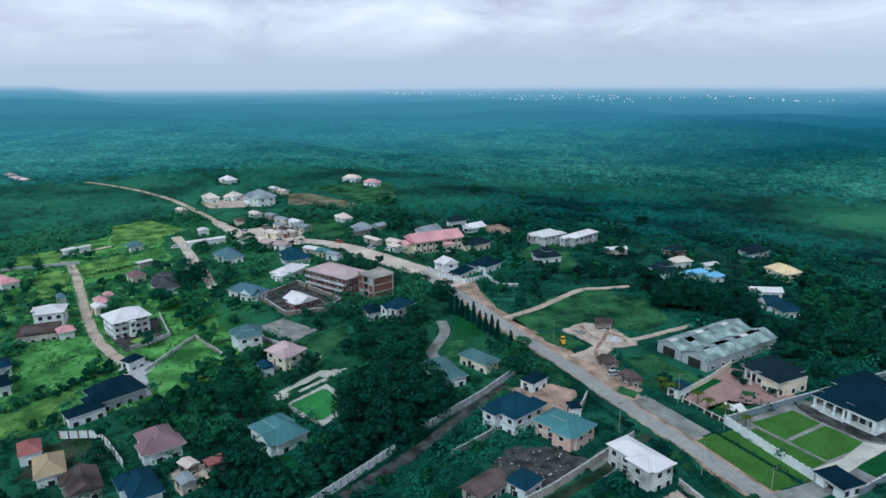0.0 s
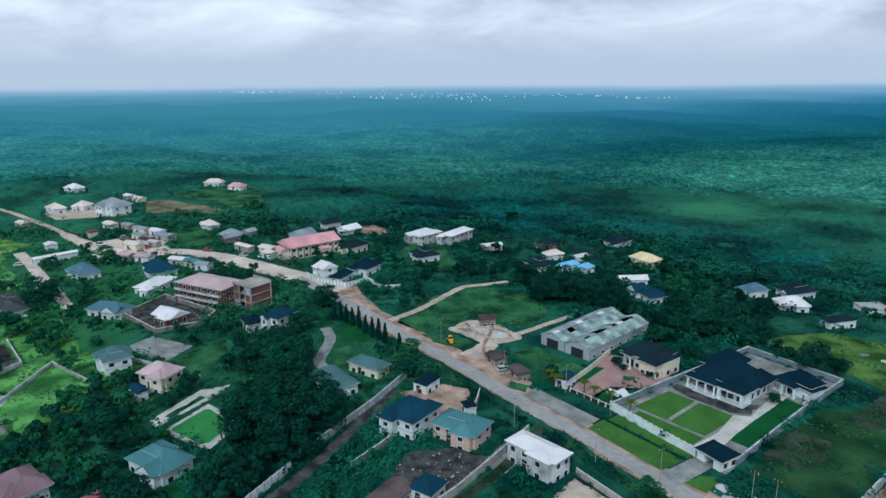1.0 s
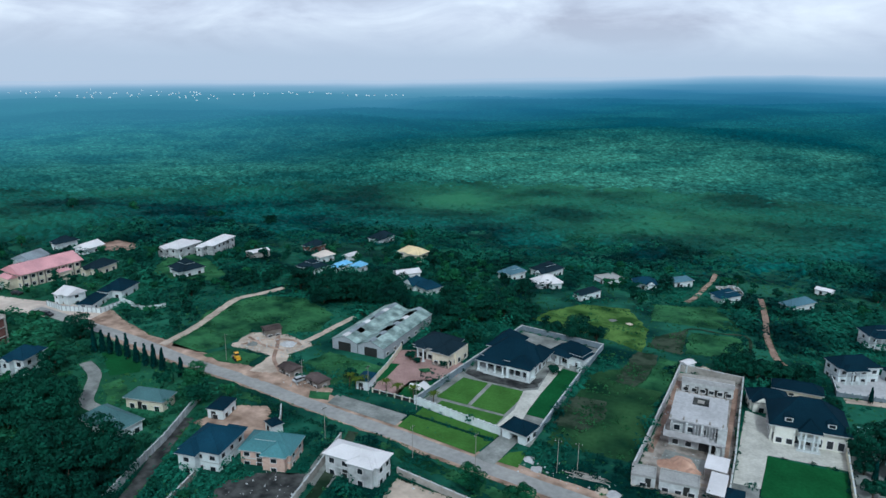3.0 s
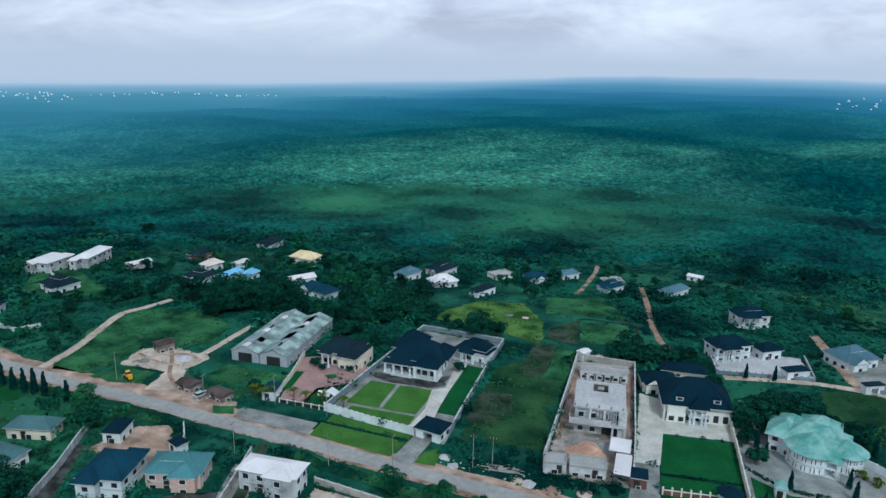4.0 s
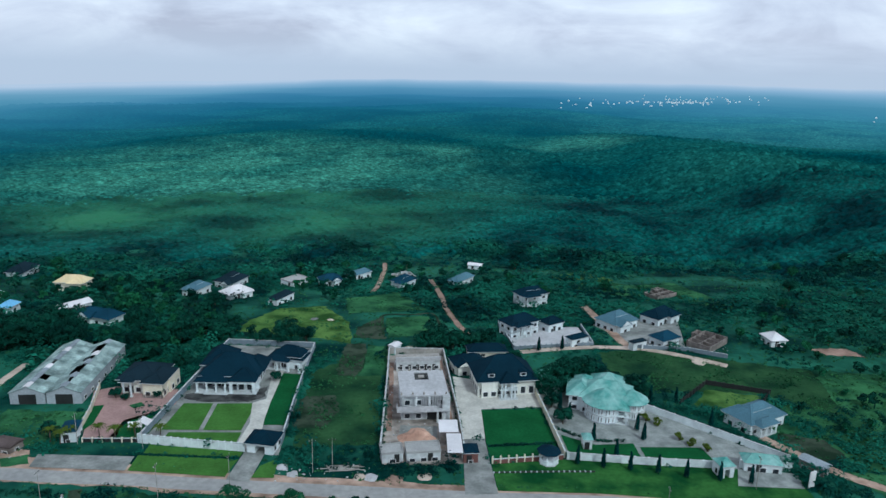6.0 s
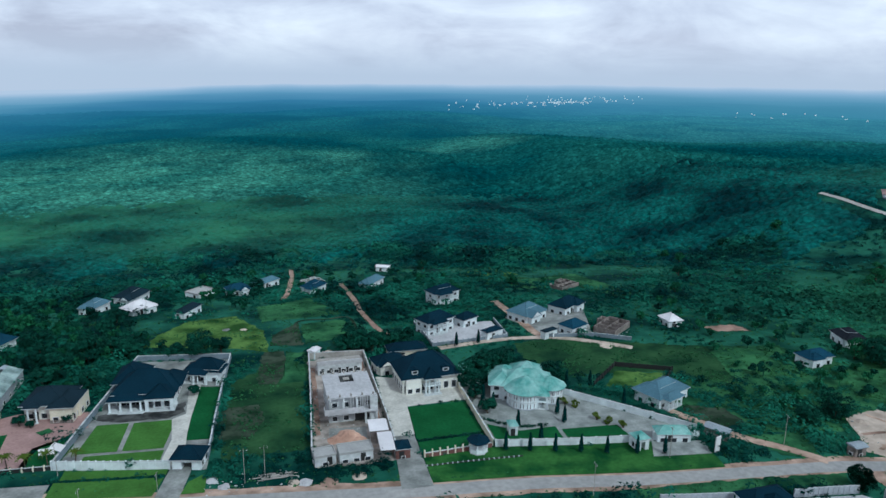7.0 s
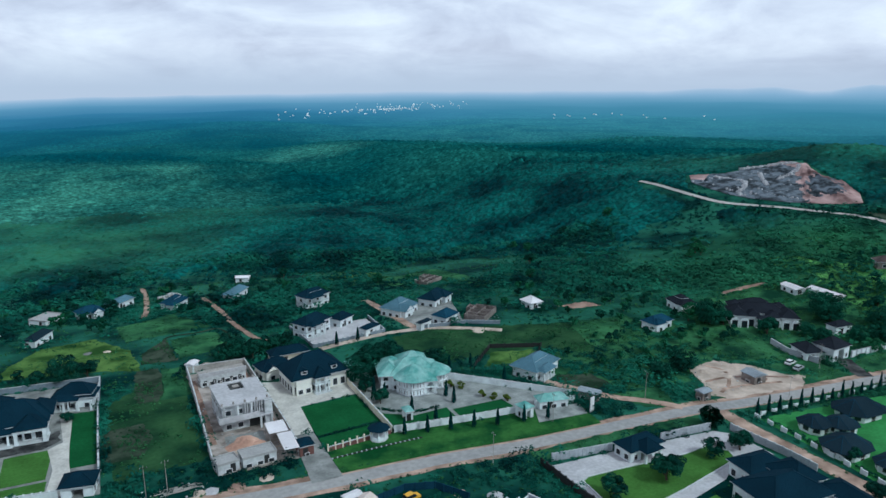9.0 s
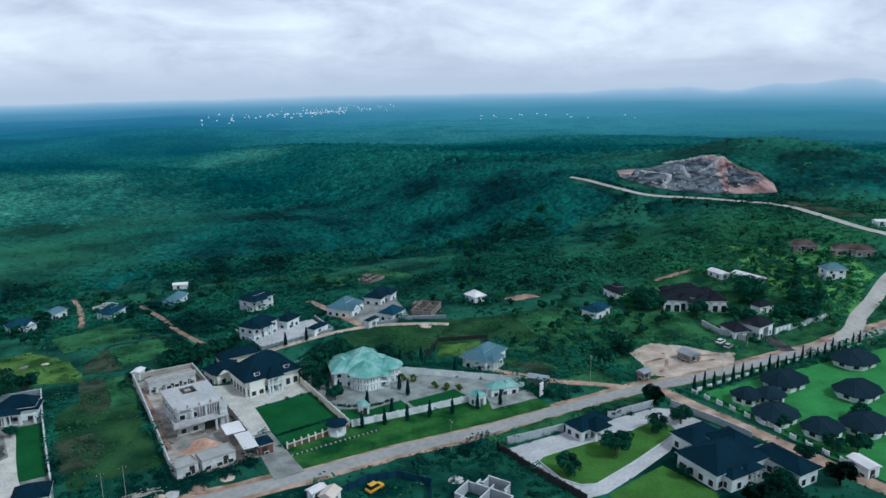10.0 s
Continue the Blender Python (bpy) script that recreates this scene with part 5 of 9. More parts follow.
def apartment_house():
    """The white apartment house in the west: open galleries towards the yard and a pale hipped roof with two front gables."""
    x, y, w, d, rot = -246.8, 27.7, 11.6, 12.7, 10
    CLEARED.append(footprint(x, y, w, d, rot))
    top = root("apartment_house", x, y, rot, "three-storey white apartment house with open galleries and pale hipped roof", "house")
    white, pale = WALL["white"], ROOF["white"]
    block(top, -0.4, 0, 9.2, 11.6, -0.5, 5.9, white, 3, 2.3, h=1.1)
    for z in (1.75, 3.85):
        part("gallery", box(bmesh.new(), 4.2, -5.7, z, 5.5, 5.7, z + 0.16), COPING, top)
        part("parapet", box(bmesh.new(), 5.36, -5.7, z + 0.16, 5.5, 5.7, z + 0.66), white, top)
    for py in (-5.5, -3.3, -1.1, 1.1, 3.3, 5.5):
        part("pier", box(bmesh.new(), 5.3, py - 0.16, -0.5, 5.58, py + 0.16, 5.9), white, top)
    part("roof", hip(bmesh.new(), 0.3, 0, 10.8, 12.0, 5.9, 0.44, 0.5), pale, top)
    for py in (-3.6, 3.6):
        part("front_roof", hip(bmesh.new(), 4.0, py, 4.6, 4.0, 5.92, 0.62, 0.45), pale, top)
    part("stair_tower", box(bmesh.new(), 5.5, -1.0, -0.5, 6.5, 1.0, 5.2), white, top)
    windows(top, 6.5, -1.0, 6.5, 1.0, 1.6, 1, 1.0, 1.0)
    windows(top, 6.5, -1.0, 6.5, 1.0, 3.7, 1, 1.0, 1.0)
    part("stair_roof", hip(bmesh.new(), 6.0, 0, 1.2, 2.2, 5.22, 0.5, 0.25), pale, top)


def portico_villa():
    """The cream villa with dormers and a tall portico."""
    x, y, w, d, rot = -4.2, 170.4, 17.6, 13, 5
    CLEARED.append(footprint(x, y, w, d, rot, 1.5))
    top = root("villa", x, y, rot, "tall cream villa with navy hipped roof, dormers and portico", "house")
    block(top, 0, 0.6, 16.6, 11.4, -0.5, 4.7, WALL["ivory"], 1, 2.2, h=2.0)
    block(top, -5.2, -5.5, 4.6, 1.2, -0.5, 4.68, WALL["ivory"], 1, 2.0, name="bay_wall", skip=(2,))
    part("roof", hip(bmesh.new(), 0, 0.4, 16.8, 12.2, 4.7, 0.8, 0.6), ROOF["navy"], top)
    part("bay_roof", hip(bmesh.new(), 0, -4.7, 4.6, 5.2, 4.72, 0.8, 0.4), ROOF["navy"], top)
    for cx in (-1.9, -0.9, 0.9, 1.9):
        column(top, cx, -7.0, 0, 4.7, 0.26)
    part("balcony", box(bmesh.new(), -2.4, -7.4, 2.5, 2.4, -4.9, 2.7), WALL["white"], top)
    rail = bmesh.new()
    for k in range(13):
        rod(rail, (-2.3 + 4.6 * k / 12, -7.3, 2.7), (-2.3 + 4.6 * k / 12, -7.3, 3.4), 0.05, 0.05, 5)
    box(rail, -2.4, -7.38, 3.4, 2.4, -7.22, 3.5)
    part("balustrade", rail, WALL["white"], top)
    part("steps", box(box(bmesh.new(), -2.6, -7.8, -0.3, 2.6, -4.9, 0.3), -2.6, -8.2, -0.3, 2.6, -7.8, 0.14), COPING, top)
    door(top, 0, -4.9, 0.3, 1.8, 2.2)
    for cx in (-4.6, 4.6):
        dm = part("dormer", box(bmesh.new(), cx - 0.9, -5.1, 5.5, cx + 0.9, -2.0, 6.9), WALL["white"], top)
        part("dormer_roof", gable(bmesh.new(), cx, -3.5, 2.0, 3.2, 6.9, 0.5, 0.2), ROOF["navy"], dm)
        windows(dm, cx - 0.9, -5.1, cx + 0.9, -5.1, 5.95, 1, 1.3, 0.75)


def teal_villa():
    """The big teal-roofed villa: two round bays, side wings and a rear block under many hips."""
    x, y, rot = 20.9, 154.2, -16
    CLEARED.append(footprint(x, y, 21, 17, rot, 2))
    CLEARED.append(footprint(x + 2, y + 9, 12, 10, rot, 1))
    top = root("villa", x, y, rot, "two-storey white villa with many-hipped sun-faded teal roof and round bays", "house")
    wall, teal = WALL["white"], ROOF["teal"]
    block(top, 0.4, 3.6, 13.4, 8.4, -0.5, 4.6, wall, 2, 2.4, h=1.2)
    block(top, -6.4, 4.4, 6.0, 8.4, -0.5, 4.5, wall, 2, 2.4, name="wing_wall", h=1.2)
    block(top, 1.0, 9.4, 8.0, 6.0, -0.5, 4.9, wall, 2, 2.4, name="rear_wall", h=1.2)
    for cx, cy, r, top_z in ((-0.1, -1.2, 5.0, 4.5), (7.0, 1.6, 3.7, 4.4)):
        part("bay_wall", prism(bmesh.new(), ring_points(cx, cy, r, 16, 0.196), -0.5, top_z), wall, top)
        part("string_course", prism(bmesh.new(), ring_points(cx, cy, r + 0.14, 16, 0.196), 2.02, 2.28), COPING, top)
        part("plinth", prism(bmesh.new(), ring_points(cx, cy, r + 0.2, 16, 0.196), -0.5, 0.3), WALL["gray"], top)
        for z in (0.5, 2.7):
            for k in range(7):
                a, b = radians(-168.75 + 22.5 * k + 11.25), radians(-168.75 + 22.5 * (k + 1) + 11.25)
                windows(top, cx + r * math.cos(a), cy + r * math.sin(a), cx + r * math.cos(b), cy + r * math.sin(b), z, 1, 0.95 if r > 4 else 0.7, 1.25)
    part("roof", hip(bmesh.new(), 0.4, 3.6, 13.8, 9.0, 4.62, 0.66, 0.6), teal, top)
    part("wing_roof", hip(bmesh.new(), -6.4, 4.2, 6.6, 9.0, 4.52, 0.6, 0.6), teal, top)
    part("rear_roof", hip(bmesh.new(), 1.0, 8.8, 8.4, 8.4, 4.95, 0.66, 0.5), teal, top)
    part("rear_roof", hip(bmesh.new(), -5.4, 8.6, 5.0, 5.4, 4.7, 0.66, 0.5), teal, top)
    part("bay_roof", cone(bmesh.new(), -0.1, -1.2, 6.0, 4.54, 3.5, 16, turn=0.196), teal, top)
    part("bay_roof", cone(bmesh.new(), 7.0, 1.6, 4.7, 4.44, 2.7, 12), teal, top)
    part("porch_roof", hip(bmesh.new(), 4.4, -3.6, 3.4, 3.2, 3.9, 0.6, 0.4), teal, top)
    for cx in (3.0, 5.8):
        pillar(top, cx, -5.0, -0.2, 3.9, 0.26)
    part("porch_floor", box(bmesh.new(), 2.4, -5.6, -0.5, 6.4, -2.0, 0.2), COPING, top)
    part("balcony", box(bmesh.new(), 2.5, -5.4, 2.1, 6.3, -2.2, 2.3), wall, top)
    door(top, 4.4, -2.4, 0.2, 1.6, 1.8)


def cream_bungalow():
    x, y, w, d, rot = -103.9, 172.4, 13.2, 12.4, -6
    CLEARED.append(footprint(x, y, w, d, rot, 1.5))
    top = root("villa", x, y, rot, "cream bungalow with black-green hipped roof and stepped bays", "house")
    block(top, -1.5, 1.0, 9.6, 9.8, -0.5, 4.4, WALL["ivory"], 1, 2.8)
    block(top, 3.6, -2.4, 5.4, 8.0, -0.5, 4.38, WALL["cream"], 1, 2.4, name="wing_wall")
    block(top, 4.6, 0.8, 4.6, 7.0, -0.5, 4.36, WALL["cream"], 1, 2.4, name="wing_wall")
    part("plinth", box(bmesh.new(), 0.8, -6.5, -0.3, 6.4, -6.4, 1.0), WALL["tin"], top)
    part("roof", hip(bmesh.new(), -1.2, 0.6, 10.6, 10.6, 4.4, 0.5, 0.6), ROOF["dark"], top)
    part("wing_roof", hip(bmesh.new(), 3.6, -1.6, 5.8, 9.8, 4.42, 0.5, 0.5), ROOF["dark"], top)
    for cx in (-4.6, -2.6):
        column(top, cx, -6.0, 0, 4.4, 0.28)
    part("porch_roof", hip(bmesh.new(), -3.6, -4.6, 3.4, 3.6, 4.43, 0.5, 0.4), ROOF["dark"], top)
    door(top, -3.6, -3.9, 0, 1.5, 2.3)


def warehouse():
    """A twin-gabled sheet-metal poultry house, its ridge vents open and some sheets missing."""
    x, y, rot = -127.8, 179.2, 0
    CLEARED.append(footprint(x, y, 18.6, 33.4, rot, 1.5))
    top = root("warehouse", x, y, rot, "long twin-gabled warehouse with weathered grey-green sheet roof", "warehouse")
    sheet = ROOF["weathered"]
    for n, cx in enumerate((-4.7, 4.7)):
        block(top, cx, 0, 9.0, 32.4, -0.5, 3.3, WALL["gray"], 1, 4.2, name="hall_wall", h=0.9, skip=(0, 2))
        for sx in (-1, 1):
            for tier in (0, 1):
                for k in range(11):
                    if (n, sx, tier) == (1, -1, 1) and k in (3, 4, 6, 8, 9) or (n, sx, tier, k) == (0, 1, 1, 2):
                        continue
                    y0, y1 = -16.6 + 33.2 * k / 11, -16.6 + 33.2 * (k + 1) / 11
                    a, b = (0.0, 0.52) if tier == 0 else (0.48, 1.0)
                    lift = 0.05 * tier + 0.025 * ((k * 3 + n + (sx > 0)) % 3)
                    low, high = cx + sx * (4.7 - 4.25 * a), cx + sx * (4.7 - 4.25 * b)
                    za, zb = 3.35 + 1.5 * a + lift, 3.35 + 1.5 * b + lift
                    bm = bmesh.new()
                    v = [bm.verts.new(q) for q in ((low, y0, za), (low, y1 + 0.1, za), (high, y1 + 0.1, zb), (high, y0, zb),
                                                   (low, y0, za - 0.06), (low, y1 + 0.1, za - 0.06), (high, y1 + 0.1, zb - 0.06), (high, y0, zb - 0.06))]
                    for f in ((0, 1, 2, 3), (7, 6, 5, 4), (0, 4, 5, 1), (1, 5, 6, 2), (2, 6, 7, 3), (3, 7, 4, 0)):
                        bm.faces.new([v[q] for q in f])
                    bmesh.ops.recalc_face_normals(bm, faces=bm.faces)
                    part("roof_sheet", bm, sheet, top)
        # dark slab below the roof gaps in place of the hall's inner shade
        part("attic", box(bmesh.new(), cx - 4.2, -16.0, 3.1, cx + 4.2, 16.0, 3.3), SHADOWED, top)
        for k in range(11):
            if n == 1 and k in (1, 3, 4, 6, 8, 9) or n == 0 and k in (5,):
                continue
            y0, y1 = -16.4 + 32.8 * k / 11, -16.4 + 32.8 * (k + 1) / 11
            part("ridge_vent", gable(bmesh.new(), cx, (y0 + y1) / 2, 1.7, y1 - y0 - 0.1, 5.0, 0.3, 0.02, 0.06), ROOF["gray"] if (k + n) % 4 else ROOF["white"], top)
        bm = bmesh.new()
        for yy in (-16.2, 16.2):
            tri = [bm.verts.new(p) for p in ((cx - 4.5, yy, 3.3), (cx + 4.5, yy, 3.3), (cx, yy, 4.85))]
            bm.faces.new(tri)
        part("gable_end", bm, WALL["gray"], top)
        # flat dark panel marks the doorway on each gable
        part("door_opening", box(bmesh.new(), cx - 2.2, -16.32, -0.3, cx + 2.2, -16.22, 2.8), SHADOWED, top)


def unfinished_mansion():
    """A flat-roofed concrete shell with an open well in its slab."""
    x, y, rot = -28.0, 157.6, 2
    CLEARED.append(footprint(x, y, 13, 17, rot, 1))
    top = root("unfinished_mansion", x, y, rot, "unfinished two-storey white concrete mansion with flat slab roof", "building")
    wall = WALL["plaster"]
    slab = bmesh.new()
    x0, x1, y0, y1, z0, z1 = -6.3, 6.3, -6.6, 8.6, 7.1, 7.5
    hx0, hx1, hy0, hy1 = -1.9, 1.9, 2.6, 7.4
    box(slab, x0, y0, z0, x1, hy0, z1)
    box(slab, x0, hy1, z0, x1, y1, z1)
    box(slab, x0, hy0, z0, hx0, hy1, z1)
    box(slab, hx1, hy0, z0, x1, hy1, z1)
    part("roof_slab", slab, PALEPAVE, top)
    # dark panel on the solid block stands in for the well's shaded depth
    part("stair_floor", box(bmesh.new(), hx0, hy0, 7.105, hx1, hy1, 7.16), BLACKTOP, top)
    part("water_box", box(bmesh.new(), -0.8, 4.4, 7.16, 0.8, 5.8, 7.42), WALL["concrete"], top)
    block(top, 0, 1.2, 11.8, 13.6, -0.5, 7.1, wall, 2, 2.4)
    for cx in (-5.6, -2.2, 1.2):
        part("pillar", box(bmesh.new(), cx - 0.22, -7.22, 3.6, cx + 0.22, -6.78, 7.1), wall, top)
    for k in range(8):
        part("fin", box(bmesh.new(), -0.4 + 0.62 * k, -6.5, 3.9, -0.2 + 0.62 * k, -5.6, 7.0), PALEPAVE, top)
    part("tower", box(bmesh.new(), 4.6, -7.2, -0.5, 6.6, -5.0, 7.2), wall, top)
    # flat dark sheet on the wall in place of the garage's shaded inside
    part("garage_opening", box(bmesh.new(), 0.8, -5.72, -0.2, 4.4, -5.62, 2.9), SHADOWED, top)
    terr = box(bmesh.new(), -7.2, -7.9, 3.3, 6.6, -5.6, 3.6)
    part("terrace_slab", terr, PALEPAVE, top)
    part("parapet", box(bmesh.new(), -7.2, -7.9, 3.6, 3.0, -7.7, 4.9), PALEPAVE, top)
    part("parapet", box(bmesh.new(), -7.2, -7.7, 3.6, -7.0, -5.6, 4.9), PALEPAVE, top)
    for cx in (3.4, 6.2):
        part("pillar", box(bmesh.new(), cx - 0.25, -7.8, -0.3, cx + 0.25, -7.3, 3.3), wall, top)
    for k in range(5):
        part("roof_stub", box(bmesh.new(), -6.2 + 2.9 * k, -6.5, 7.5, -5.8 + 2.9 * k, -6.1, 8.2), WALL["concrete"], top)
        part("roof_stub", box(bmesh.new(), -6.2 + 2.9 * k, 8.1, 7.5, -5.8 + 2.9 * k, 8.5, 8.2), WALL["concrete"], top)
    # the low servants' wing behind it
    back = root("boys_quarters", -28.2, 184.6, 3, "long white flat-roofed outbuilding with a parapet", "outbuilding")
    CLEARED.append(footprint(-28.2, 184.6, 14, 5, 3, 1))
    block(back, 0, 0, 13.2, 4.4, -0.5, 3.4, wall, 1, 2.0, h=1.0)
    part("parapet", box(bmesh.new(), -6.8, -2.4, 3.2, 6.8, -2.1, 4.4), PALEPAVE, back)
    part("roof_slab", box(bmesh.new(), -6.8, -2.1, 3.2, 6.8, 2.4, 3.5), WALL["concrete"], back)
    for k in range(5):
        door(back, -5.2 + 2.5 * k, -2.2, 0, 0.9, 2.0)
    for cx, cy, w, d in ((-22.2, 143.0, 4.8, 6.2), (-21.4, 134.8, 3.6, 8.8)):
        c = root("canopy", cx, cy, -2, "white flat sheet canopy on steel posts", "canopy", "canopies by the building site")
        part("sheet", box(bmesh.new(), -w / 2, -d / 2, 3.0, w / 2, d / 2, 3.08), ROOF["white"], c)
        for sx in (-1, 1):
            for sy in (-1, 1):
                part("post", rod(bmesh.new(), (sx * (w / 2 - 0.2), sy * (d / 2 - 0.2), -0.2), (sx * (w / 2 - 0.2), sy * (d / 2 - 0.2), 3.0), 0.06, 0.06), METAL, c)


def brick_block():
    """The three-storey brick hotel with a pink roof, and the unfinished frame beside it."""
    top = root("hotel", -248.0, 105.8, 19.5, "three-storey red-brick hotel with faded pink sheet roof", "building")
    CLEARED.append(footprint(-248.0, 105.8, 23, 12.5, 19.5, 2))
    block(top, 0, 0, 22.0, 11.6, -0.5, 7.6, WALL["brick"], 3, 2.4)
    part("roof", hip(bmesh.new(), 0, 0, 22.2, 11.8, 7.6, 0.22, 0.6), ROOF["pinkgray"], top)
    for z in (2.5, 5.1):
        part("gallery", box(bmesh.new(), -11.2, -7.4, z, 11.2, -5.8, z + 0.2), WALL["concrete"], top)
    for k in range(8):
        part("gallery_post", box(bmesh.new(), -10.95 + 3.08 * k, -7.35, -0.3, -10.65 + 3.08 * k, -7.05, 7.6), WALL["brick"], top)
    for k in range(2):
        part("parapet", box(bmesh.new(), -11.2, -7.4, 2.7 + 2.6 * k, 11.2, -7.25, 3.4 + 2.6 * k), WALL["plaster"], top)
    u = root("unfinished_block", -233.5, 115.0, 9, "unfinished concrete and brick block with flat slab", "building")
    CLEARED.append(footprint(-233.5, 115.0, 10.5, 10, 9, 1))
    for s in range(4):
        part("floor_slab", box(bmesh.new(), -5.1, -4.8, 2.9 * s - 0.25, 5.1, 4.8, 2.9 * s), WALL["concrete"], u)
    for s in range(3):
        for sx in (-1, -0.33, 0.33, 1):
            for sy in (-1, 1):
                part("pillar", box(bmesh.new(), sx * 4.8 - 0.2, sy * 4.5 - 0.2, 2.9 * s, sx * 4.8 + 0.2, sy * 4.5 + 0.2, 2.9 * s + 2.64), WALL["concrete"], u)
        for sx in (-0.66, 0.66):
            part("infill", box(bmesh.new(), sx * 4.8 - 1.3, -4.5, 2.9 * s + 0.01, sx * 4.8 + 1.3, -4.3, 2.9 * s + 2.6), WALL["brick" if (s + (sx > 0)) % 3 else "gray"], u)
        part("infill", box(bmesh.new(), 4.6, -4.0, 2.9 * s + 0.01, 4.8, 4.0, 2.9 * s + 2.6), WALL["brick"], u)
        part("infill", box(bmesh.new(), -4.8, -4.0, 2.9 * s + 0.01, -4.6, 4.0, 2.9 * s + 2.6), WALL["gray"], u)
        part("infill", box(bmesh.new(), -4.4, 4.2, 2.9 * s + 0.01, 4.4, 4.4, 2.9 * s + 2.6), WALL["brick"], u)
    part("parapet", box(bmesh.new(), -5.1, -4.8, 8.7, 5.1, -4.6, 9.5), WALL["concrete"], u)
    part("parapet", box(bmesh.new(), -5.1, 4.6, 8.7, 5.1, 4.8, 9.5), WALL["concrete"], u)
    boundary("courtyard_wall", [(-253.7, 75.7), (-263.1, 94.4), (-233.2, 100.0), (-226.9, 92.0), (-230.6, 77.7), (-253.7, 75.7)], 1.7, WALL["tin"], "roofless brown courtyard walls", 0.3, 4.0)


YARD = [(-253.7, 75.7), (-263.1, 94.4), (-233.2, 100.0), (-226.9, 92.0), (-230.6, 77.7)]
patch("yard", YARD, BLACKTOP, "dark littered courtyard floor", "yard", 0.08)


def church():
    x, y, rot = -278.6, 168.6, 84
    CLEARED.append(footprint(x, y, 26, 13, rot, 2))
    top = root("church", x, y, rot, "large church hall with pink sheet roof and buttressed walls", "church")
    block(top, 0, 0, 24.0, 12.0, -0.5, 5.6, WALL["cream"], 2, 2.7, h=1.9)
    part("roof", gable(bmesh.new(), 0, 0, 24.4, 12.4, 5.6, 0.42, 0.7, 0.2), ROOF["pink"], top)
    for k in range(9):
        for s in (-1, 1):
            part("buttress", box(bmesh.new(), -11.8 + 2.9 * k, s * 6.0 - 0.35, -0.4, -11.4 + 2.9 * k, s * 6.0 + 0.35, 5.2), WALL["tin"], top)
    porch = part("porch", box(bmesh.new(), -15.2, -3.0, -0.4, -12.0, 3.0, 4.2), WALL["cream"], top)
    part("porch_roof", gable(bmesh.new(), -13.6, 0, 3.4, 6.2, 4.2, 0.5, 0.4), ROOF["pink"], porch)
    part("side_porch", box(bmesh.new(), 1.0, -9.0, -0.4, 6.0, -6.0, 3.6), WALL["cream"], top)
    part("side_porch_roof", hip(bmesh.new(), 3.5, -7.5, 5.2, 3.2, 3.6, 0.45, 0.4), ROOF["pink"], top)


def hut(x, y, w, d, rot=0):
    """A resort bungalow: low white walls under a broad dark eight-sided roof."""
    CLEARED.append(footprint(x, y, w, d, rot, 0.5))
    top = root("resort_hut", x, y, rot, "low resort bungalow with broad black shingle roof", "bungalow", "resort bungalows")
    w, d = w * 1.02, d * 1.06
    pts = [(w / 2 * a, d / 2 * b) for a, b in ((-0.9, -0.45), (-0.5, -0.9), (0.5, -0.9), (0.9, -0.45), (0.9, 0.45), (0.5, 0.9), (-0.5, 0.9), (-0.9, 0.45))]
    part("wall", prism(bmesh.new(), pts, -0.4, 2.3), WALL["white"], top)
    bm = bmesh.new()
    eave = [(px * 1.2, py * 1.2) for px, py in pts]
    low, up_ = [bm.verts.new((*p, 2.1)) for p in eave], [bm.verts.new((*p, 2.25)) for p in eave]
    ridge = [bm.verts.new((-w * 0.16, 0, 2.25 + d * 0.27)), bm.verts.new((w * 0.16, 0, 2.25 + d * 0.27))]
    n = len(eave)
    bm.faces.new(low[::-1])
    for i in range(n):
        j = (i + 1) % n
        bm.faces.new((low[i], low[j], up_[j], up_[i]))
        ra, rb = ridge[0 if eave[i][0] < 0 else 1], ridge[0 if eave[j][0] < 0 else 1]
        bm.faces.new((up_[i], up_[j], rb) if ra is rb else (up_[i], up_[j], rb, ra))
    part("roof", bm, ROOF["dark"], top)
    for i in range(n):
        e, r = eave[i], (-w * 0.16 if eave[i][0] < 0 else w * 0.16, 0)
        part("ridge_tile", rod(bmesh.new(), (*e, 2.27), (*r, 2.27 + d * 0.27), 0.07, 0.07, 4), ROOF["slate"], top)
    for i in range(n):
        j = (i + 1) % n
        windows(top, *pts[i], *pts[j], 0.7, 1, 1.6, 1.1)
    door(top, 0, -d * 0.45)


def gazebo():
    top = root("gazebo", 0.6, 130.6, 0, "white hexagonal gazebo with navy conical roof", "gazebo")
    CLEARED.append(footprint(0.6, 130.6, 5, 5, 0, 1))
    part("floor", prism(bmesh.new(), ring_points(0, 0, 2.4), -0.3, 0.4), COPING, top)
    part("low_wall", prism(bmesh.new(), ring_points(0, 0, 2.3), 0.4, 1.2), WALL["white"], top)
    for px, py in ring_points(0, 0, 2.15):
        column(top, px, py, 1.2, 3.0, 0.14)
    part("roof", cone(bmesh.new(), 0, 0, 2.9, 3.0, 1.4), ROOF["navy"], top)


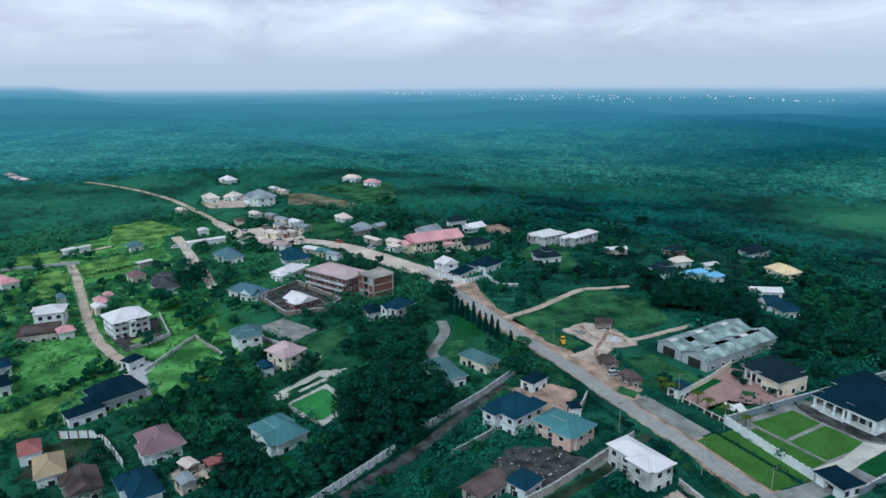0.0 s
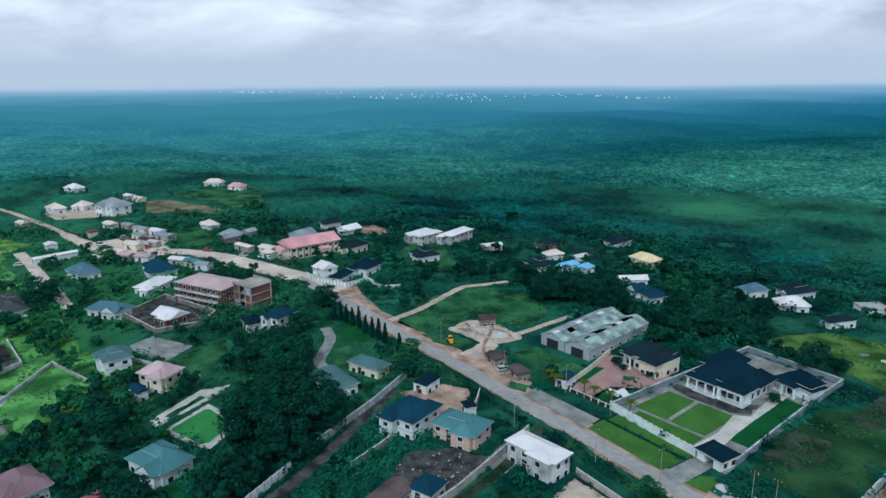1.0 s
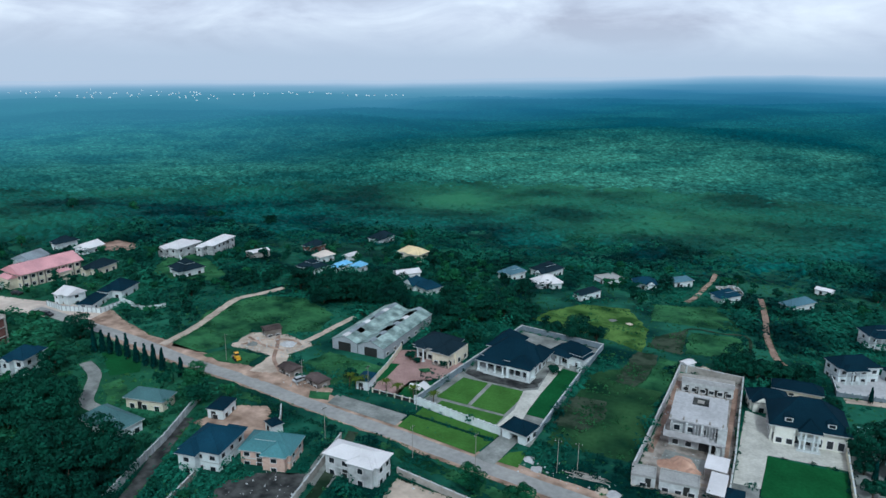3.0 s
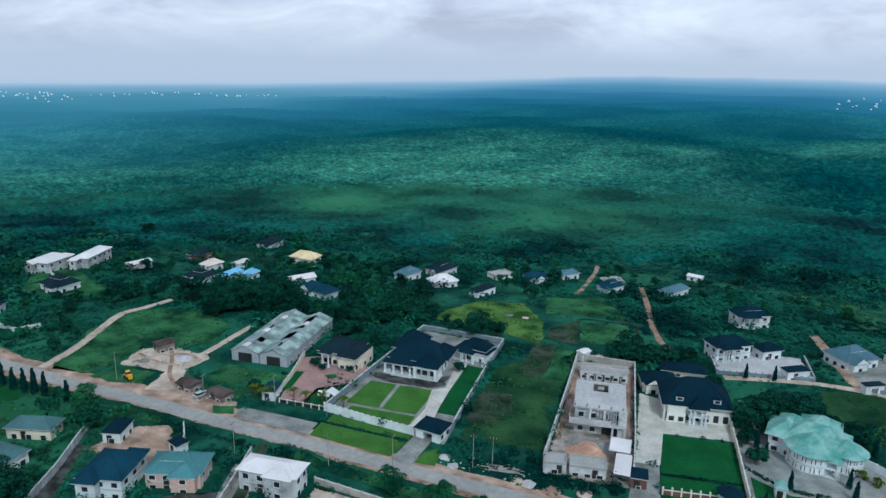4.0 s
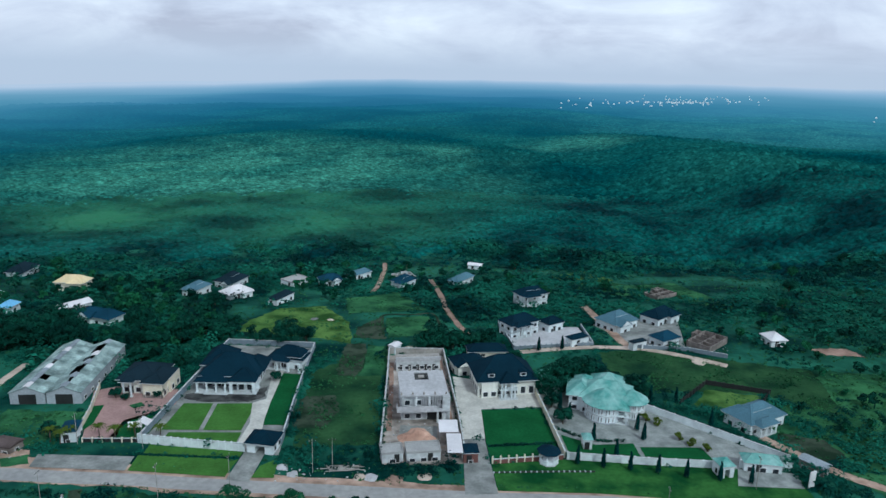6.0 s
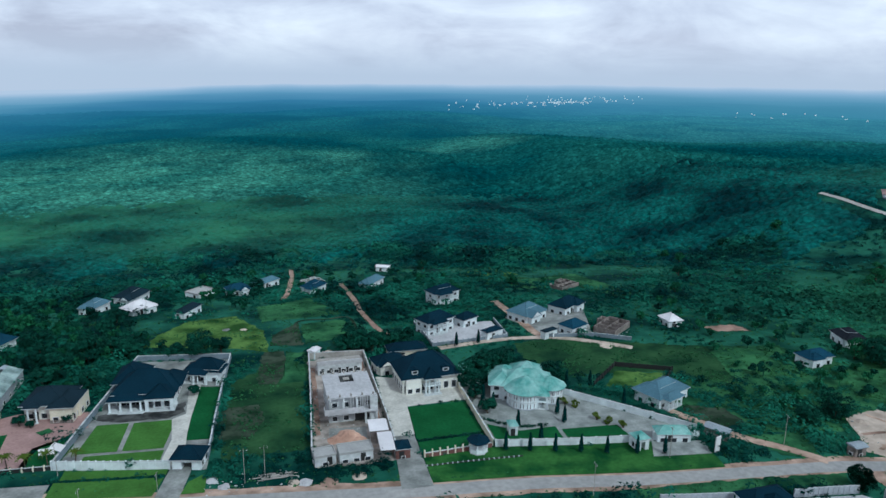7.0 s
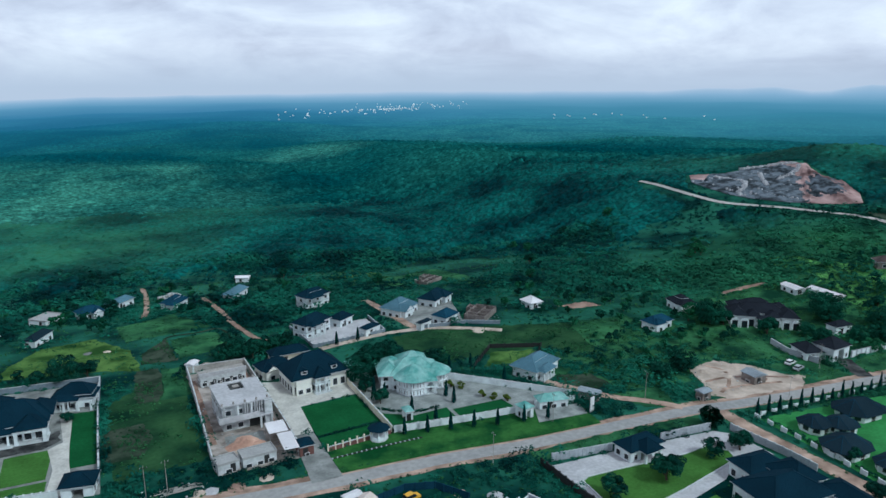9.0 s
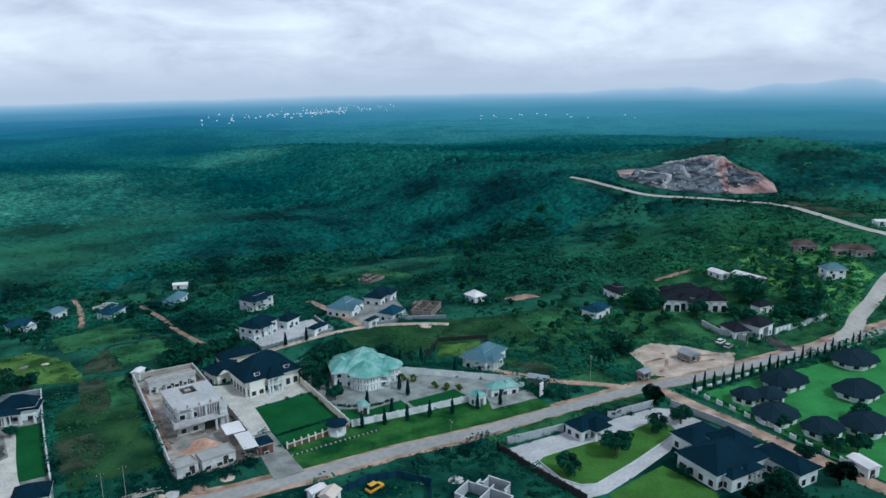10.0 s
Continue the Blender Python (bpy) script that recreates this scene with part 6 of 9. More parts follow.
def roofless(x, y, w, d, rot, label, seed, high=3.0, mat="concrete", cross=False):
    """A building left at wall height: outer walls, cross walls and pale wall tops."""
    rng = random.Random(seed)
    CLEARED.append(footprint(x, y, w, d, rot, 1))
    top = root("roofless_building", x, y, rot, label, "unfinished building")
    lines = [(-w / 2, -d / 2, w / 2, -d / 2), (-w / 2, d / 2, w / 2, d / 2), (-w / 2, -d / 2, -w / 2, d / 2), (w / 2, -d / 2, w / 2, d / 2)]
    for k in (1, 2, 3):
        lines.append((-w / 2 + w * k / 4, -d / 2, -w / 2 + w * k / 4, d / 2))
    lines += [(-w / 2, 0, w / 2, 0), (w * 0.1, d / 2, w * 0.1, d / 2 + 2.2), (w * 0.4, d / 2, w * 0.4, d / 2 + 2.2), (w * 0.1, d / 2 + 2.2, w * 0.4, d / 2 + 2.2)]
    if cross:
        # a cross-shaped plan with a bay on every side
        a, b, c, e = w / 2, d / 2, w * 0.2, d * 0.24
        ring = [(-a * 0.62, -b * 0.62), (-c, -b * 0.62), (-c, -b), (c, -b), (c, -b * 0.62), (a * 0.62, -b * 0.62), (a * 0.62, -e), (a, -e), (a, e), (a * 0.62, e), (a * 0.62, b * 0.62), (c, b * 0.62), (c, b), (-c, b), (-c, b * 0.62), (-a * 0.62, b * 0.62), (-a * 0.62, e), (-a, e), (-a, -e), (-a * 0.62, -e)]
        lines = [(*p, *q) for p, q in zip(ring, ring[1:] + ring[:1])] + [(-a * 0.62, 0, a * 0.62, 0), (-c, -b * 0.62, -c, b * 0.62), (c, -b * 0.62, c, b * 0.62)]
    for x0, y0, x1, y1 in lines:
        h = high * rng.uniform(0.8, 1.0)
        part("wall", box(bmesh.new(), min(x0, x1) - 0.12, min(y0, y1) - 0.12, -0.4, max(x0, x1) + 0.12, max(y0, y1) + 0.12, h), WALL[mat], top)
        mat == "tin" or part("wall_top", box(bmesh.new(), min(x0, x1) - 0.15, min(y0, y1) - 0.15, h, max(x0, x1) + 0.15, max(y0, y1) + 0.15, h + 0.15), COPING, top)


ROOF["weathered"] = material("roof_weathered", (0.15, 0.225, 0.215), 0.75, 0.25, 1.0, 2.0, 0.03, other=(0.33, 0.42, 0.40), spec=0.15, ribs=1.6, island=-0.28)


def compound_villa(x, y, rot, roof, label, wings, porch=None, arches=()):
    """A big single-storey villa of several hipped wings: (cx, cy, w, d, eave, pitch) each."""
    top = root("villa", x, y, rot, label, "house")
    for n, (cx, cy, w, d, eave, pitch) in enumerate(wings):
        c, s = math.cos(radians(rot)), math.sin(radians(rot))
        CLEARED.append(footprint(x + cx * c - cy * s, y + cx * s + cy * c, w, d, rot, 1.0))
        eave -= 0.015 * n
        block(top, cx, cy, w - 1.3, d - 1.3, -0.6, eave, WALL["white"], 1, 2.6, name="wing_wall", h=1.5)
        part("wing_roof", hip(bmesh.new(), cx, cy, w - 1.3, d - 1.3, eave, pitch, 0.65), ROOF[roof], top)
    if porch:
        px, py, pw, eave = porch
        for k in range(4):
            column(top, px - pw / 2 + pw * k / 3, py - 1.4, 0, eave)
        part("porch_floor", box(bmesh.new(), px - pw / 2 - 0.5, py - 1.9, -0.4, px + pw / 2 + 0.5, py, 0.3), COPING, top)
        part("porch_roof", hip(bmesh.new(), px, py - 0.2, pw + 0.6, 3.2, eave + 0.012, 0.5, 0.4), ROOF[roof], top)
        door(top, px, py, 0.3)
    for ax, ay, turn in arches:
        bm, n = bmesh.new(), 8
        ring = [(1.0 * math.cos(math.pi * k / n), 2.2 + 1.0 * math.sin(math.pi * k / n)) for k in range(n + 1)]
        outer = [(1.5, 0.0)] + [(1.5 * math.cos(math.pi * k / n), 2.3 + 1.4 * math.sin(math.pi * k / n)) for k in range(n + 1)] + [(-1.5, 0.0)]
        inner = [(1.0, 0.0)] + ring + [(-1.0, 0.0)]
        front = [[bm.verts.new((px, z, pz)) for px, pz in line] for z in (-0.35, 0.0) for line in (outer, inner)]
        for k in range(len(outer) - 1):
            bm.faces.new((front[0][k], front[0][k + 1], front[1][k + 1], front[1][k]))
            bm.faces.new((front[0][k], front[2][k], front[2][k + 1], front[0][k + 1]))
            bm.faces.new((front[1][k], front[1][k + 1], front[3][k + 1], front[3][k]))
        bmesh.ops.recalc_face_normals(bm, faces=bm.faces)
        arch = part("arch", bm, WALL["white"], top)
        arch.matrix_basis = pose(ax, ay, 0, 0, 0, turn)
        # flat dark panel filling the arch
        part("recess", box(bmesh.new(), -0.98, -0.06, 0.02, 0.98, -0.01, 2.6), GLASS, arch)


compound_villa(67.0, 65.6, -5, "navy", "sprawling white villa under one dark navy many-hipped roof",
               ((0, 0, 17.5, 12.5, 3.7, 0.5), (3.2, 10.2, 11.5, 7.5, 3.5, 0.45), (11.2, -8.0, 7.6, 13, 3.5, 0.45), (7.2, 3.5, 9, 10, 3.9, 0.55), (-3.5, -6.2, 6, 4.5, 3.4, 0.5)), (1.5, -6.2, 4.5, 3.3))
compound_villa(161, 149, -38, "charcoal", "large white mansion with charcoal many-hipped roof and white arches",
               ((0, 1.0, 18, 9, 3.9, 0.62), (-8.5, -2.0, 7, 11, 3.8, 0.62), (9, -2.5, 7, 10, 3.8, 0.62), (0, 7.0, 11, 8, 4.3, 0.62), (-3.4, -4.2, 5.4, 6.5, 3.7, 0.7), (3.6, -4.2, 5.4, 6.5, 3.7, 0.7), (-7.5, 6.5, 6, 6, 4.0, 0.62), (7.8, 6.0, 6, 6, 4.0, 0.62)), (0.2, -7.0, 5, 3.4),
               ((-10.2, -8.9, 0), (-6.9, -8.9, 0), (7.4, -8.9, 0), (10.6, -8.9, 0), (-4.2, -6.9, 0), (4.4, -6.9, 0)))
veranda_villa()
portico_villa()
teal_villa()
cream_bungalow()
warehouse()
unfinished_mansion()
brick_block()
church()
for args in ((103.0, 83.9, 7.4, 6.8), (108.6, 80.6, 7.6, 6.8), (121.0, 84.0, 12.8, 9.4, -4), (153.5, 81.0, 13.6, 10.2, -4), (131.5, 68.6, 12.2, 9.6),
             (99.4, 72.9, 10.8, 9.0), (102.0, 61.9, 9.6, 7.8), (113.2, 57.0, 11.8, 9.0), (141, 56, 11, 9), (163, 66, 12, 10)):
    hut(*args)
gazebo()
roofless(13.4, 84.6, 13.5, 11, 24, "roofless grey concrete house with pale wall tops", 3, 2.6, "gray", True)
roofless(71, 201.5, 13, 8, 40, "roofless brown block walls of an unfinished house", 5, 2.4, "tin")
roofless(78, 262, 12, 7, 30, "roofless unfinished block house in a clearing", 6, 1.8, "tin")
roofless(-30, 299, 9, 7, 20, "low roofless block walls among grass", 8, 1.6)

# ---- houses and outbuildings ----
house("plain", -328.4, -6.9, 14.5, 7.4, 26, 2.8, "pink", "white", 1, "single-storey white house with pink hipped roof", "house")
house("plain", -268.9, 6.2, 9.2, 11.2, -14, 6.0, "white", "white", 2, "two-storey white house with white hipped roof", "house", pitch=0.4)
house("flat", -258.5, 2.4, 10.0, 12.2, -10, 2.6, "rust", "concrete", 1, "single-storey bare concrete building with rough brown flat roof", "building")
house("shed", -252.6, 9.7, 5.4, 5.4, 6, 2.6, "pink", "white", 1, "small single-storey white outbuilding with pink hipped roof", "outbuilding")
apartment_house()
house("plain", -305.6, 40.4, 7.5, 6.5, 12, 2.8, "brown", "cream", 1, "small single-storey cream house with mauve-brown hipped roof", "house")
house("plain", -231.5, -10.0, 7.5, 7.0, 8, 3.2, "slate", "white", 1, "small single-storey white house with slate-blue hipped roof", "house")
house("plain", -217.5, -10.5, 8.0, 7.0, 8, 3.2, "navy", "white", 1, "small single-storey white house with navy hipped roof", "house")
house("shed", -291.9, 11.5, 5.9, 3.0, 7, 2.6, "bluegray", "white", 1, "small single-storey white outbuilding with blue-grey hipped roof", "outbuilding")
house("shed", -277.9, 23.5, 7.5, 4.8, 1, 2.6, "pink", "white", 1, "small single-storey white outbuilding with pink hipped roof", "outbuilding")
house("shed", -284.3, 27.0, 5.0, 3.3, 4, 2.6, "pink", "white", 1, "small single-storey white outbuilding with pink hipped roof", "outbuilding")
house("plain", -294.6, 48.8, 9.3, 9.5, 4, 2.8, "smoke", "white", 1, "single-storey white house with dark weathered hipped roof", "house")
house("plain", -284.5, 47.3, 13.1, 8.6, 3, 2.8, "smoke", "white", 1, "single-storey white house with dark weathered hipped roof", "house")
house("plain", -314.5, 81.0, 14.5, 10.8, 0, 2.8, "bluegray", "white", 1, "single-storey white house with blue-grey hipped roof", "house")
house("shed", -348.0, 79.6, 4.0, 18.6, 1, 2.6, "white", "white", 1, "single-storey white outbuilding with white gabled roof", "outbuilding", pitch=-0.45)
house("shed", -370.3, 83.8, 5.9, 5.8, 0, 2.6, "white", "white", 1, "small single-storey white outbuilding with white hipped roof", "outbuilding")
house("plain", -358.2, 48.3, 6.9, 7.0, 13, 2.6, "bluegray", "white", 1, "small single-storey white house with blue-grey hipped roof", "house")
house("shed", -367.2, 20.6, 4.0, 6.2, 19, 2.6, "white", "white", 1, "small single-storey white outbuilding with white gabled roof", "outbuilding", pitch=-0.45)
house("shed", -368.3, 27.2, 2.7, 6.1, 23, 2.6, "white", "white", 1, "small single-storey white outbuilding with white gabled roof", "outbuilding", pitch=-0.45)
house("shed", -325.0, 46.9, 3.2, 6.7, 17, 2.5, "white", "concrete", 1, "small single-storey bare concrete outbuilding with white gabled roof", "outbuilding", pitch=-0.45)
house("plain", -296.6, 105.1, 17.1, 12.2, -3, 2.8, "slate", "white", 1, "large single-storey white house with slate-blue hipped roof", "house")
house("plain", -276.3, 94.9, 9.3, 17.5, 32, 2.8, "white", "white", 1, "single-storey white house with white hipped roof", "house", pitch=0.4)
house("plain", -259.5, 72.7, 15, 9, 31, 2.8, "bluegray", "white", 1, "single-storey white house with blue-grey hipped roof", "house")
house("plain", -239.4, 85.9, 10.8, 9.9, 13, 2.6, "white", "brick", 1, "single-storey brick house with white gabled roof", "house", pitch=-0.45)
house("plain", -206.5, 109.4, 7.7, 10.7, 14, 5.0, "slate", "white", 2, "two-storey white house with slate-blue hipped roof", "house")
house("plain", -212.2, 103.1, 7.5, 5.9, -9, 2.8, "navy", "white", 1, "small single-storey white house with navy hipped roof", "house")
house("plain", -212.0, 57.9, 9.4, 9.8, -10, 4.4, "graygreen", "white", 2, "two-storey white house with grey-green hipped roof", "house")
house("plain", -192.1, 63.4, 10.5, 9, 26, 4.2, "pinkgray", "cream", 2, "two-storey cream house with faded pink hipped roof", "house")
house("shed", -188.8, 56.3, 5.7, 3.6, 2, 2.6, "slate", "white", 1, "small single-storey white outbuilding with slate-blue gabled roof", "outbuilding", pitch=-0.45)
house("plain", -195.0, 15.8, 11, 15.5, 14, 3.1, "navy", "gray", 1, "single-storey grey house with navy hipped roof", "house")
house("plain", -187.8, 8.4, 5, 9.5, 14, 2.6, "navy", "white", 1, "small single-storey white house with navy hipped roof", "house")
house("shed", -215.0, 24.4, 4.4, 5.9, 29, 2.6, "navy", "white", 1, "small single-storey white outbuilding with navy hipped roof", "outbuilding")
house("plain", -161.5, 20.9, 12, 9.5, 6, 3.1, "brown", "white", 1, "single-storey white house with mauve-brown hipped roof", "house")
house("plain", -163.9, -1.1, 10, 6.5, -1, 2.6, "tan", "white", 1, "single-storey white house with tan hipped roof", "house")
house("plain", -174.6, -4.4, 7, 5, 0, 2.6, "red", "white", 1, "small single-storey white house with red hipped roof", "house")
house("plain", -153.2, 4.0, 10, 8, 1, 2.6, "rust", "concrete", 1, "single-storey bare concrete house with rusty gabled roof", "house", pitch=-0.45)
house("plain", -145.2, 14.2, 12, 8, 4, 2.6, "slate", "white", 1, "single-storey white house with slate-blue hipped roof", "house")
house("plain", -150.5, 46.0, 13, 10.5, 14, 3.3, "tealgray", "white", 1, "single-storey white house with pale grey-teal hipped roof", "house")
house("plain", -157.4, 97.7, 14.4, 8.6, -5, 2.8, "graygreen", "white", 1, "single-storey white house with grey-green hipped roof", "house")
house("plain", -158.5, 110.9, 11.9, 6.2, 12, 2.8, "graygreen", "cream", 1, "single-storey cream house with grey-green hipped roof", "house")
house("plain", -126.5, 98.7, 10.5, 13.6, 10, 4.4, "slate", "white", 2, "two-storey white house with slate-blue hipped roof", "house")
house("plain", -114.3, 104.6, 12.8, 10.2, 15, 3.6, "tealgray", "peach", 2, "two-storey peach house with grey-teal hipped roof", "house", pitch=0.62)
house("plain", -93.6, 108.0, 14.2, 7.8, 1, 4.8, "white", "plaster", 2, "two-storey stained plaster house with white hipped roof", "house", pitch=0.4)
house("plain", -105.7, 75.6, 6.1, 9.6, 12, 2.6, "rust", "concrete", 1, "single-storey bare concrete house with rusty gabled roof", "house", pitch=-0.45)
house("plain", -102.4, 83.3, 6.2, 6.7, 13, 2.6, "slate", "white", 1, "small single-storey white house with slate-blue hipped roof", "house")
house("plain", -138.9, 115.8, 4.9, 6.9, 12, 2.6, "navy", "white", 1, "small single-storey white house with navy hipped roof", "house")
house("shed", -121.1, 114.3, 4.1, 3.4, -24, 2.6, "navy", "white", 1, "small single-storey white outbuilding with navy hipped roof", "outbuilding")
house("plain", -245.6, 154.6, 8, 9, -7, 4.2, "white", "white", 2, "two-storey white house with white gabled roof", "house", pitch=-0.45)
house("plain", -234.6, 155.2, 6.2, 11.2, 23, 2.6, "navy", "white", 1, "single-storey white house with navy hipped roof", "house")
house("plain", -237.0, 168.6, 9.5, 13.2, 15, 3.1, "navy", "white", 1, "single-storey white house with navy hipped roof", "house")
house("plain", -266.7, 184.3, 7.5, 14.1, 6, 3.1, "dark", "cream", 1, "single-storey cream house with black hipped roof", "house")
house("plain", -258.4, 219.9, 10.6, 16.8, 0, 5.0, "white", "plaster", 2, "large two-storey stained plaster house with white hipped roof", "house", pitch=0.4)
house("plain", -249.2, 233.5, 7.6, 22.9, 10, 5.2, "white", "plaster", 2, "large two-storey stained plaster house with white hipped roof", "house", pitch=0.4)
house("plain", -234.5, 199.7, 11.8, 12.1, -13, 2.8, "dark", "white", 1, "single-storey white house with black hipped roof", "house")
house("shed", -226.7, 236.0, 5.9, 10.4, -25, 2.6, "white", "concrete", 1, "single-storey bare concrete outbuilding with white gabled roof", "outbuilding", pitch=-0.45)
house("plain", -190.9, 226.9, 10.1, 11.2, -12, 2.8, "dark", "white", 1, "single-storey white house with black hipped roof", "house")
house("plain", -197.4, 245.7, 6.1, 8.8, -19, 3.1, "creamroof", "white", 1, "single-storey white house with cream hipped roof", "house")
house("plain", -213.7, 261.3, 7.1, 10.5, -15, 3.1, "dark", "brick", 1, "single-storey brick house with black hipped roof", "house")
house("plain", -181.9, 235.5, 4.5, 11.4, -9, 2.6, "skyblue", "white", 1, "single-storey white house with sky-blue hipped roof", "house")
house("plain", -175.0, 239.4, 5.3, 7.3, -9, 2.6, "skyblue", "white", 1, "small single-storey white house with sky-blue hipped roof", "house")
house("shed", -188.3, 253.7, 4.4, 7.5, -10, 2.6, "white", "white", 1, "small single-storey white outbuilding with white hipped roof", "outbuilding")
house("plain", -165.8, 271.1, 13, 9, -5, 4.5, "yellow", "cream", 2, "two-storey cream house with yellow hipped roof", "house")
house("plain", -152.6, 240.3, 5.9, 11.9, -39, 2.6, "white", "white", 1, "single-storey white house with white gabled roof", "house", pitch=-0.45)
house("plain", -138.9, 227.5, 15.7, 8.9, -25, 2.6, "slate", "white", 1, "single-storey white house with slate-blue hipped roof", "house")
house("plain", -203.0, 305.2, 9.0, 15.8, -4, 2.8, "dark", "white", 1, "single-storey white house with black hipped roof", "house")
house("plain", -302.6, 179.2, 10.3, 13.0, 10, 3.1, "gray", "white", 1, "single-storey white house with grey gabled roof", "house", pitch=-0.45)
house("plain", -313.3, 203.3, 7.7, 11.3, -2, 3.1, "dark", "white", 1, "single-storey white house with black hipped roof", "house")
house("plain", -297.6, 204.0, 8.6, 12.3, 6, 2.6, "white", "white", 1, "single-storey white house with white gabled roof", "house", pitch=-0.45)
house("plain", -356.5, 157.0, 9.7, 8.3, -5, 2.6, "creamroof", "white", 1, "single-storey white house with cream hipped roof", "house")
house("plain", -325.4, 152.2, 10.0, 13.1, 13, 3.1, "gray", "concrete", 1, "single-storey bare concrete house with grey hipped roof", "house")
house("shed", -326.9, 164.0, 5.7, 6.7, 14, 2.6, "gray", "concrete", 1, "small single-storey bare concrete outbuilding with grey gabled roof", "outbuilding", pitch=-0.45)
house("plain", -431.5, 133.6, 17.1, 14.7, 9, 6.0, "gray", "white", 2, "large two-storey white house with grey hipped roof", "house")
house("plain", -461.4, 111.1, 12.7, 8.9, 2, 3.1, "creamroof", "white", 1, "single-storey white house with cream hipped roof", "house")
house("plain", -457.3, 124.2, 8.5, 10.7, 37, 3.1, "creamroof", "white", 1, "single-storey white house with cream hipped roof", "house")
house("plain", -528.5, 141.1, 12.6, 9.7, 13, 3.1, "white", "white", 1, "single-storey white house with white hipped roof", "house")
house("plain", -483.8, 221.3, 14, 9, 44, 3.1, "creamroof", "white", 1, "single-storey white house with cream hipped roof", "house")
house("plain", -458.1, 225.3, 12, 8, 31, 3.1, "pink", "white", 1, "single-storey white house with pink hipped roof", "house")
lodge = house("porch", -67.6, 186.4, 11.8, 8.7, -16, 3.3, "navy", "white", 1, "single-storey white house with a columned porch with navy hipped roof", "house")
part("upper_roof", hip(bmesh.new(), 0.6, 1.2, 8.4, 5.6, 3.75, 0.80, 0.4), ROOF["navy"], lodge)
for px in (-5.2, -1.8, 1.8, 5.2):
    pillar(lodge, px, -3.9, 0, 2.88, 0.26)
house("gate", -66.8, 139.0, 7.6, 6.6, -12, 2.6, "navy", "white", 1, "single-storey white gatehouse with navy hipped roof", "gatehouse")
house("shed", -35.0, 196.6, 3.1, 3.9, -35, 2.6, "white", "white", 1, "small single-storey white outbuilding with white gabled roof", "outbuilding", pitch=-0.45)
house("flat", -36.4, 133.6, 5, 4, 8, 2.6, "concrete", "plaster", 1, "small single-storey stained plaster building with concrete flat roof", "building")
house("flat", -29.0, 134.2, 8, 4.5, 4, 2.6, "concrete", "plaster", 1, "small single-storey stained plaster building with concrete flat roof", "building")
house("shed", -17.9, 132.7, 4, 4.5, 1, 2.6, "navy", "brick", 1, "small single-storey brick outbuilding with navy hipped roof", "outbuilding")
house("plain", -13.0, 182.5, 10.5, 8.2, 12, 3.1, "navy", "ivory", 1, "single-storey ivory annex with navy roof and a white gabled front", "house", front_gable=True)
house("plain", -6.0, 192.2, 13, 6, 1, 2.8, "navy", "cream", 1, "single-storey cream house with navy hipped roof", "house")
house("plain", 9.5, 169.8, 5.2, 10.5, 0, 3.1, "teal", "white", 1, "single-storey white house with teal hipped roof", "house")
house("shed", 11.6, 137.3, 2.6, 3.6, -4, 2.6, "teal", "white", 1, "small single-storey white outbuilding with teal hipped roof", "outbuilding")
house("gate", 40.2, 124.3, 3.9, 4.2, 6, 3.0, "teal", "white", 1, "small single-storey white gatehouse with teal hipped roof", "gatehouse")
house("plain", 50.4, 126.4, 9, 4.6, -12, 2.2, "teal", "white", 1, "single-storey white house with teal hipped roof", "house")
house("porch", 60.3, 146.9, 14.5, 11.5, 25, 4.0, "bluegray", "white", 1, "single-storey white house with a columned porch with blue-grey hipped roof", "house")
house("shed", 63.0, 125.4, 3.6, 6.4, 33, 2.1, "gray", "tin", 1, "small low shed of rusty sheet with grey roof", "outbuilding", pitch=-0.25)
house("porch", 20.2, 249.4, 13, 10, 23, 5.0, "navy", "white", 2, "two-storey white house with a columned porch with navy hipped roof", "house")
house("porch", 9.0, 213.2, 13, 10, 29, 4.4, "navy", "white", 2, "two-storey white house with a columned porch with navy hipped roof", "house")
house("plain", 20.7, 217.5, 8, 6, 31, 3.1, "navy", "white", 1, "small single-storey white house with navy hipped roof", "house")
house("shed", 26.3, 202.8, 7.9, 3.9, 26, 2.6, "navy", "white", 1, "small single-storey white outbuilding with navy hipped roof", "outbuilding")
house("plain", 46.0, 219.9, 13, 12, 32, 3.1, "bluegray", "white", 1, "single-storey white house with blue-grey hipped roof", "house", pitch=0.62)
house("plain", 64.1, 226.2, 14, 10, 37, 3.1, "navy", "white", 1, "single-storey white house with navy hipped roof", "house")
house("plain", 56.4, 202.6, 9, 7, 28, 2.6, "slate", "white", 1, "single-storey white house with slate-blue hipped roof", "house")
house("gate", 45.7, 198.6, 6.5, 2.8, 25, 2.6, "dark", "white", 1, "small single-storey white gatehouse with black hipped roof", "gatehouse")
house("plain", -4.5, 286.7, 6.2, 14.2, -38, 2.8, "bluegray", "white", 1, "single-storey white house with blue-grey hipped roof", "house")
house("shed", 7.2, 329.4, 7, 5, -22, 2.6, "white", "white", 1, "small single-storey white outbuilding with white hipped roof", "outbuilding", pitch=0.62)
house("plain", -31.0, 281.7, 7.9, 11.9, -39, 2.8, "slate", "white", 1, "single-storey white house with slate-blue hipped roof", "house")
house("plain", -50.8, 299.0, 13.1, 5.3, 45, 2.8, "bluegray", "white", 1, "single-storey white house with blue-grey hipped roof", "house")
house("plain", -62.3, 283.0, 10, 8, 19, 3.1, "slate", "white", 1, "single-storey white house with slate-blue hipped roof", "house")
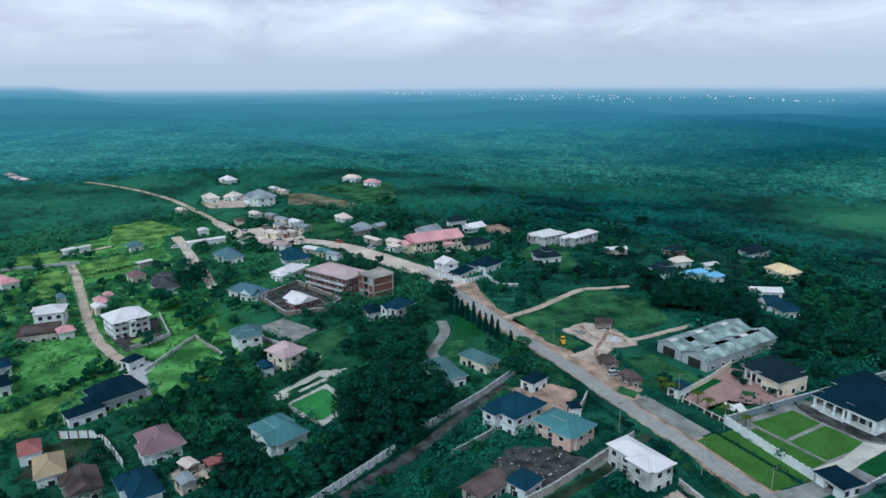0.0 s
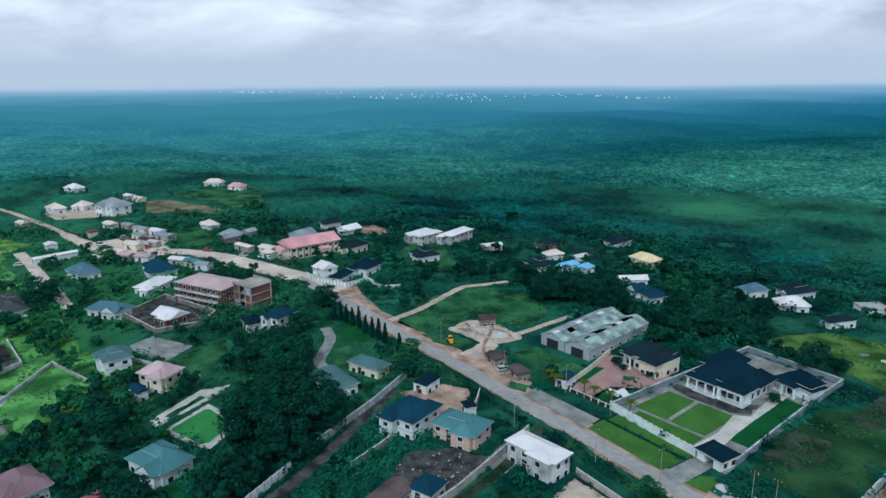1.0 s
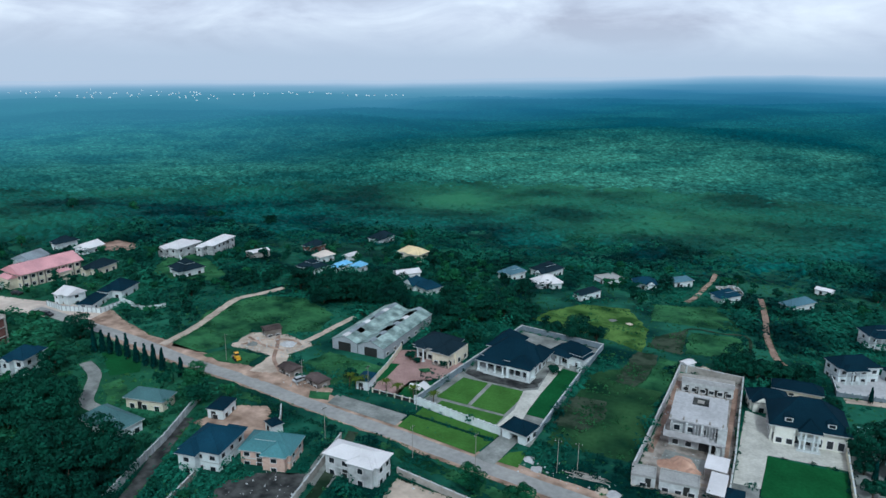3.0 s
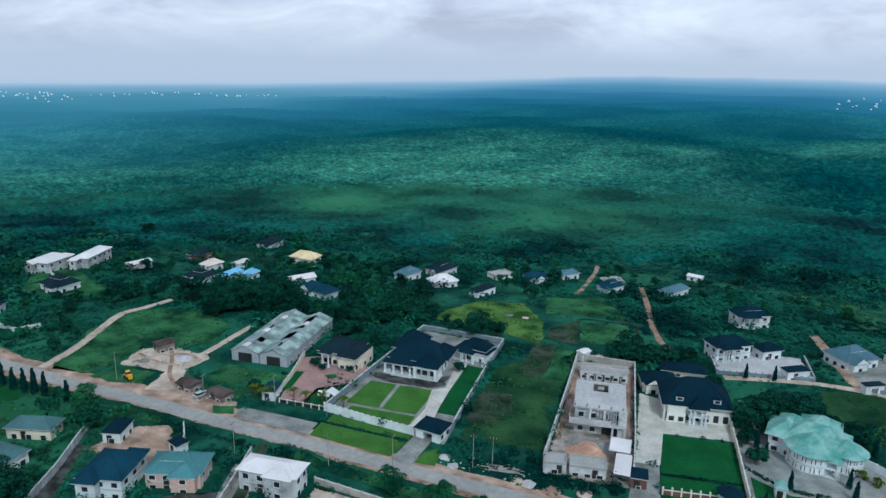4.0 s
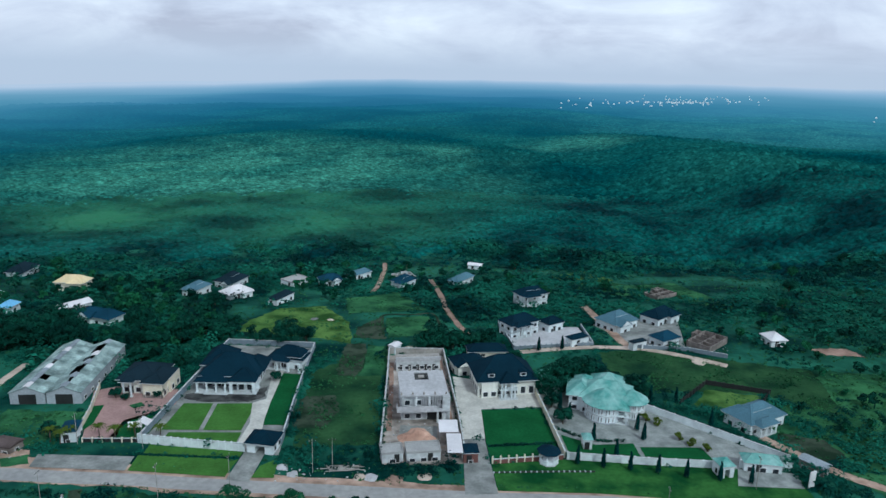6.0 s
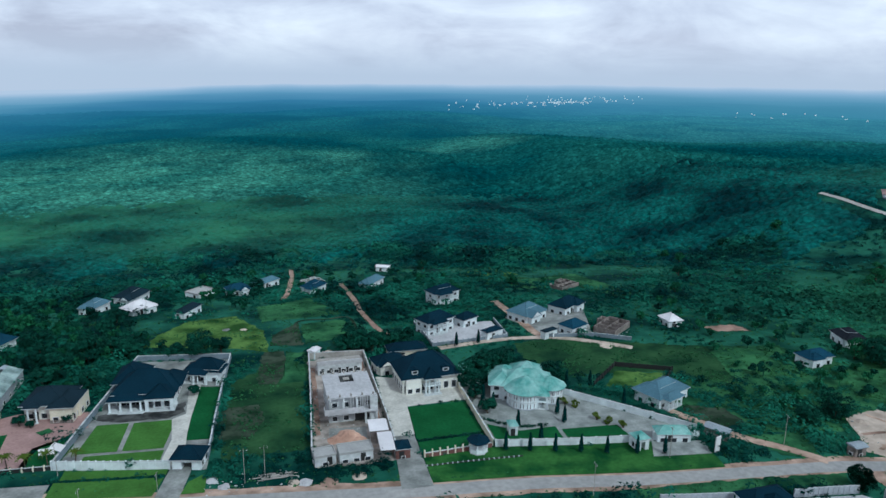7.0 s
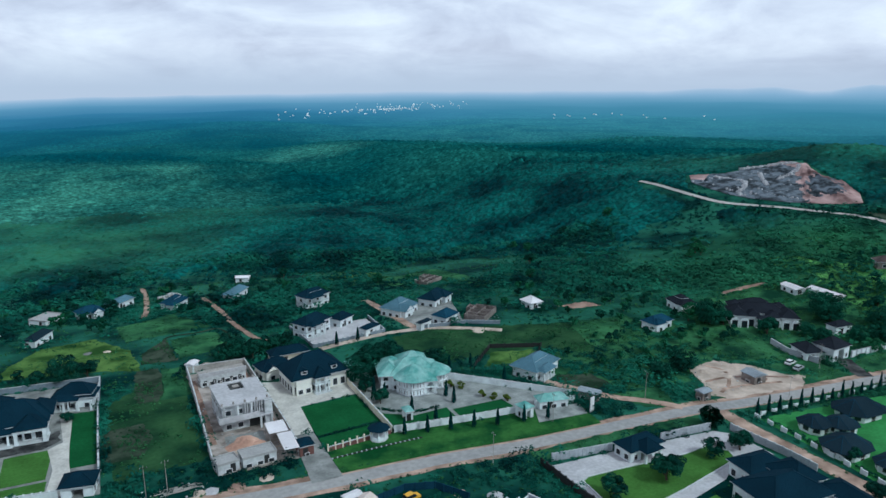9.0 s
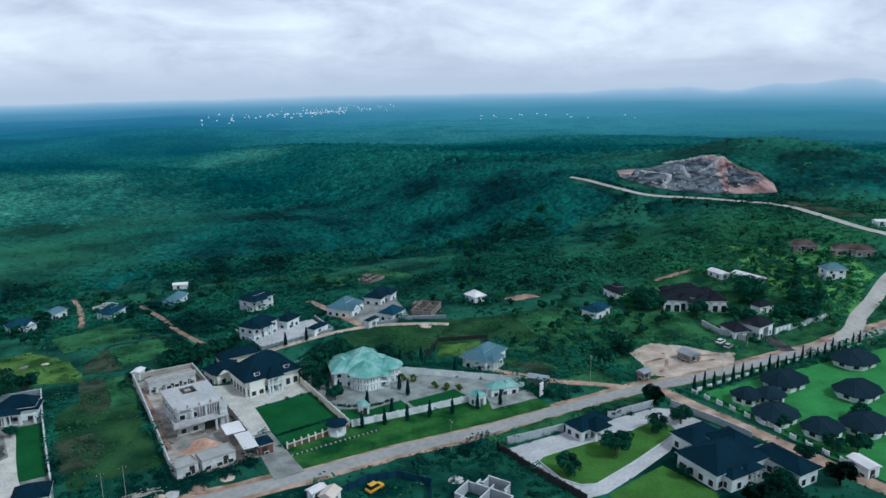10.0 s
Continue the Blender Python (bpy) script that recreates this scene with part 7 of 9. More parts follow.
house("flat", -77.6, 284.3, 7.9, 9.6, -42, 2.6, "concrete", "white", 1, "single-storey white building with concrete flat roof", "building")
house("plain", -79.2, 252.2, 4.9, 11.7, -28, 2.8, "dark", "white", 1, "single-storey white house with black hipped roof", "house")
house("plain", -115.2, 265.9, 7.4, 11.3, -26, 3.1, "bluegray", "white", 1, "single-storey white house with blue-grey hipped roof", "house")
house("plain", -104.9, 280.9, 9.9, 14.6, -23, 3.1, "dark", "white", 1, "single-storey white house with black hipped roof", "house")
house("plain", -97.7, 260.4, 11.3, 9.2, 45, 2.6, "white", "white", 1, "single-storey white house with white hipped roof", "house")
house("plain", 95.0, 202.4, 6.4, 7.3, 4, 2.6, "white", "white", 1, "small single-storey white house with white hipped roof", "house")
house("plain", 122.1, 160.7, 11.0, 7.6, 7, 2.6, "slate", "white", 1, "single-storey white house with slate-blue hipped roof", "house")
house("plain", 146.3, 173.0, 8.9, 10.4, -13, 3.1, "charcoal", "white", 1, "single-storey white house with charcoal hipped roof", "house")
house("gate", 152.8, 114.3, 9.5, 8.1, 3, 4.2, "charcoal", "white", 1, "single-storey white gatehouse with charcoal hipped roof", "gatehouse")
house("plain", 175.2, 126.9, 8.2, 4.7, -6, 3.1, "charcoal", "white", 1, "small single-storey white house with charcoal hipped roof", "house")
house("plain", 145.9, 117.9, 6.9, 8.9, -19, 2.6, "charcoal", "white", 1, "single-storey white house with charcoal hipped roof", "house")
house("plain", 196.5, 162.0, 5.5, 9.5, -12, 2.3, "white", "white", 1, "long low white shed with white gabled sheet roof", "shed", pitch=-0.3)
house("plain", 200.3, 150.0, 5.5, 14, -4, 2.3, "white", "white", 1, "long low white shed with white gabled sheet roof", "shed", pitch=-0.3)
house("plain", 222.5, 127.0, 9.5, 6.6, -30, 4.4, "bluegray", "white", 2, "small two-storey white house with blue-grey hipped roof", "house")
house("plain", 241.0, 151.0, 11.5, 7, -38, 2.6, "rust", "tin", 1, "long unfinished brown house with rusty hipped roof", "house")
house("plain", 249.0, 133.0, 17, 7.5, -44, 2.6, "rust", "concrete", 1, "long bare concrete house with rusty brown roof", "house")
house("shed", 292.0, 143.0, 7, 5, -40, 2.2, "white", "white", 1, "small white shed with white roof beside a road", "outbuilding")
house("shed", 114.0, 112.1, 5.6, 6.1, -3, 2.6, "gray", "tin", 1, "small single-storey rusty sheet outbuilding with grey gabled roof", "outbuilding", pitch=-0.45)
house("shed", 91.4, 110.3, 4.0, 3.1, 4, 2.4, "gray", "tin", 1, "small single-storey rusty sheet outbuilding with grey gabled roof", "outbuilding", pitch=-0.45)
gate = house("gate", 54.2, 95.6, 11.5, 6.5, 3, 2.8, "navy", "white", 1, "single-storey white gatehouse with navy hipped roof", "gatehouse")
part("porch_roof", hip(bmesh.new(), 0, -2.6, 5.2, 5.0, 2.84, 0.8, 0.4), ROOF["navy"], gate)
for px in (-2.2, 2.2):
    pillar(gate, px, -4.7, 0, 2.8, 0.24)
house("shed", 92.5, 47.0, 3.9, 6.1, -15, 2.6, "white", "white", 1, "small single-storey white outbuilding with white gabled roof", "outbuilding", pitch=-0.45)
house("shed", -15.3, 106.3, 4.1, 2.5, 13, 2.6, "white", "white", 1, "small single-storey white outbuilding with white gabled roof", "outbuilding", pitch=-0.45)
house("shed", -13.5, 103.2, 4.2, 3.8, 38, 2.6, "creamroof", "white", 1, "small single-storey white outbuilding with cream gabled roof", "outbuilding", pitch=-0.45)
house("shed", -160.8, 163.2, 5.1, 6.2, -33, 2.4, "rust", "tin", 1, "small single-storey rusty sheet outbuilding with rusty gabled roof", "outbuilding", pitch=-0.45)
house("shed", -138.0, 143.0, 6.0, 4.8, -14, 1.7, "rust", "tin", 1, "low roadside shack of rusty sheet", "outbuilding", pitch=-0.45)
house("shed", -126.7, 140.5, 6.8, 5.1, -18, 1.7, "rust", "tin", 1, "low roadside shack of rusty sheet", "outbuilding", pitch=-0.45)
house("shed", -148.6, 25.2, 4.2, 3.2, 20, 2.3, "creamroof", "tin", 1, "small patched roadside stall with cream sheet roof", "stall", pitch=-0.3)
house("shed", -146.4, 30.6, 3.4, 4.6, 12, 2.4, "red", "tin", 1, "small stall with faded red sheet roof", "stall", pitch=-0.3)
house("shed", -142.6, 23.2, 4.6, 3.4, 8, 2.3, "gray", "concrete", 1, "small bare block stall with grey sheet roof", "stall", pitch=-0.3)
house("shed", -114.1, 145.6, 4.1, 6.2, 8, 2.6, "slate", "white", 1, "small single-storey white outbuilding with slate-blue hipped roof", "outbuilding")


# ---- compound walls and fences ----
boundary("compound_wall", [(-97.2, 142.4), (-94.5, 163), (-91.5, 184), (-88.8, 204)], 1.9, WALL["slate"], "long grey compound wall with pale coping", 0.3, 4.2)
boundary("compound_wall", [(-88.8, 204), (-60.9, 200.6), (-62, 180), (-62.6, 160), (-63.0, 140)], 1.8, WALL["slate"], "grey compound wall round a villa yard", 0.25, 4.2)
boundary("front_wall", [(-97.2, 142.4), (-84, 139.6), (-71.0, 137.4)], 2.2, WALL["white"], "white front wall with pierced panels", 0.25, 1.6)
boundary("compound_wall", [(-39.0, 136.5), (-38.2, 155), (-37.4, 175), (-36.8, 195)], 2.4, PALEPAVE, "white boundary wall of a building site", 0.25, 4.0)
boundary("compound_wall", [(-19.0, 133), (-18.8, 150), (-19.2, 170), (-19.6, 194), (-36.8, 195)], 2.2, WALL["concrete"], "bare block boundary wall", 0.25, 4.0)
boundary("garden_wall", [(4.6, 165), (4.8, 148), (4.9, 132.2)], 1.9, WALL["cream"], "tan garden wall between two villas", 0.25, 3.2)
boundary("railing_wall", [(-12.8, 130.3), (4.6, 131.8)], 1.2, WALL["brick"], "red-brick dwarf wall with cream piers", 0.25, 1.9, WALL["cream"], 0.8)
boundary("edging_wall", [(-13.0, 126.4), (-5.6, 126.4), (2.1, 126.3), (10.7, 126.0)], 0.35, SHADOWED, "low dark edging wall with white dots across a lawn", 0.3, 1.3, WALL["gray"], 0.04, cap=False)
boundary("front_wall", [(5.4, 131.6), (24, 128.6), (43.0, 126.3)], 1.9, WALL["white"], "low white front wall of a villa", 0.25, 3.4)
boundary("front_wall", [(45.6, 126.8), (57.6, 125.0)], 2.0, WALL["white"], "white gate wall with pierced top", 0.25, 1.5)
boundary("compound_wall", [(30.5, 158), (42.8, 145.5), (51, 137), (59, 128.4)], 1.9, WALL["white"], "long white side wall in stepped runs", 0.25, 6.0)
boundary("compound_wall", [(44, 158.5), (57, 171), (73, 164), (62, 151.5)], 1.5, SHADOWED, "dark fence round a grass plot", 0.12, 2.4, cap=False)
boundary("fence", [(33.3, 101.9), (40.1, 100.7), (49.5, 99.3)], 2.0, WALL["gray"], "white slatted panel fence", 0.15, 1.2, WALL["gray"], 0.2)
boundary("fence", [(63.5, 97.6), (71.5, 96.9), (79, 95.9)], 2.0, WALL["gray"], "white slatted panel fence", 0.15, 1.2, WALL["gray"], 0.2)
boundary("fence", [(83.3, 93.4), (84.2, 85.7), (85, 79.3), (85.2, 70)], 1.9, WALL["gray"], "grey panel fence along a lane", 0.15, 2.2)
boundary("fence", [(30.0, 101.6), (30.4, 88), (32.2, 73)], 1.8, SHADOWED, "dark fence overgrown with hedge", 0.3, 2.2, cap=False)
boundary("compound_wall", [(4.2, 198.2), (31.5, 201.6), (32, 219.5)], 1.2, WALL["slate"], "low blue-grey balustraded compound wall", 0.2, 1.8)
boundary("compound_wall", [(4.2, 198.2), (2.4, 222)], 1.2, WALL["slate"], "low blue-grey compound wall", 0.2, 3.0)
boundary("compound_wall", [(45, 198.8), (62, 196.2), (73, 190)], 1.3, WALL["slate"], "grey compound wall with piers", 0.2, 2.0)
boundary("compound_wall", [(158, 110.5), (171, 109.6), (186, 107.4)], 2.2, WALL["white"], "white roadside wall with dark panels", 0.2, 2.2, WALL["gray"])
boundary("compound_wall", [(143.4, 112), (142, 122), (145, 131)], 2.0, WALL["gray"], "grey wall of the arched-gate compound", 0.2, 3.0)
boundary("panel_wall", [(-121.5, 43), (-126.6, 57.1), (-130.6, 67.8)], 2.0, WALL["white"], "white panelled wall along an earth lane", 0.2, 2.2, WALL["gray"], 0.25)
boundary("panel_wall", [(-134, 76), (-137.6, 86.2), (-141.6, 99.6), (-147, 113), (-151, 124)], 2.0, WALL["plaster"], "overgrown pale wall along an earth lane", 0.2, 2.6, WALL["gray"], 0.25)
boundary("yard_wall", [(-121.4, 77.5), (-123, 86), (-124.5, 92)], 1.8, WALL["concrete"], "bare block yard wall", 0.2, 3.0)
boundary("yard_wall", [(-104.4, 118), (-101.6, 104), (-98.6, 88), (-97.6, 76)], 2.0, WALL["concrete"], "long bare block wall", 0.2, 3.0)
boundary("yard_wall", [(-118.6, 108.5), (-122.5, 118.5), (-126.5, 124)], 1.8, WALL["concrete"], "bare block yard wall", 0.2, 3.0)
boundary("yard_wall", [(-85.5, 112), (-65, 108.5)], 1.6, WALL["concrete"], "low block wall beside a house", 0.2, 3.0)
boundary("yard_wall", [(-117.5, 172), (-114.5, 158), (-113, 146)], 1.6, WALL["cream"], "tan wall beside a pink court", 0.2, 3.0)
boundary("yard_wall", [(-110.5, 143), (-96.5, 142.6)], 1.0, SHADOWED, "low dark front fence", 0.15, 2.4, WALL["cream"], 0.3)
boundary("yard_wall", [(-180.6, 2), (-176, 10), (-169.5, 11.5), (-158, 13)], 1.9, WALL["white"], "white and brown yard wall", 0.2, 2.6, WALL["brick"])
boundary("yard_wall", [(-228, 45.5), (-209, 26.4)], 1.1, WALL["plaster"], "field wall of bare block", 0.2, 3.4)
boundary("yard_wall", [(-228, 45.5), (-203, 50)], 1.1, WALL["concrete"], "field wall of bare block", 0.2, 3.4)
boundary("yard_wall", [(-346.4, 23), (-350, 8.5), (-352.7, -8)], 1.2, WALL["gray"], "low grey boundary wall", 0.2, 4.0)
boundary("yard_wall", [(-249, 148), (-240, 147), (-226, 151.5), (-226, 160)], 1.8, WALL["white"], "white wall with pierced panels", 0.2, 1.6, WALL["gray"])
boundary("yard_wall", [(-258, 219), (-240, 205)], 1.6, WALL["white"], "white garden wall", 0.2, 3.0)
boundary("yard_wall", [(-230, 163), (-214, 160), (-210, 166)], 1.6, WALL["white"], "white garden wall", 0.2, 3.0)
boundary("blue_fence", [(-11, 105), (-3, 106.4), (3.4, 104.2), (8, 97), (2, 88), (-10, 92)], 1.8, ROOF["slate"], "blue sheet-metal site fence", 0.08, 2.4, cap=False, pier_over=0.05)
boundary("yard_wall", [(-228.5, 26), (-233.4, 38.6), (-256, 39.8)], 1.5, WALL["plaster"], "stained white yard wall", 0.2, 3.0)
boundary("yard_wall", [(-187.2, 53.5), (-190.4, 63), (-189, 74)], 1.2, WALL["plaster"], "pale terrace wall before a house", 0.25, 3.0)
boundary("yard_wall", [(-197, 70), (-214, 63.5), (-223, 62)], 1.3, WALL["plaster"], "weathered pale plot wall", 0.2, 3.4)
# white panels with gaps along the resort's lane and road front
for line, label in (([(94.9, 95.6), (94.9, 83.4), (94.4, 74), (93.3, 61), (92.4, 48)], "white spaced panels along a clipped hedge"),
                    ([(97, 95.4), (117, 94), (140, 92), (160, 90), (178, 86)], "white spaced panels along the resort front")):
    top = root("panel_fence", *line[0], 0, label, "fence")
    ox, oy, oz = top.matrix_basis.translation
    for (x0, y0), (x1, y1) in zip(line, line[1:]):
        n = max(1, round(math.hypot(x1 - x0, y1 - y0) / 4.4))
        turn = math.degrees(math.atan2(y1 - y0, x1 - x0))
        for k in range(n):
            p = part("panel", box(box(bmesh.new(), 0.2, -0.14, -0.3, 1.75, 0.14, 1.25), 0.0, -0.2, -0.3, 0.2, 0.2, 1.45), WALL["white"], top)
            p.matrix_basis = pose(x0 + (x1 - x0) * k / n - ox, y0 + (y1 - y0) * k / n - oy, -oz, 0, 0, turn)


# ---- plants ----
def leaves(rng, centres, count, size, squash=0.8):
    """Bent leaf tufts scattered over the skins of round clumps: vertices and faces."""
    centres = np.array(centres)
    pick = rng.integers(0, len(centres), count)
    way = rng.normal(size=(count, 3))
    way /= np.linalg.norm(way, axis=1)[:, None]
    way[:, 2] = np.abs(way[:, 2]) * 0.9 - 0.15 * (way[:, 2] < 0)
    c = centres[pick]
    mid = c[:, :3] + way * c[:, 3:4] * (0.78 + 0.3 * rng.random((count, 1))) * (1, 1, squash)
    a = np.cross(way, rng.normal(size=(count, 3)))
    a /= np.linalg.norm(a, axis=1)[:, None]
    b = np.cross(way, a) + 0.35 * way * rng.normal(size=(count, 1))
    s = size * (0.6 + 0.8 * rng.random((count, 1)))
    v = np.stack([mid - a * s - b * s * 0.5 - way * s * 0.2, mid + a * s - b * s * 0.5, mid + b * s * 1.1 - way * s * 0.15], 1).reshape(-1, 3)
    f = np.arange(3 * count).reshape(-1, 3)
    return v, f


def leaf_mesh(name, v, f, mat):
    me = bpy.data.meshes.new(name)
    me.from_pydata(v.tolist(), [], f.tolist())
    me.materials.append(mat)
    return me


def broadleaf(seed, mat, tall=9.0, wide=4.2, label="", blobs=26, count=3600, leaf=0.215):
    """A tree with a tapered trunk, forking limbs and an uneven crown of leaf tufts."""
    rng = np.random.default_rng(seed)
    top = root("tree", 0, 0, 0, label, "tree", z=-500)
    bm = bmesh.new()
    fork = tall * 0.13
    rod(bm, (0, 0, -0.4), (0.15, 0.1, fork), 0.34, 0.22, 7)
    centres = []
    for k in range(blobs):
        a, r = rng.random() * 6.283, wide * math.sqrt(rng.random()) * 0.78
        z = fork + (tall - fork) * (0.06 + 0.84 * rng.random() * (1 - 0.5 * r / wide))
        centres.append((r * math.cos(a), r * math.sin(a), z, wide * (0.26 + 0.2 * rng.random())))
        if k < 6:
            rod(bm, (0.15, 0.1, fork), (centres[-1][0] * 0.8, centres[-1][1] * 0.8, z - 0.4), 0.15, 0.05, 5)
    part("trunk", bm, BARK, top)
    v, f = leaves(rng, centres, count, leaf)
    crown = new("crown", leaf_mesh("crown", v, f, mat))
    crown.parent = top
    return top


def cypress(seed, label, tall=8.0):
    rng = np.random.default_rng(seed)
    top = root("cypress_tree", 0, 0, 0, label, "tree", "clipped roadside cypresses", z=-500)
    part("trunk", rod(bmesh.new(), (0, 0, -0.3), (0, 0, tall * 0.6), 0.12, 0.04), BARK, top)
    centres = [(0.08 * math.sin(k), 0.08 * math.cos(2 * k), 0.7 + k * tall / 12.5, 0.95 * (1 - (k / 12.5) ** 1.6) + 0.08) for k in range(12)]
    v, f = leaves(rng, centres, 1100, 0.22, 1.2)
    crown = new("crown", leaf_mesh("crown", v, f, CYPRESS))
    crown.parent = top
    return top


def palm(seed, label):
    rng = random.Random(seed)
    top = root("palm_tree", 0, 0, 0, label, "palm", z=-500)
    part("trunk", rod(bmesh.new(), (0, 0, -0.3), (0.2, 0.1, 3.6), 0.17, 0.11, 7), BARK, top)
    for k in range(13):
        a = 6.283 * k / 13 + rng.uniform(-0.2, 0.2)
        bm, last = bmesh.new(), None
        for s in range(6):
            t = s / 5
            r, z, half = 0.2 + 2.1 * t, 3.6 + 1.1 * math.sin(t * 2.4) - 0.9 * t * t * rng.uniform(0.8, 1.4), 0.30 * (1 - t) + 0.03
            c, n = Vector((0.2 + r * math.cos(a), 0.1 + r * math.sin(a), z)), Vector((-math.sin(a), math.cos(a), 0))
            row = [bm.verts.new(c - n * half - Vector((0, 0, 0.12))), bm.verts.new(c), bm.verts.new(c + n * half - Vector((0, 0, 0.12)))]
            if last:
                bm.faces.new((last[0], last[1], row[1], row[0]))
                bm.faces.new((last[1], last[2], row[2], row[1]))
            last = row
        part("frond", bm, LIMELEAF, top)
    return top


TREES = [broadleaf(11, LEAF, 9, 4.4, "broad green tree with a full leafy crown"), broadleaf(12, DARKLEAF, 10, 5.0, "large dark-green tree with a dense crown", 36, 4600, 0.225),
         broadleaf(13, DARKLEAF, 7.5, 3.6, "rounded dark-green garden tree"), broadleaf(14, LEAF, 6.5, 3.0, "small tree with light leafy crown", 17, 2500, 0.20),
         broadleaf(15, LEAF, 8, 4.0, "spreading green tree with an uneven crown", 22, 3000, 0.22)]
CYP = [cypress(21, "slim dark-green clipped columnar cypress"), cypress(22, "slim dark-green clipped columnar cypress", 7.2)]
PALM = palm(31, "short garden palm with yellow-green fronds")
LIME = broadleaf(33, LIMELEAF, 2.4, 1.4, "round yellow-green ornamental shrub", 8, 500, 0.18)


def plant(kind, x, y, size=1.0, turn=None, tall=1.0):
    turn = (x * 37 + y * 91) % 360 if turn is None else turn
    return copy_thing(kind, pose(x, y, height(x, y), 0, 0, turn) @ Matrix.Diagonal((size, size, size * tall, 1)))


for n, (x, y) in enumerate(((-199.3, 127.2), (-197.0, 128.3), (-194.1, 128.6), (-190.7, 128.6), (-186.7, 128.4), (-182.3, 127.8), (-178.1, 127.3), (-174.8, 127.4), (-170.9, 126.9), (-163.2, 126.3))):
    plant(CYP[n % 2], x, y, 1.0, tall=0.95 + 0.1 * math.sin(n * 2))
for x, y in ((7.3, 129.6), (13, 128), (19, 126.6), (25.1, 125.1), (31.1, 123.2), (38.3, 121.6), (44.9, 120.1)):
    plant(CYP[0], x, y, 0.62)
for x, y in ((27, 140), (26.9, 144.7), (14.1, 140.1), (9.5, 156.6), (10.7, 151.2), (47.1, 145.8), (43.1, 159.4), (17.3, 131.9), (36.4, 161), (-118, 214.5), (-115, 215.2), (-98.1, 228.4), (12, 197), (20, 198)):
    plant(CYP[1], x, y, 0.68)
for n in range(22):
    k = n / 21
    plant(CYP[n % 2], 97.3 + 78 * k, 96.8 - 8.0 * k - 1.2 * math.sin(k * 3), 0.5, tall=1.15 + 0.25 * math.sin(n * 1.7))


def bare(px, py):
    hit = np.zeros(len(px), bool)
    for poly in CLEARED:
        xs, ys = [q[0] for q in poly], [q[1] for q in poly]
        near = np.nonzero((px > min(xs)) & (px < max(xs)) & (py > min(ys)) & (py < max(ys)))[0]
        if len(near):
            hit[near] |= inside(px[near], py[near], poly)
    return hit


def stands_free(x, y, room):
    """True where a tree's foot keeps clear of lawns, courts, roads and roofs."""
    px, py = np.array([x + room * a for a, b in SPOKES]), np.array([y + room * b for a, b in SPOKES])
    return not bare(px, py).any()


SPOKES = [(0, 0)] + [(math.cos(k * 0.785), math.sin(k * 0.785)) for k in range(8)]


def hedge(pts, wide, high, label, mat=None):
    """A clipped hedge along a line: leaf tufts packed over its whole run."""
    rng, xs, ys, up = np.random.default_rng(round(abs(pts[0][0]) * 3)), [], [], []
    for (x0, y0), (x1, y1) in zip(pts, pts[1:]):
        n = int(math.hypot(x1 - x0, y1 - y0) * 4.5)
        k = rng.random(n)
        off = rng.uniform(-wide / 2, wide / 2, n)
        long = math.hypot(x1 - x0, y1 - y0)
        xs += list(x0 + (x1 - x0) * k - off * (y1 - y0) / long)
        ys += list(y0 + (y1 - y0) * k + off * (x1 - x0) / long)
        up += list(rng.uniform(0.1, high - 0.35, n))
    v, f = tufts(rng, np.array(xs), np.array(ys), np.array(up), np.full(len(xs), 0.45), 14, 0.26)
    tagged(new("hedge", leaf_mesh("hedge", v, f, mat or DARKLEAF)), label, "hedge")


def kerb(pts, label, wide=0.35, high=0.3):
    """A pale kerb round a bed or lawn."""
    bm = bmesh.new()
    for (x0, y0), (x1, y1) in zip(pts, pts[1:] + pts[:1]):
        long = math.hypot(x1 - x0, y1 - y0)
        nx, ny = -(y1 - y0) / long * wide / 2, (x1 - x0) / long * wide / 2
        z = height(x0, y0)
        prism(bm, [(x0 - nx, y0 - ny), (x1 - nx, y1 - ny), (x1 + nx, y1 + ny), (x0 + nx, y0 + ny)], z - 0.2, z + high)
    tagged(part("kerb", bm, COPING), label, "kerb", kind="structure")


kerb([(34.4, 91.6), (36.5, 92.4), (44, 91.9), (63.9, 89.8), (71.5, 90.3), (74.5, 86), (73, 82.8), (69, 81.8), (52.6, 78.7), (38.8, 76.8), (35.5, 78.5), (33.6, 83)], "pale kerb round an olive lawn")
kerb([(-166.6, 55.7), (-165.2, 55.1), (-154.0, 57.6), (-153.4, 59.3), (-157.7, 67.4), (-159, 68.1), (-169.3, 67.2), (-169.9, 66)], "pale kerb round a bright lawn", 0.25)
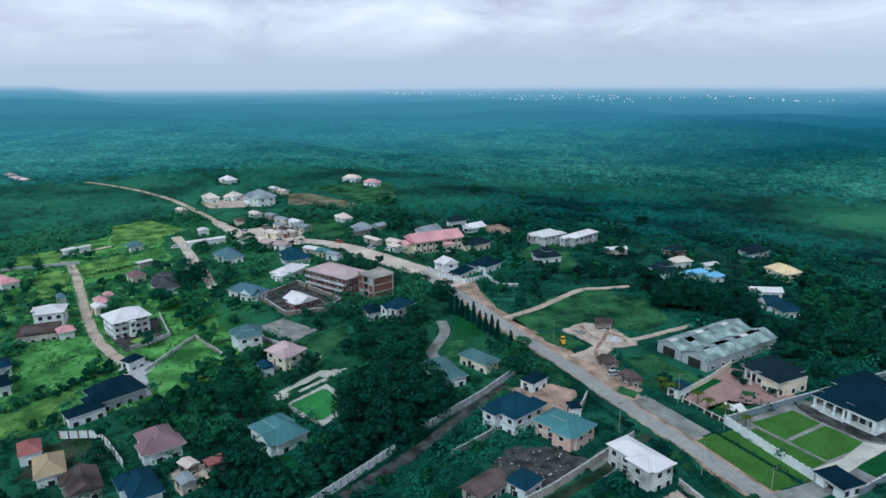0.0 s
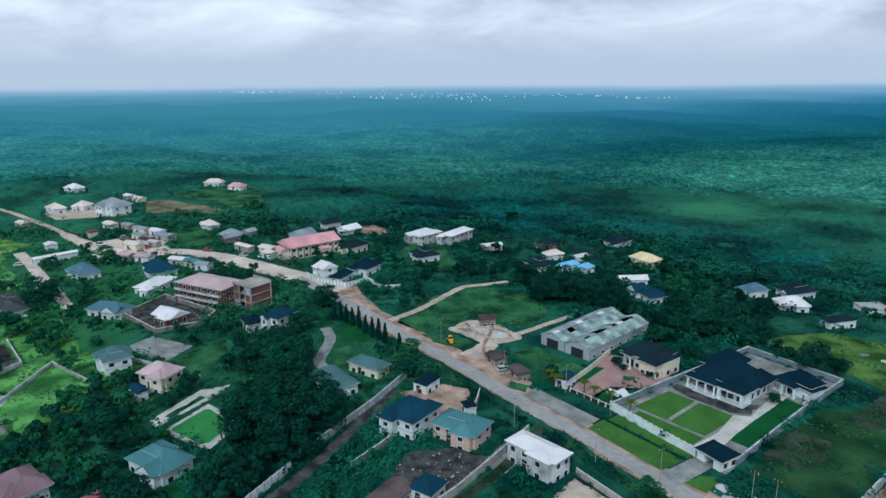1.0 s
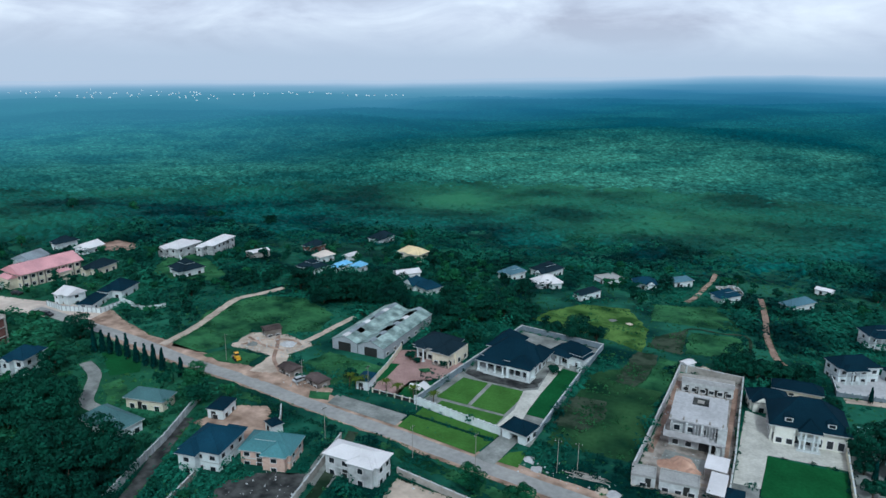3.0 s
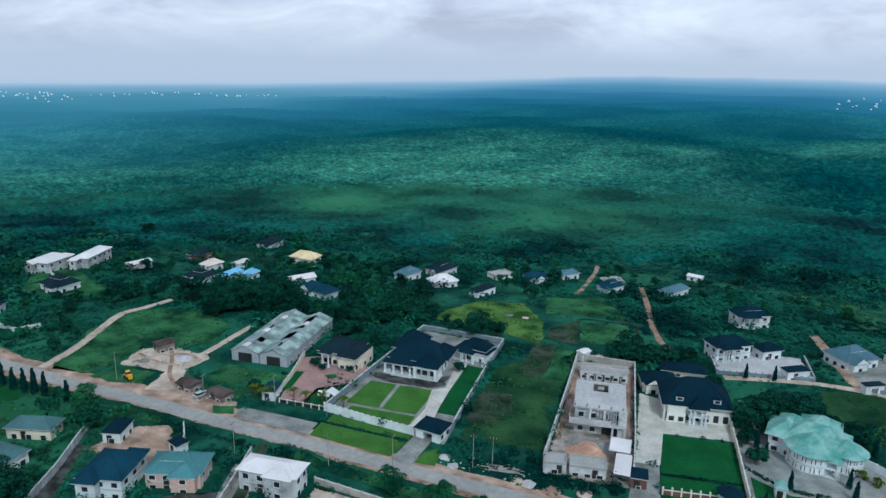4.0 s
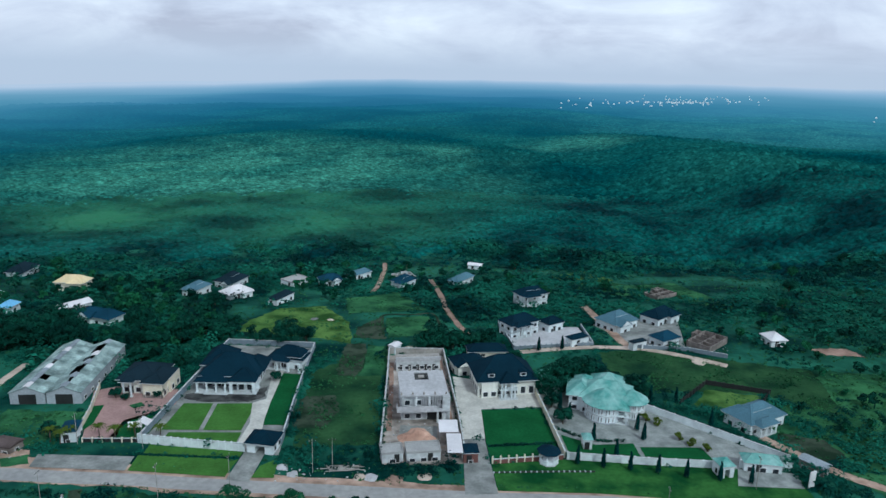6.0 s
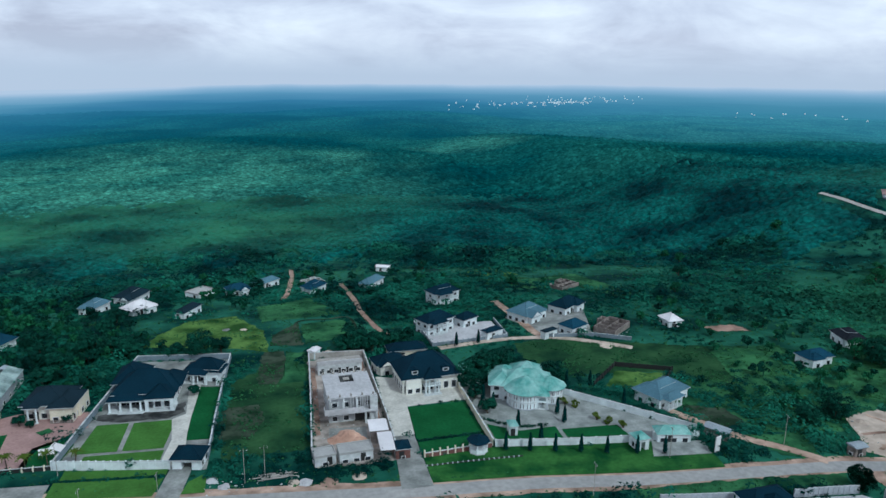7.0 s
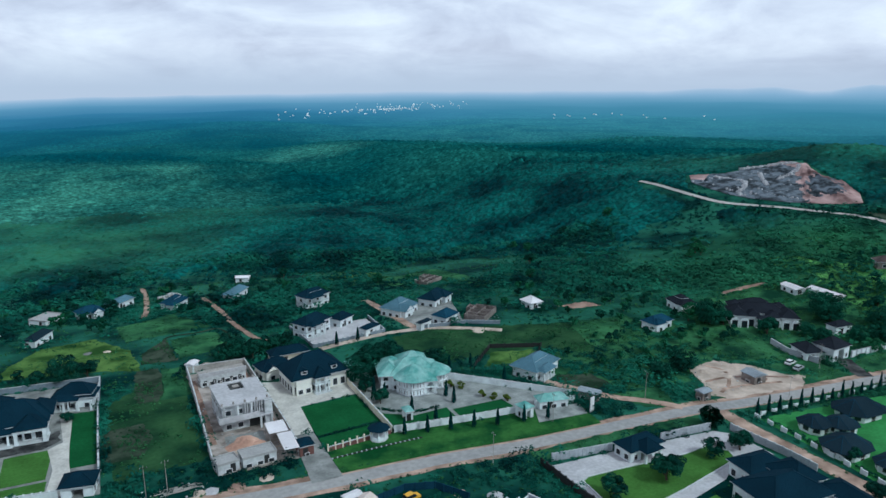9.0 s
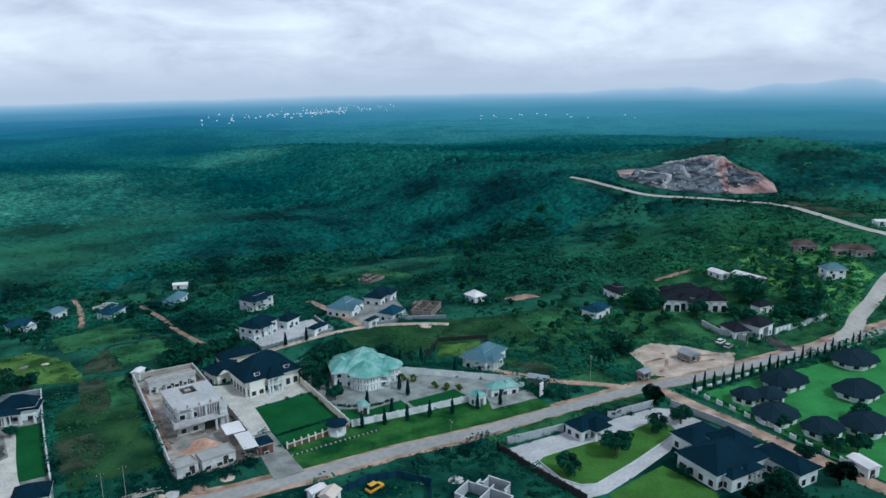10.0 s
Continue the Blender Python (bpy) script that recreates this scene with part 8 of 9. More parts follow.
# trees that stand in lawns and courts
for x, y, s, k in ((80.5, 97.5, 0.85, 2), (69, 86, 0.75, 2), (77.3, 85.3, 0.8, 2), (51.6, 83.4, 1.05, 2), (36.6, 83.8, 0.8, 2), (57, 68, 0.5, 2), (60, 52, 0.9, 2), (70, 53, 0.8, 2), (83, 47, 0.9, 2), (86, 57, 0.7, 2), (100, 52, 0.8, 2), (96, 56, 0.7, 2), (96.5, 69.5, 0.6, 2), (118, 61, 0.7, 2), (9, 166, 1, 1), (14, 170, 1.1, 1), (7.5, 158, 0.7, 2), (8.5, 149, 0.7, 2), (20, 172, 1, 1), (27, 168, 1, 2), (33, 164, 0.8, 1), (-69.5, 176, 0.5, 2), (142, 155, 1.1, 1), (146, 152, 0.9, 2), (143.5, 158, 0.9, 1), (163, 131, 0.6, 1), (183, 138, 1.2, 1), (180, 133.5, 1.0, 1), (173, 118, 0.7, 1), (179, 115, 0.7, 1), (-108, 164.5, 0.35, 2), (-99.5, 166, 0.45, 2), (-111, 166, 0.5, 2)):
    plant(TREES[k], x, y, s)
# the big dark garden trees and the groves
for n, (x, y, s, k) in enumerate((
        (-150, 68, 1.35, 1), (-141, 73, 1.3, 1), (-148, 79, 1.45, 1), (-140, 83, 1.2, 1), (-157, 78, 1.3, 1), (-150, 88, 1.2, 1), (-163, 86, 1.25, 1), (-171, 90, 1.4, 1), (-180, 87, 1.3, 1),
        (-177, 97, 1.3, 1), (-169, 98, 1.1, 1), (-186, 98, 1.2, 1), (-163, 76, 1.1, 2), (-155, 63, 1.0, 2), (-136, 66, 1.1, 2), (-132, 58, 1.0, 2), (-128, 48, 1.1, 2), (-137, 44, 1.2, 2),
        (-138, 34, 1.2, 1), (-130, 38, 1.1, 2), (-175, 45, 1.1, 2), (-165, 42, 1.0, 2), (-180, 36, 1.0, 2), (-186, 45, 0.9, 2), (-195, 42, 0.8, 0),
        (-337, 57, 1.9, 1), (-333, 62, 1.5, 1), (-286, 58, 1.4, 1), (-279, 56, 1.2, 1), (-268, 43, 1.1, 2), (-283, 30, 1.0, 2), (-330, 95, 1.0, 0), (-254.6, 139, 1.0, 1), (-262, 136, 0.8, 2), (-213, 133, 1.0, 1),
        (-152, 119, 1.0, 3), (-156, 125, 0.9, 0), (-148, 117, 0.9, 2), (-145, 111, 0.9, 0), (-198, 112, 1.1, 2), (-204, 116, 0.9, 2),
        (-177, 195, 1.2, 1), (-170, 199, 1.3, 1), (-163, 196, 1.2, 1), (-157, 201, 1.3, 1), (-150, 204, 1.2, 1), (-143, 208, 1.5, 1), (-180, 205, 1.2, 1), (-169, 211, 1.2, 1), (-146, 214, 1.2, 1), (-139, 203, 1.1, 1), (-160, 209, 1.1, 1),
        (-116, 205, 1.2, 2), (-110, 200, 1.1, 2), (-104, 206, 1.1, 1), (-98, 212, 1.0, 2), (-122, 220, 1.0, 1), (-92, 208, 1.0, 2), (-86, 206, 1.1, 1), (-78, 204.5, 0.8, 2), (-70, 205, 1.0, 1), (-64, 206, 0.9, 2), (-112, 190, 1.0, 2), (-108, 183, 0.9, 2), (-99, 186, 0.8, 2), (-118, 184, 0.8, 2),
        (-63, 115, 1.0, 0), (-69, 114, 0.8, 0), (-58, 113, 0.8, 4), (-16, 199, 1.0, 2), (-22, 203, 1.0, 1), (-10, 200, 0.9, 2), (-26, 200, 0.8, 2),
        (9, 166, 1.0, 1), (14, 170, 1.1, 1), (7.5, 158, 0.8, 2), (8.5, 149, 0.8, 2), (20, 172, 1.0, 1), (27, 168, 1.0, 2), (33, 164, 0.9, 1), (7, 143, 0.7, 2),
        (80.5, 97.5, 0.85, 2), (69, 86, 0.75, 2), (77.3, 85.3, 0.8, 2), (51.6, 83.4, 1.05, 2), (36.6, 83.8, 0.8, 2), (23.8, 106, 0.7, 0), (73, 122, 0.7, 1), (53.5, 128.5, 0.8, 2), (97, 117, 0.9, 1), (90, 126, 0.9, 2), (101, 128, 0.8, 1),
        (152.4, 177, 0.8, 1), (192, 168.4, 0.7, 2), (171, 133, 0.8, 1), (176, 122, 0.7, 1), (184, 113, 0.8, 1), (190, 122, 0.9, 1), (196, 118, 0.8, 1), (152, 138, 1.0, 2), (199, 148, 1.0, 1), (186, 141, 1.0, 1), (160, 123, 0.9, 2), (178, 110, 0.9, 2),
        (100, 52, 0.8, 2), (96, 56, 0.7, 2), (88, 45, 0.9, 0), (60, 52, 0.9, 2), (70, 53, 0.8, 2), (83, 47, 0.9, 2), (86, 57, 0.7, 2), (118, 61, 0.7, 2), (96.5, 69.5, 0.6, 2), (57, 68, 0.5, 2))):
    if stands_free(x, y, 2.8 * s):
        plant(TREES[k], x, y, s)
for x, y in ((-118, 143), (-113.5, 143.6), (-107, 144.5), (-103, 143.6), (-98.5, 144.2), (-92.5, 143.8), (-115, 141.5)):
    plant(PALM, x, y, 0.9)
for x, y in ((38, 137), (36, 139.5), (33, 147.5), (31, 149.5), (29.5, 151.2), (41, 134)):
    plant(LIME, x, y, 1.0)


def scattered_trees():
    """Single trees among the houses and out over the scrub."""
    rng = np.random.default_rng(5)
    n = 1500
    px, py = rng.uniform(-420, 240, n), rng.uniform(-10, 330, n)
    r = np.hypot(px + 30, py)
    grow = np.sin(px / 19 + 2 * np.sin(py / 27)) + np.sin(py / 16 - px / 41)
    keep = ~bare(px, py) & (grow > 0.1) & (r > 95) & (np.degrees(np.arctan2(px + 30, py)) > -95)
    for x, y, s, k in list(zip(px[keep], py[keep], rng.uniform(0.45, 0.95, n)[keep], rng.integers(0, 5, n)[keep]))[:95]:
        plant(TREES[k], float(x), float(y), float(s))


def tufts(rng, px, py, lift, size, per, leaf, up=0.9):
    """Leafy mounds at the points, each of a few bent leaf tufts: vertices and faces."""
    n = len(px)
    base = np.c_[px, py, land(px, py) + lift]
    way = rng.normal(size=(n, per, 3))
    way /= np.linalg.norm(way, axis=2)[..., None]
    way[..., 2] = np.abs(way[..., 2])
    mid = base[:, None] + way * size[:, None, None] * (1, 1, 0.8) * (0.55 + 0.55 * rng.random((n, per, 1)))
    face = 0.7 * way + 0.35 * rng.normal(size=way.shape) + (0, 0, up)
    u = np.cross(face, rng.normal(size=(n, per, 3)))
    u /= np.linalg.norm(u, axis=2)[..., None]
    w = np.cross(face, u)
    w /= np.linalg.norm(w, axis=2)[..., None]
    s = leaf * (0.6 + 0.7 * rng.random((n, per, 1))) * (size ** 0.6)[:, None, None]
    v = np.stack([mid - u * s - w * s * 0.5 - way * s * 0.2, mid + u * s - w * s * 0.5, mid + w * s * 1.1 - way * s * 0.15], 2).reshape(-1, 3)
    return v, np.arange(len(v)).reshape(-1, 3)


def scrub():
    """The thicket between and behind the houses: thousands of leafy shrubs as one body of growth."""
    rng = np.random.default_rng(7)
    n = 90000
    a = np.radians(rng.uniform(-97, 72, n))
    r = np.sqrt(rng.uniform(70 ** 2, 400 ** 2, n))
    px, py = -30 + r * np.sin(a), r * np.cos(a)
    thick = np.sin(px / 23 + 1.7 * np.sin(py / 31)) + np.sin(py / 19 + px / 57) + 0.8 * np.sin(px / 9) * np.sin(py / 8)
    keep = ~bare(px, py) & (thick + rng.uniform(-0.7, 0.7, n) > -0.55)
    keep &= ~((px < -195) & (py < 62) & (rng.random(n) < 0.55)) & ~((px > 60) & (py > 115) & (rng.random(n) < 0.3))
    px, py, thick = px[keep][:29000], py[keep][:29000], thick[keep][:29000]
    # garden shrubs round the houses
    gx, gy = [], []
    for poly in PLOTS:
        for (x0, y0), (x1, y1) in zip(poly, poly[1:] + poly[:1]):
            k = rng.random(max(2, int(math.hypot(x1 - x0, y1 - y0) * 1.0)))
            gx += list(x0 + (x1 - x0) * k)
            gy += list(y0 + (y1 - y0) * k)
    gx, gy = np.array(gx) + rng.normal(size=len(gx)) * 1.6, np.array(gy) + rng.normal(size=len(gx)) * 1.6
    free = ~bare(gx, gy) & (rng.random(len(gx)) < 0.75)
    px, py, thick = np.r_[px, gx[free]], np.r_[py, gy[free]], np.r_[thick, np.full(free.sum(), 1.3)]
    n = len(px)
    size = (0.75 + 0.85 * rng.random(n)) * (1 + 0.25 * np.clip(thick, -1, 2)) * (0.9 + 0.35 * smooth(200, 400, np.hypot(px + 30, py)))
    tree = (rng.random(n) < 0.09) & (thick > 0.2)
    size = np.where(tree, size * 1.9, size)
    near = np.hypot(px + 30, py) < 215
    lift = np.where(tree, 1.6, 0)
    v, f = tufts(rng, px[near], py[near], lift[near], size[near], 44, 0.215)
    w, g = tufts(rng, px[~near], py[~near], lift[~near], size[~near], 18, 0.37, 1.2)
    v, f = np.r_[v, w], np.r_[f, g + len(v)]
    tagged(new("scrub", leaf_mesh("scrub", v, f, BUSH)), "dense green tropical scrub between the houses", "scrub", kind="stuff")


def chance(cx, cy, seed):
    v = np.sin(cx * 127.1 + cy * 311.7 + seed * 74.7) * 43758.5453
    return v - np.floor(v)


def crowns(px, py, cell, seed=0):
    """The height of a closed canopy of domed crowns, one to each cell of an uneven net."""
    gx, gy, best = np.floor(px / cell), np.floor(py / cell), np.zeros(len(px))
    for dx in (-1, 0, 1):
        for dy in (-1, 0, 1):
            cx, cy = gx + dx, gy + dy
            r = cell * (0.45 + 0.5 * chance(cx, cy, seed + 3))
            tall = cell * (0.32 + 0.75 * chance(cx, cy, seed + 4) ** 2)
            d = ((px - (cx + chance(cx, cy, seed + 1)) * cell) ** 2 + (py - (cy + chance(cx, cy, seed + 2)) * cell) ** 2) / r ** 2
            best = np.maximum(best, tall * np.sqrt(np.clip(1 - d, 0, 1)))
    return best


def how_open(px, py):
    most = np.zeros(len(px))
    for x, y, reach, strong in OPEN_SUNNY:
        most = np.maximum(most, strong * np.clip((reach * 1.15 - np.hypot(px - x, py - y)) / (reach * 0.85), 0, 1))
    return most


def canopy(name, r0, r1, step, fine, cell, mat, label, start=None, fade=None):
    """A fan of bush from r0 to r1: one rolling surface of crowns."""
    turn = np.radians(np.arange(-98, 74, fine))
    rings = [r0]
    while rings[-1] < r1:
        rings.append(rings[-1] + max(step, rings[-1] * 0.0052))
    rr, aa = np.meshgrid(rings, turn, indexing="ij")
    px, py = (-30 + rr * np.sin(aa)).ravel(), (rr * np.cos(aa)).ravel()
    lush = 0.75 + 0.45 * np.sin(px / 61 + 1.5 * np.sin(py / 83)) * np.sin(py / 57 + px / 140)
    rise = crowns(px, py, cell) * lush * (1 - 0.65 * how_open(px, py)) + 0.55 * crowns(px, py, cell * 0.5, 9)
    z = land(px, py) + rise - 0.45
    if start:
        z -= 4 * (1 - smooth(start, start + 25, rr.ravel() + 18 * np.sin(aa.ravel() * 37) + 9 * np.sin(aa.ravel() * 91)))
        hollow = bare(px, py)
        for on in (4, 8, 12):
            hollow |= bare(px + on * np.sin(aa.ravel()), py + on * np.cos(aa.ravel()))
        z[hollow] -= 6
    if fade:
        z -= 3.5 * smooth(*fade, rr.ravel() + 9 * np.sin(aa.ravel() * 53) + 5 * np.sin(aa.ravel() * 141))
    rows, cols = rr.shape
    k = np.arange((rows - 1) * cols).reshape(rows - 1, cols)[:, :-1].ravel()
    me = bpy.data.meshes.new(name)
    me.from_pydata(np.c_[px, py, z].tolist(), [], np.c_[k, k + 1, k + cols + 1, k + cols].tolist())
    me.materials.append(mat)
    me.polygons.foreach_set("use_smooth", [True] * len(me.polygons))
    tagged(new(name, me), label, "woodland", kind="stuff")


# thickets and gardens: a plan, the trees' spacing, and their least and greatest reach
GARDENS = (([(-191, 25), (-204, 63), (-174, 53), (-166, 30), (-168, 16)], 4.2, 1.6, 2.8), ([(-162, 27), (-157, 58), (-129, 58), (-124.5, 46), (-139.6, 20)], 4.6, 2.4, 3.8),
           ([(-300, 49), (-255, 66), (-214, 60), (-239, 42), (-280, 36)], 8.5, 1.6, 2.8), ([(-203, -12), (-221, 20), (-217, 22), (-199, -10)], 2.8, 1.0, 1.7), ([(-193, -10), (-190, 16), (-186, 15), (-189, -10)], 3.0, 1.2, 2.0),
           ([(-190, 300), (-118, 264), (-92, 208), (-135, 223), (-180, 270)], 7.0, 2.2, 3.6), ([(70, 170), (125, 186), (150, 165), (140, 135), (100, 130), (78, 140)], 8.0, 1.3, 2.4),
           ([(-360, -12), (-360, 180), (-240, 245), (-120, 300), (-90, 240), (-120, 130), (-110, 40), (-150, -12)], 11.5, 1.8, 3.4),
           ([(-330, 130), (-300, 160), (-250, 185), (-200, 220), (-180, 205), (-240, 175), (-290, 145)], 8.0, 1.8, 3.0), ([(-118, 176), (-96, 206), (-66, 212), (-60, 222), (-110, 226), (-130, 205)], 6.0, 2.0, 3.2),
           ([(60, 205), (100, 230), (150, 205), (140, 178), (90, 185)], 10.0, 1.5, 2.8), ([(-60, 250), (0, 262), (40, 300), (-20, 320), (-110, 300)], 11.0, 1.6, 3.0), ([(186, 105), (200, 150), (250, 190), (262, 130), (215, 112)], 8.0, 1.4, 2.6),
           ([(5, 163), (12, 176), (30, 176), (34, 163), (24, 166)], 4.0, 1.8, 2.8), ([(-26, 197), (-12, 206), (0, 205), (-6, 197)], 4.0, 1.8, 3.0), ([(-60, 118), (-40, 116), (-40, 112), (-62, 112)], 4.0, 1.2, 2.2))


def garden_trees():
    """The many small trees that fill the gardens and thickets between the houses."""
    rng = np.random.default_rng(17)
    out = {"dark": ([], []), "light": ([], [])}
    count = {"dark": 0, "light": 0}
    for poly, apart, least, most in GARDENS:
        xs, ys = [q[0] for q in poly], [q[1] for q in poly]
        gx, gy = np.meshgrid(np.arange(min(xs), max(xs), apart), np.arange(min(ys), max(ys), apart))
        px, py = gx.ravel() + rng.uniform(-0.48, 0.48, gx.size) * apart, gy.ravel() + rng.uniform(-0.48, 0.48, gx.size) * apart
        keep = inside(px, py, poly) & (rng.random(len(px)) < 0.86)
        px, py = px[keep], py[keep]
        reach = least + (most - least) * rng.random(len(px)) ** 1.6
        clash = bare(px, py)
        for a in range(6):
            clash |= bare(px + reach * 0.55 * math.cos(a * 1.047), py + reach * 0.55 * math.sin(a * 1.047))
        for x, y, r in zip(px[~clash], py[~clash], reach[~clash]):
            z, tall = height(x, y), r * rng.uniform(1.5, 2.3)
            blobs = []
            for _ in range(9):
                a, q = rng.random() * 6.283, r * 0.7 * math.sqrt(rng.random())
                blobs.append((x + q * math.cos(a), y + q * math.sin(a), z + tall * rng.uniform(0.35, 0.85), r * rng.uniform(0.30, 0.52)))
            v, f = leaves(rng, blobs, int(120 + 45 * r), 0.34 + 0.035 * r)
            tone = "dark" if rng.random() < 0.62 else "light"
            out[tone][0].append(v)
            out[tone][1].append(f + count[tone])
            count[tone] += len(v)
            k = 0.05 * r + 0.04
            stem = np.array([(x - k, y - k, z - 0.3), (x + k, y - k, z - 0.3), (x, y + k, z - 0.3), (x - k * 0.6, y - k * 0.6, z + tall * 0.6), (x + k * 0.6, y - k * 0.6, z + tall * 0.6), (x, y + k * 0.6, z + tall * 0.6)])
            out[tone][0].append(stem)
            out[tone][1].append(np.array([(0, 1, 4), (0, 4, 3), (1, 2, 5), (1, 5, 4), (2, 0, 3), (2, 3, 5)]) + count[tone])
            count[tone] += 6
    for tone, mat, label in (("dark", DARKLEAF, "dark-green garden trees crowded between the houses"), ("light", LEAF, "mid-green garden trees crowded between the houses")):
        tagged(new("garden_trees", leaf_mesh("garden_trees", np.concatenate(out[tone][0]), np.concatenate(out[tone][1]), mat)), label, "trees", kind="stuff")


def woodland():
    """The far bush: low uneven crowns over the whole valley."""
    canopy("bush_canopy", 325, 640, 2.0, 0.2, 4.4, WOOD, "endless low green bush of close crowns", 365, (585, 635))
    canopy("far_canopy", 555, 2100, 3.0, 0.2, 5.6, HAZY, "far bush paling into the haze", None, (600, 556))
    rng = np.random.default_rng(9)
    n = 13000
    a = np.radians(rng.uniform(-98, 74, n))
    r = 335 * (600 / 335) ** rng.random(n)
    px, py = -30 + r * np.sin(a), r * np.cos(a)
    keep = ~bare(px, py) & (rng.random(n) > 0.7 * how_open(px, py))
    px, py, r = px[keep], py[keep], r[keep]
    n = len(px)
    lush = 0.5 + 0.5 * np.sin(px / 61 + 1.5 * np.sin(py / 83)) * np.sin(py / 57 + px / 140)
    size = (1.0 + 1.8 * rng.random(n) ** 3) * (0.7 + 0.6 * lush)
    v, f = tufts(rng, px, py, 0.5 * crowns(px, py, 4.4) - 0.3, size, 16, 0.40, 1.7)
    tagged(new("woodland", leaf_mesh("woodland", v, f, WOOD)), "taller leafy crowns standing out of the bush", "woodland", kind="stuff")


# ---- the quarry on the hill ----
def quarry():
    """A stone quarry: dark grey spoil floor, pale stone streaks, and a raw red-brown face cut into the hill."""
    near = np.array(((283, 303), (281, 290), (281, 272), (285, 260), (291, 249), (297, 241), (304, 234), (312, 224), (322, 216)), float)
    far = np.array(((296, 318), (313, 308), (330, 304), (343, 300), (356, 296), (361, 285), (352, 268), (344, 246), (337, 228)), float)
    knots = np.linspace(0, 1, 9)
    nu, nv = 60, 34
    rng = np.random.default_rng(17)
    rough = rng.normal(size=(nv + 1, nu + 1))
    for half, name, mat, label in ((0, "quarry_floor", ROCK, "dark grey quarry floor of broken stone"), (1, "quarry_face", REDROCK, "raw red-brown quarry face cut into a hill")):
        bm = bmesh.new()
        grid = {}
        for i in range(nu + 1):
            for j in range(nv + 1):
                u, v = i / nu, j / nv
                a = np.array((np.interp(u, knots, near[:, 0]), np.interp(u, knots, near[:, 1])))
                b = np.array((np.interp(u, knots, far[:, 0]), np.interp(u, knots, far[:, 1])))
                wob = 0.03 * math.sin(i * 0.5) + 0.02 * math.sin(i * 1.3)
                p = a + (b - a) * (v * (1.0 + wob))
                edge = min(1, 6 * v, 6 * (1 - v), 8 * u, 8 * (1 - u))
                step = 1.1 * math.floor(4 * smooth(0.62, 1.0, u + 0.14 * v)) * edge
                z = height(p[0], p[1]) + 0.35 + 0.4 * edge + step + 0.28 * rough[j, i] * edge
                grid[i, j] = bm.verts.new((p[0], p[1], float(z)))
        for i in range(nu):
            for j in range(nv):
                u, v = (i + 0.5) / nu, (j + 0.5) / nv
                face = u > 0.72 - 0.15 * v + 0.02 * math.sin(j)
                core = math.hypot((u - 0.80) / 0.10, (v - 0.5) / 0.30) < 1 + 0.2 * math.sin(i + j)
                raw = (face and not core) or (u < 0.09 and v > 0.35) or (0.42 < u < 0.6 and v > 0.9)
                if raw == bool(half):
                    bm.faces.new((grid[i, j], grid[i + 1, j], grid[i + 1, j + 1], grid[i, j + 1]))
        for v in [v for v in bm.verts if not v.link_faces]:
            bm.verts.remove(v)
        bmesh.ops.recalc_face_normals(bm, faces=bm.faces)
        tagged(part(name, bm, mat), label, "quarry", kind="structure")
    spots = [(None, 0)] * 60
    for line in QUARRY_PATHS:
        for (x0, y0), (x1, y1) in zip(line, line[1:]):
            for k in rng.random(int(math.hypot(x1 - x0, y1 - y0) * 6)):
                spots.append(((x0 + (x1 - x0) * k + rng.normal() * 0.7, y0 + (y1 - y0) * k + rng.normal() * 0.7), 1))
    verts, faces = [], []
    for spot, spilt in spots:
        u, v = rng.random() * 0.7, rng.random()
        a = np.array((np.interp(u, knots, near[:, 0]), np.interp(u, knots, near[:, 1])))
        b = np.array((np.interp(u, knots, far[:, 0]), np.interp(u, knots, far[:, 1])))
        p = np.array(spot) if spilt else a + (b - a) * (0.1 + 0.75 * v * v)
        s = 0.18 + 0.62 * rng.random() ** 3
        c = np.array((p[0], p[1], height(p[0], p[1]) + 0.9 + 0.2 * spilt))
        pts = c + s * np.array([(-1, -1, -1), (1, -1, -1), (1, 1, -1), (-1, 1, -1), (-.7, -.7, 0.9), (.8, -.6, 0.7), (.6, .8, 0.9), (-.8, .7, .6)]) * rng.uniform(0.6, 1.2, (8, 3))
        k = len(verts)
        verts += pts.tolist()
        faces += [tuple(k + i for i in f) for f in ((0, 3, 2, 1), (4, 5, 6, 7), (0, 1, 5, 4), (1, 2, 6, 5), (2, 3, 7, 6), (3, 0, 4, 7))]
    me = bpy.data.meshes.new("boulders")
    me.from_pydata(verts, [], faces)
    me.materials.append(PALEPAVE)
    tagged(new("boulders", me), "pale broken boulders on the quarry floor", "boulders", kind="stuff")


QUARRY_PATHS = [[(305.8, 287.7), (306.8, 282.0), (295.2, 273.8), (286.4, 269.8), (284.6, 263.6)], [(328.4, 305.9), (340.7, 298.4), (352.4, 292.9), (357.6, 286.0)], [(325.0, 273.6), (335.6, 275.0), (345.6, 276.2), (355.9, 282.3)], [(300.3, 301.8), (304.0, 292.4)], [(328.2, 290.6), (316.8, 277.6), (311.2, 269.6)]]
CLEARED.append([(281, 303), (279, 272), (290, 247), (303, 232), (321, 214), (338, 227), (346, 246), (354, 268), (363, 286), (357, 298), (330, 307), (313, 310), (296, 321)])


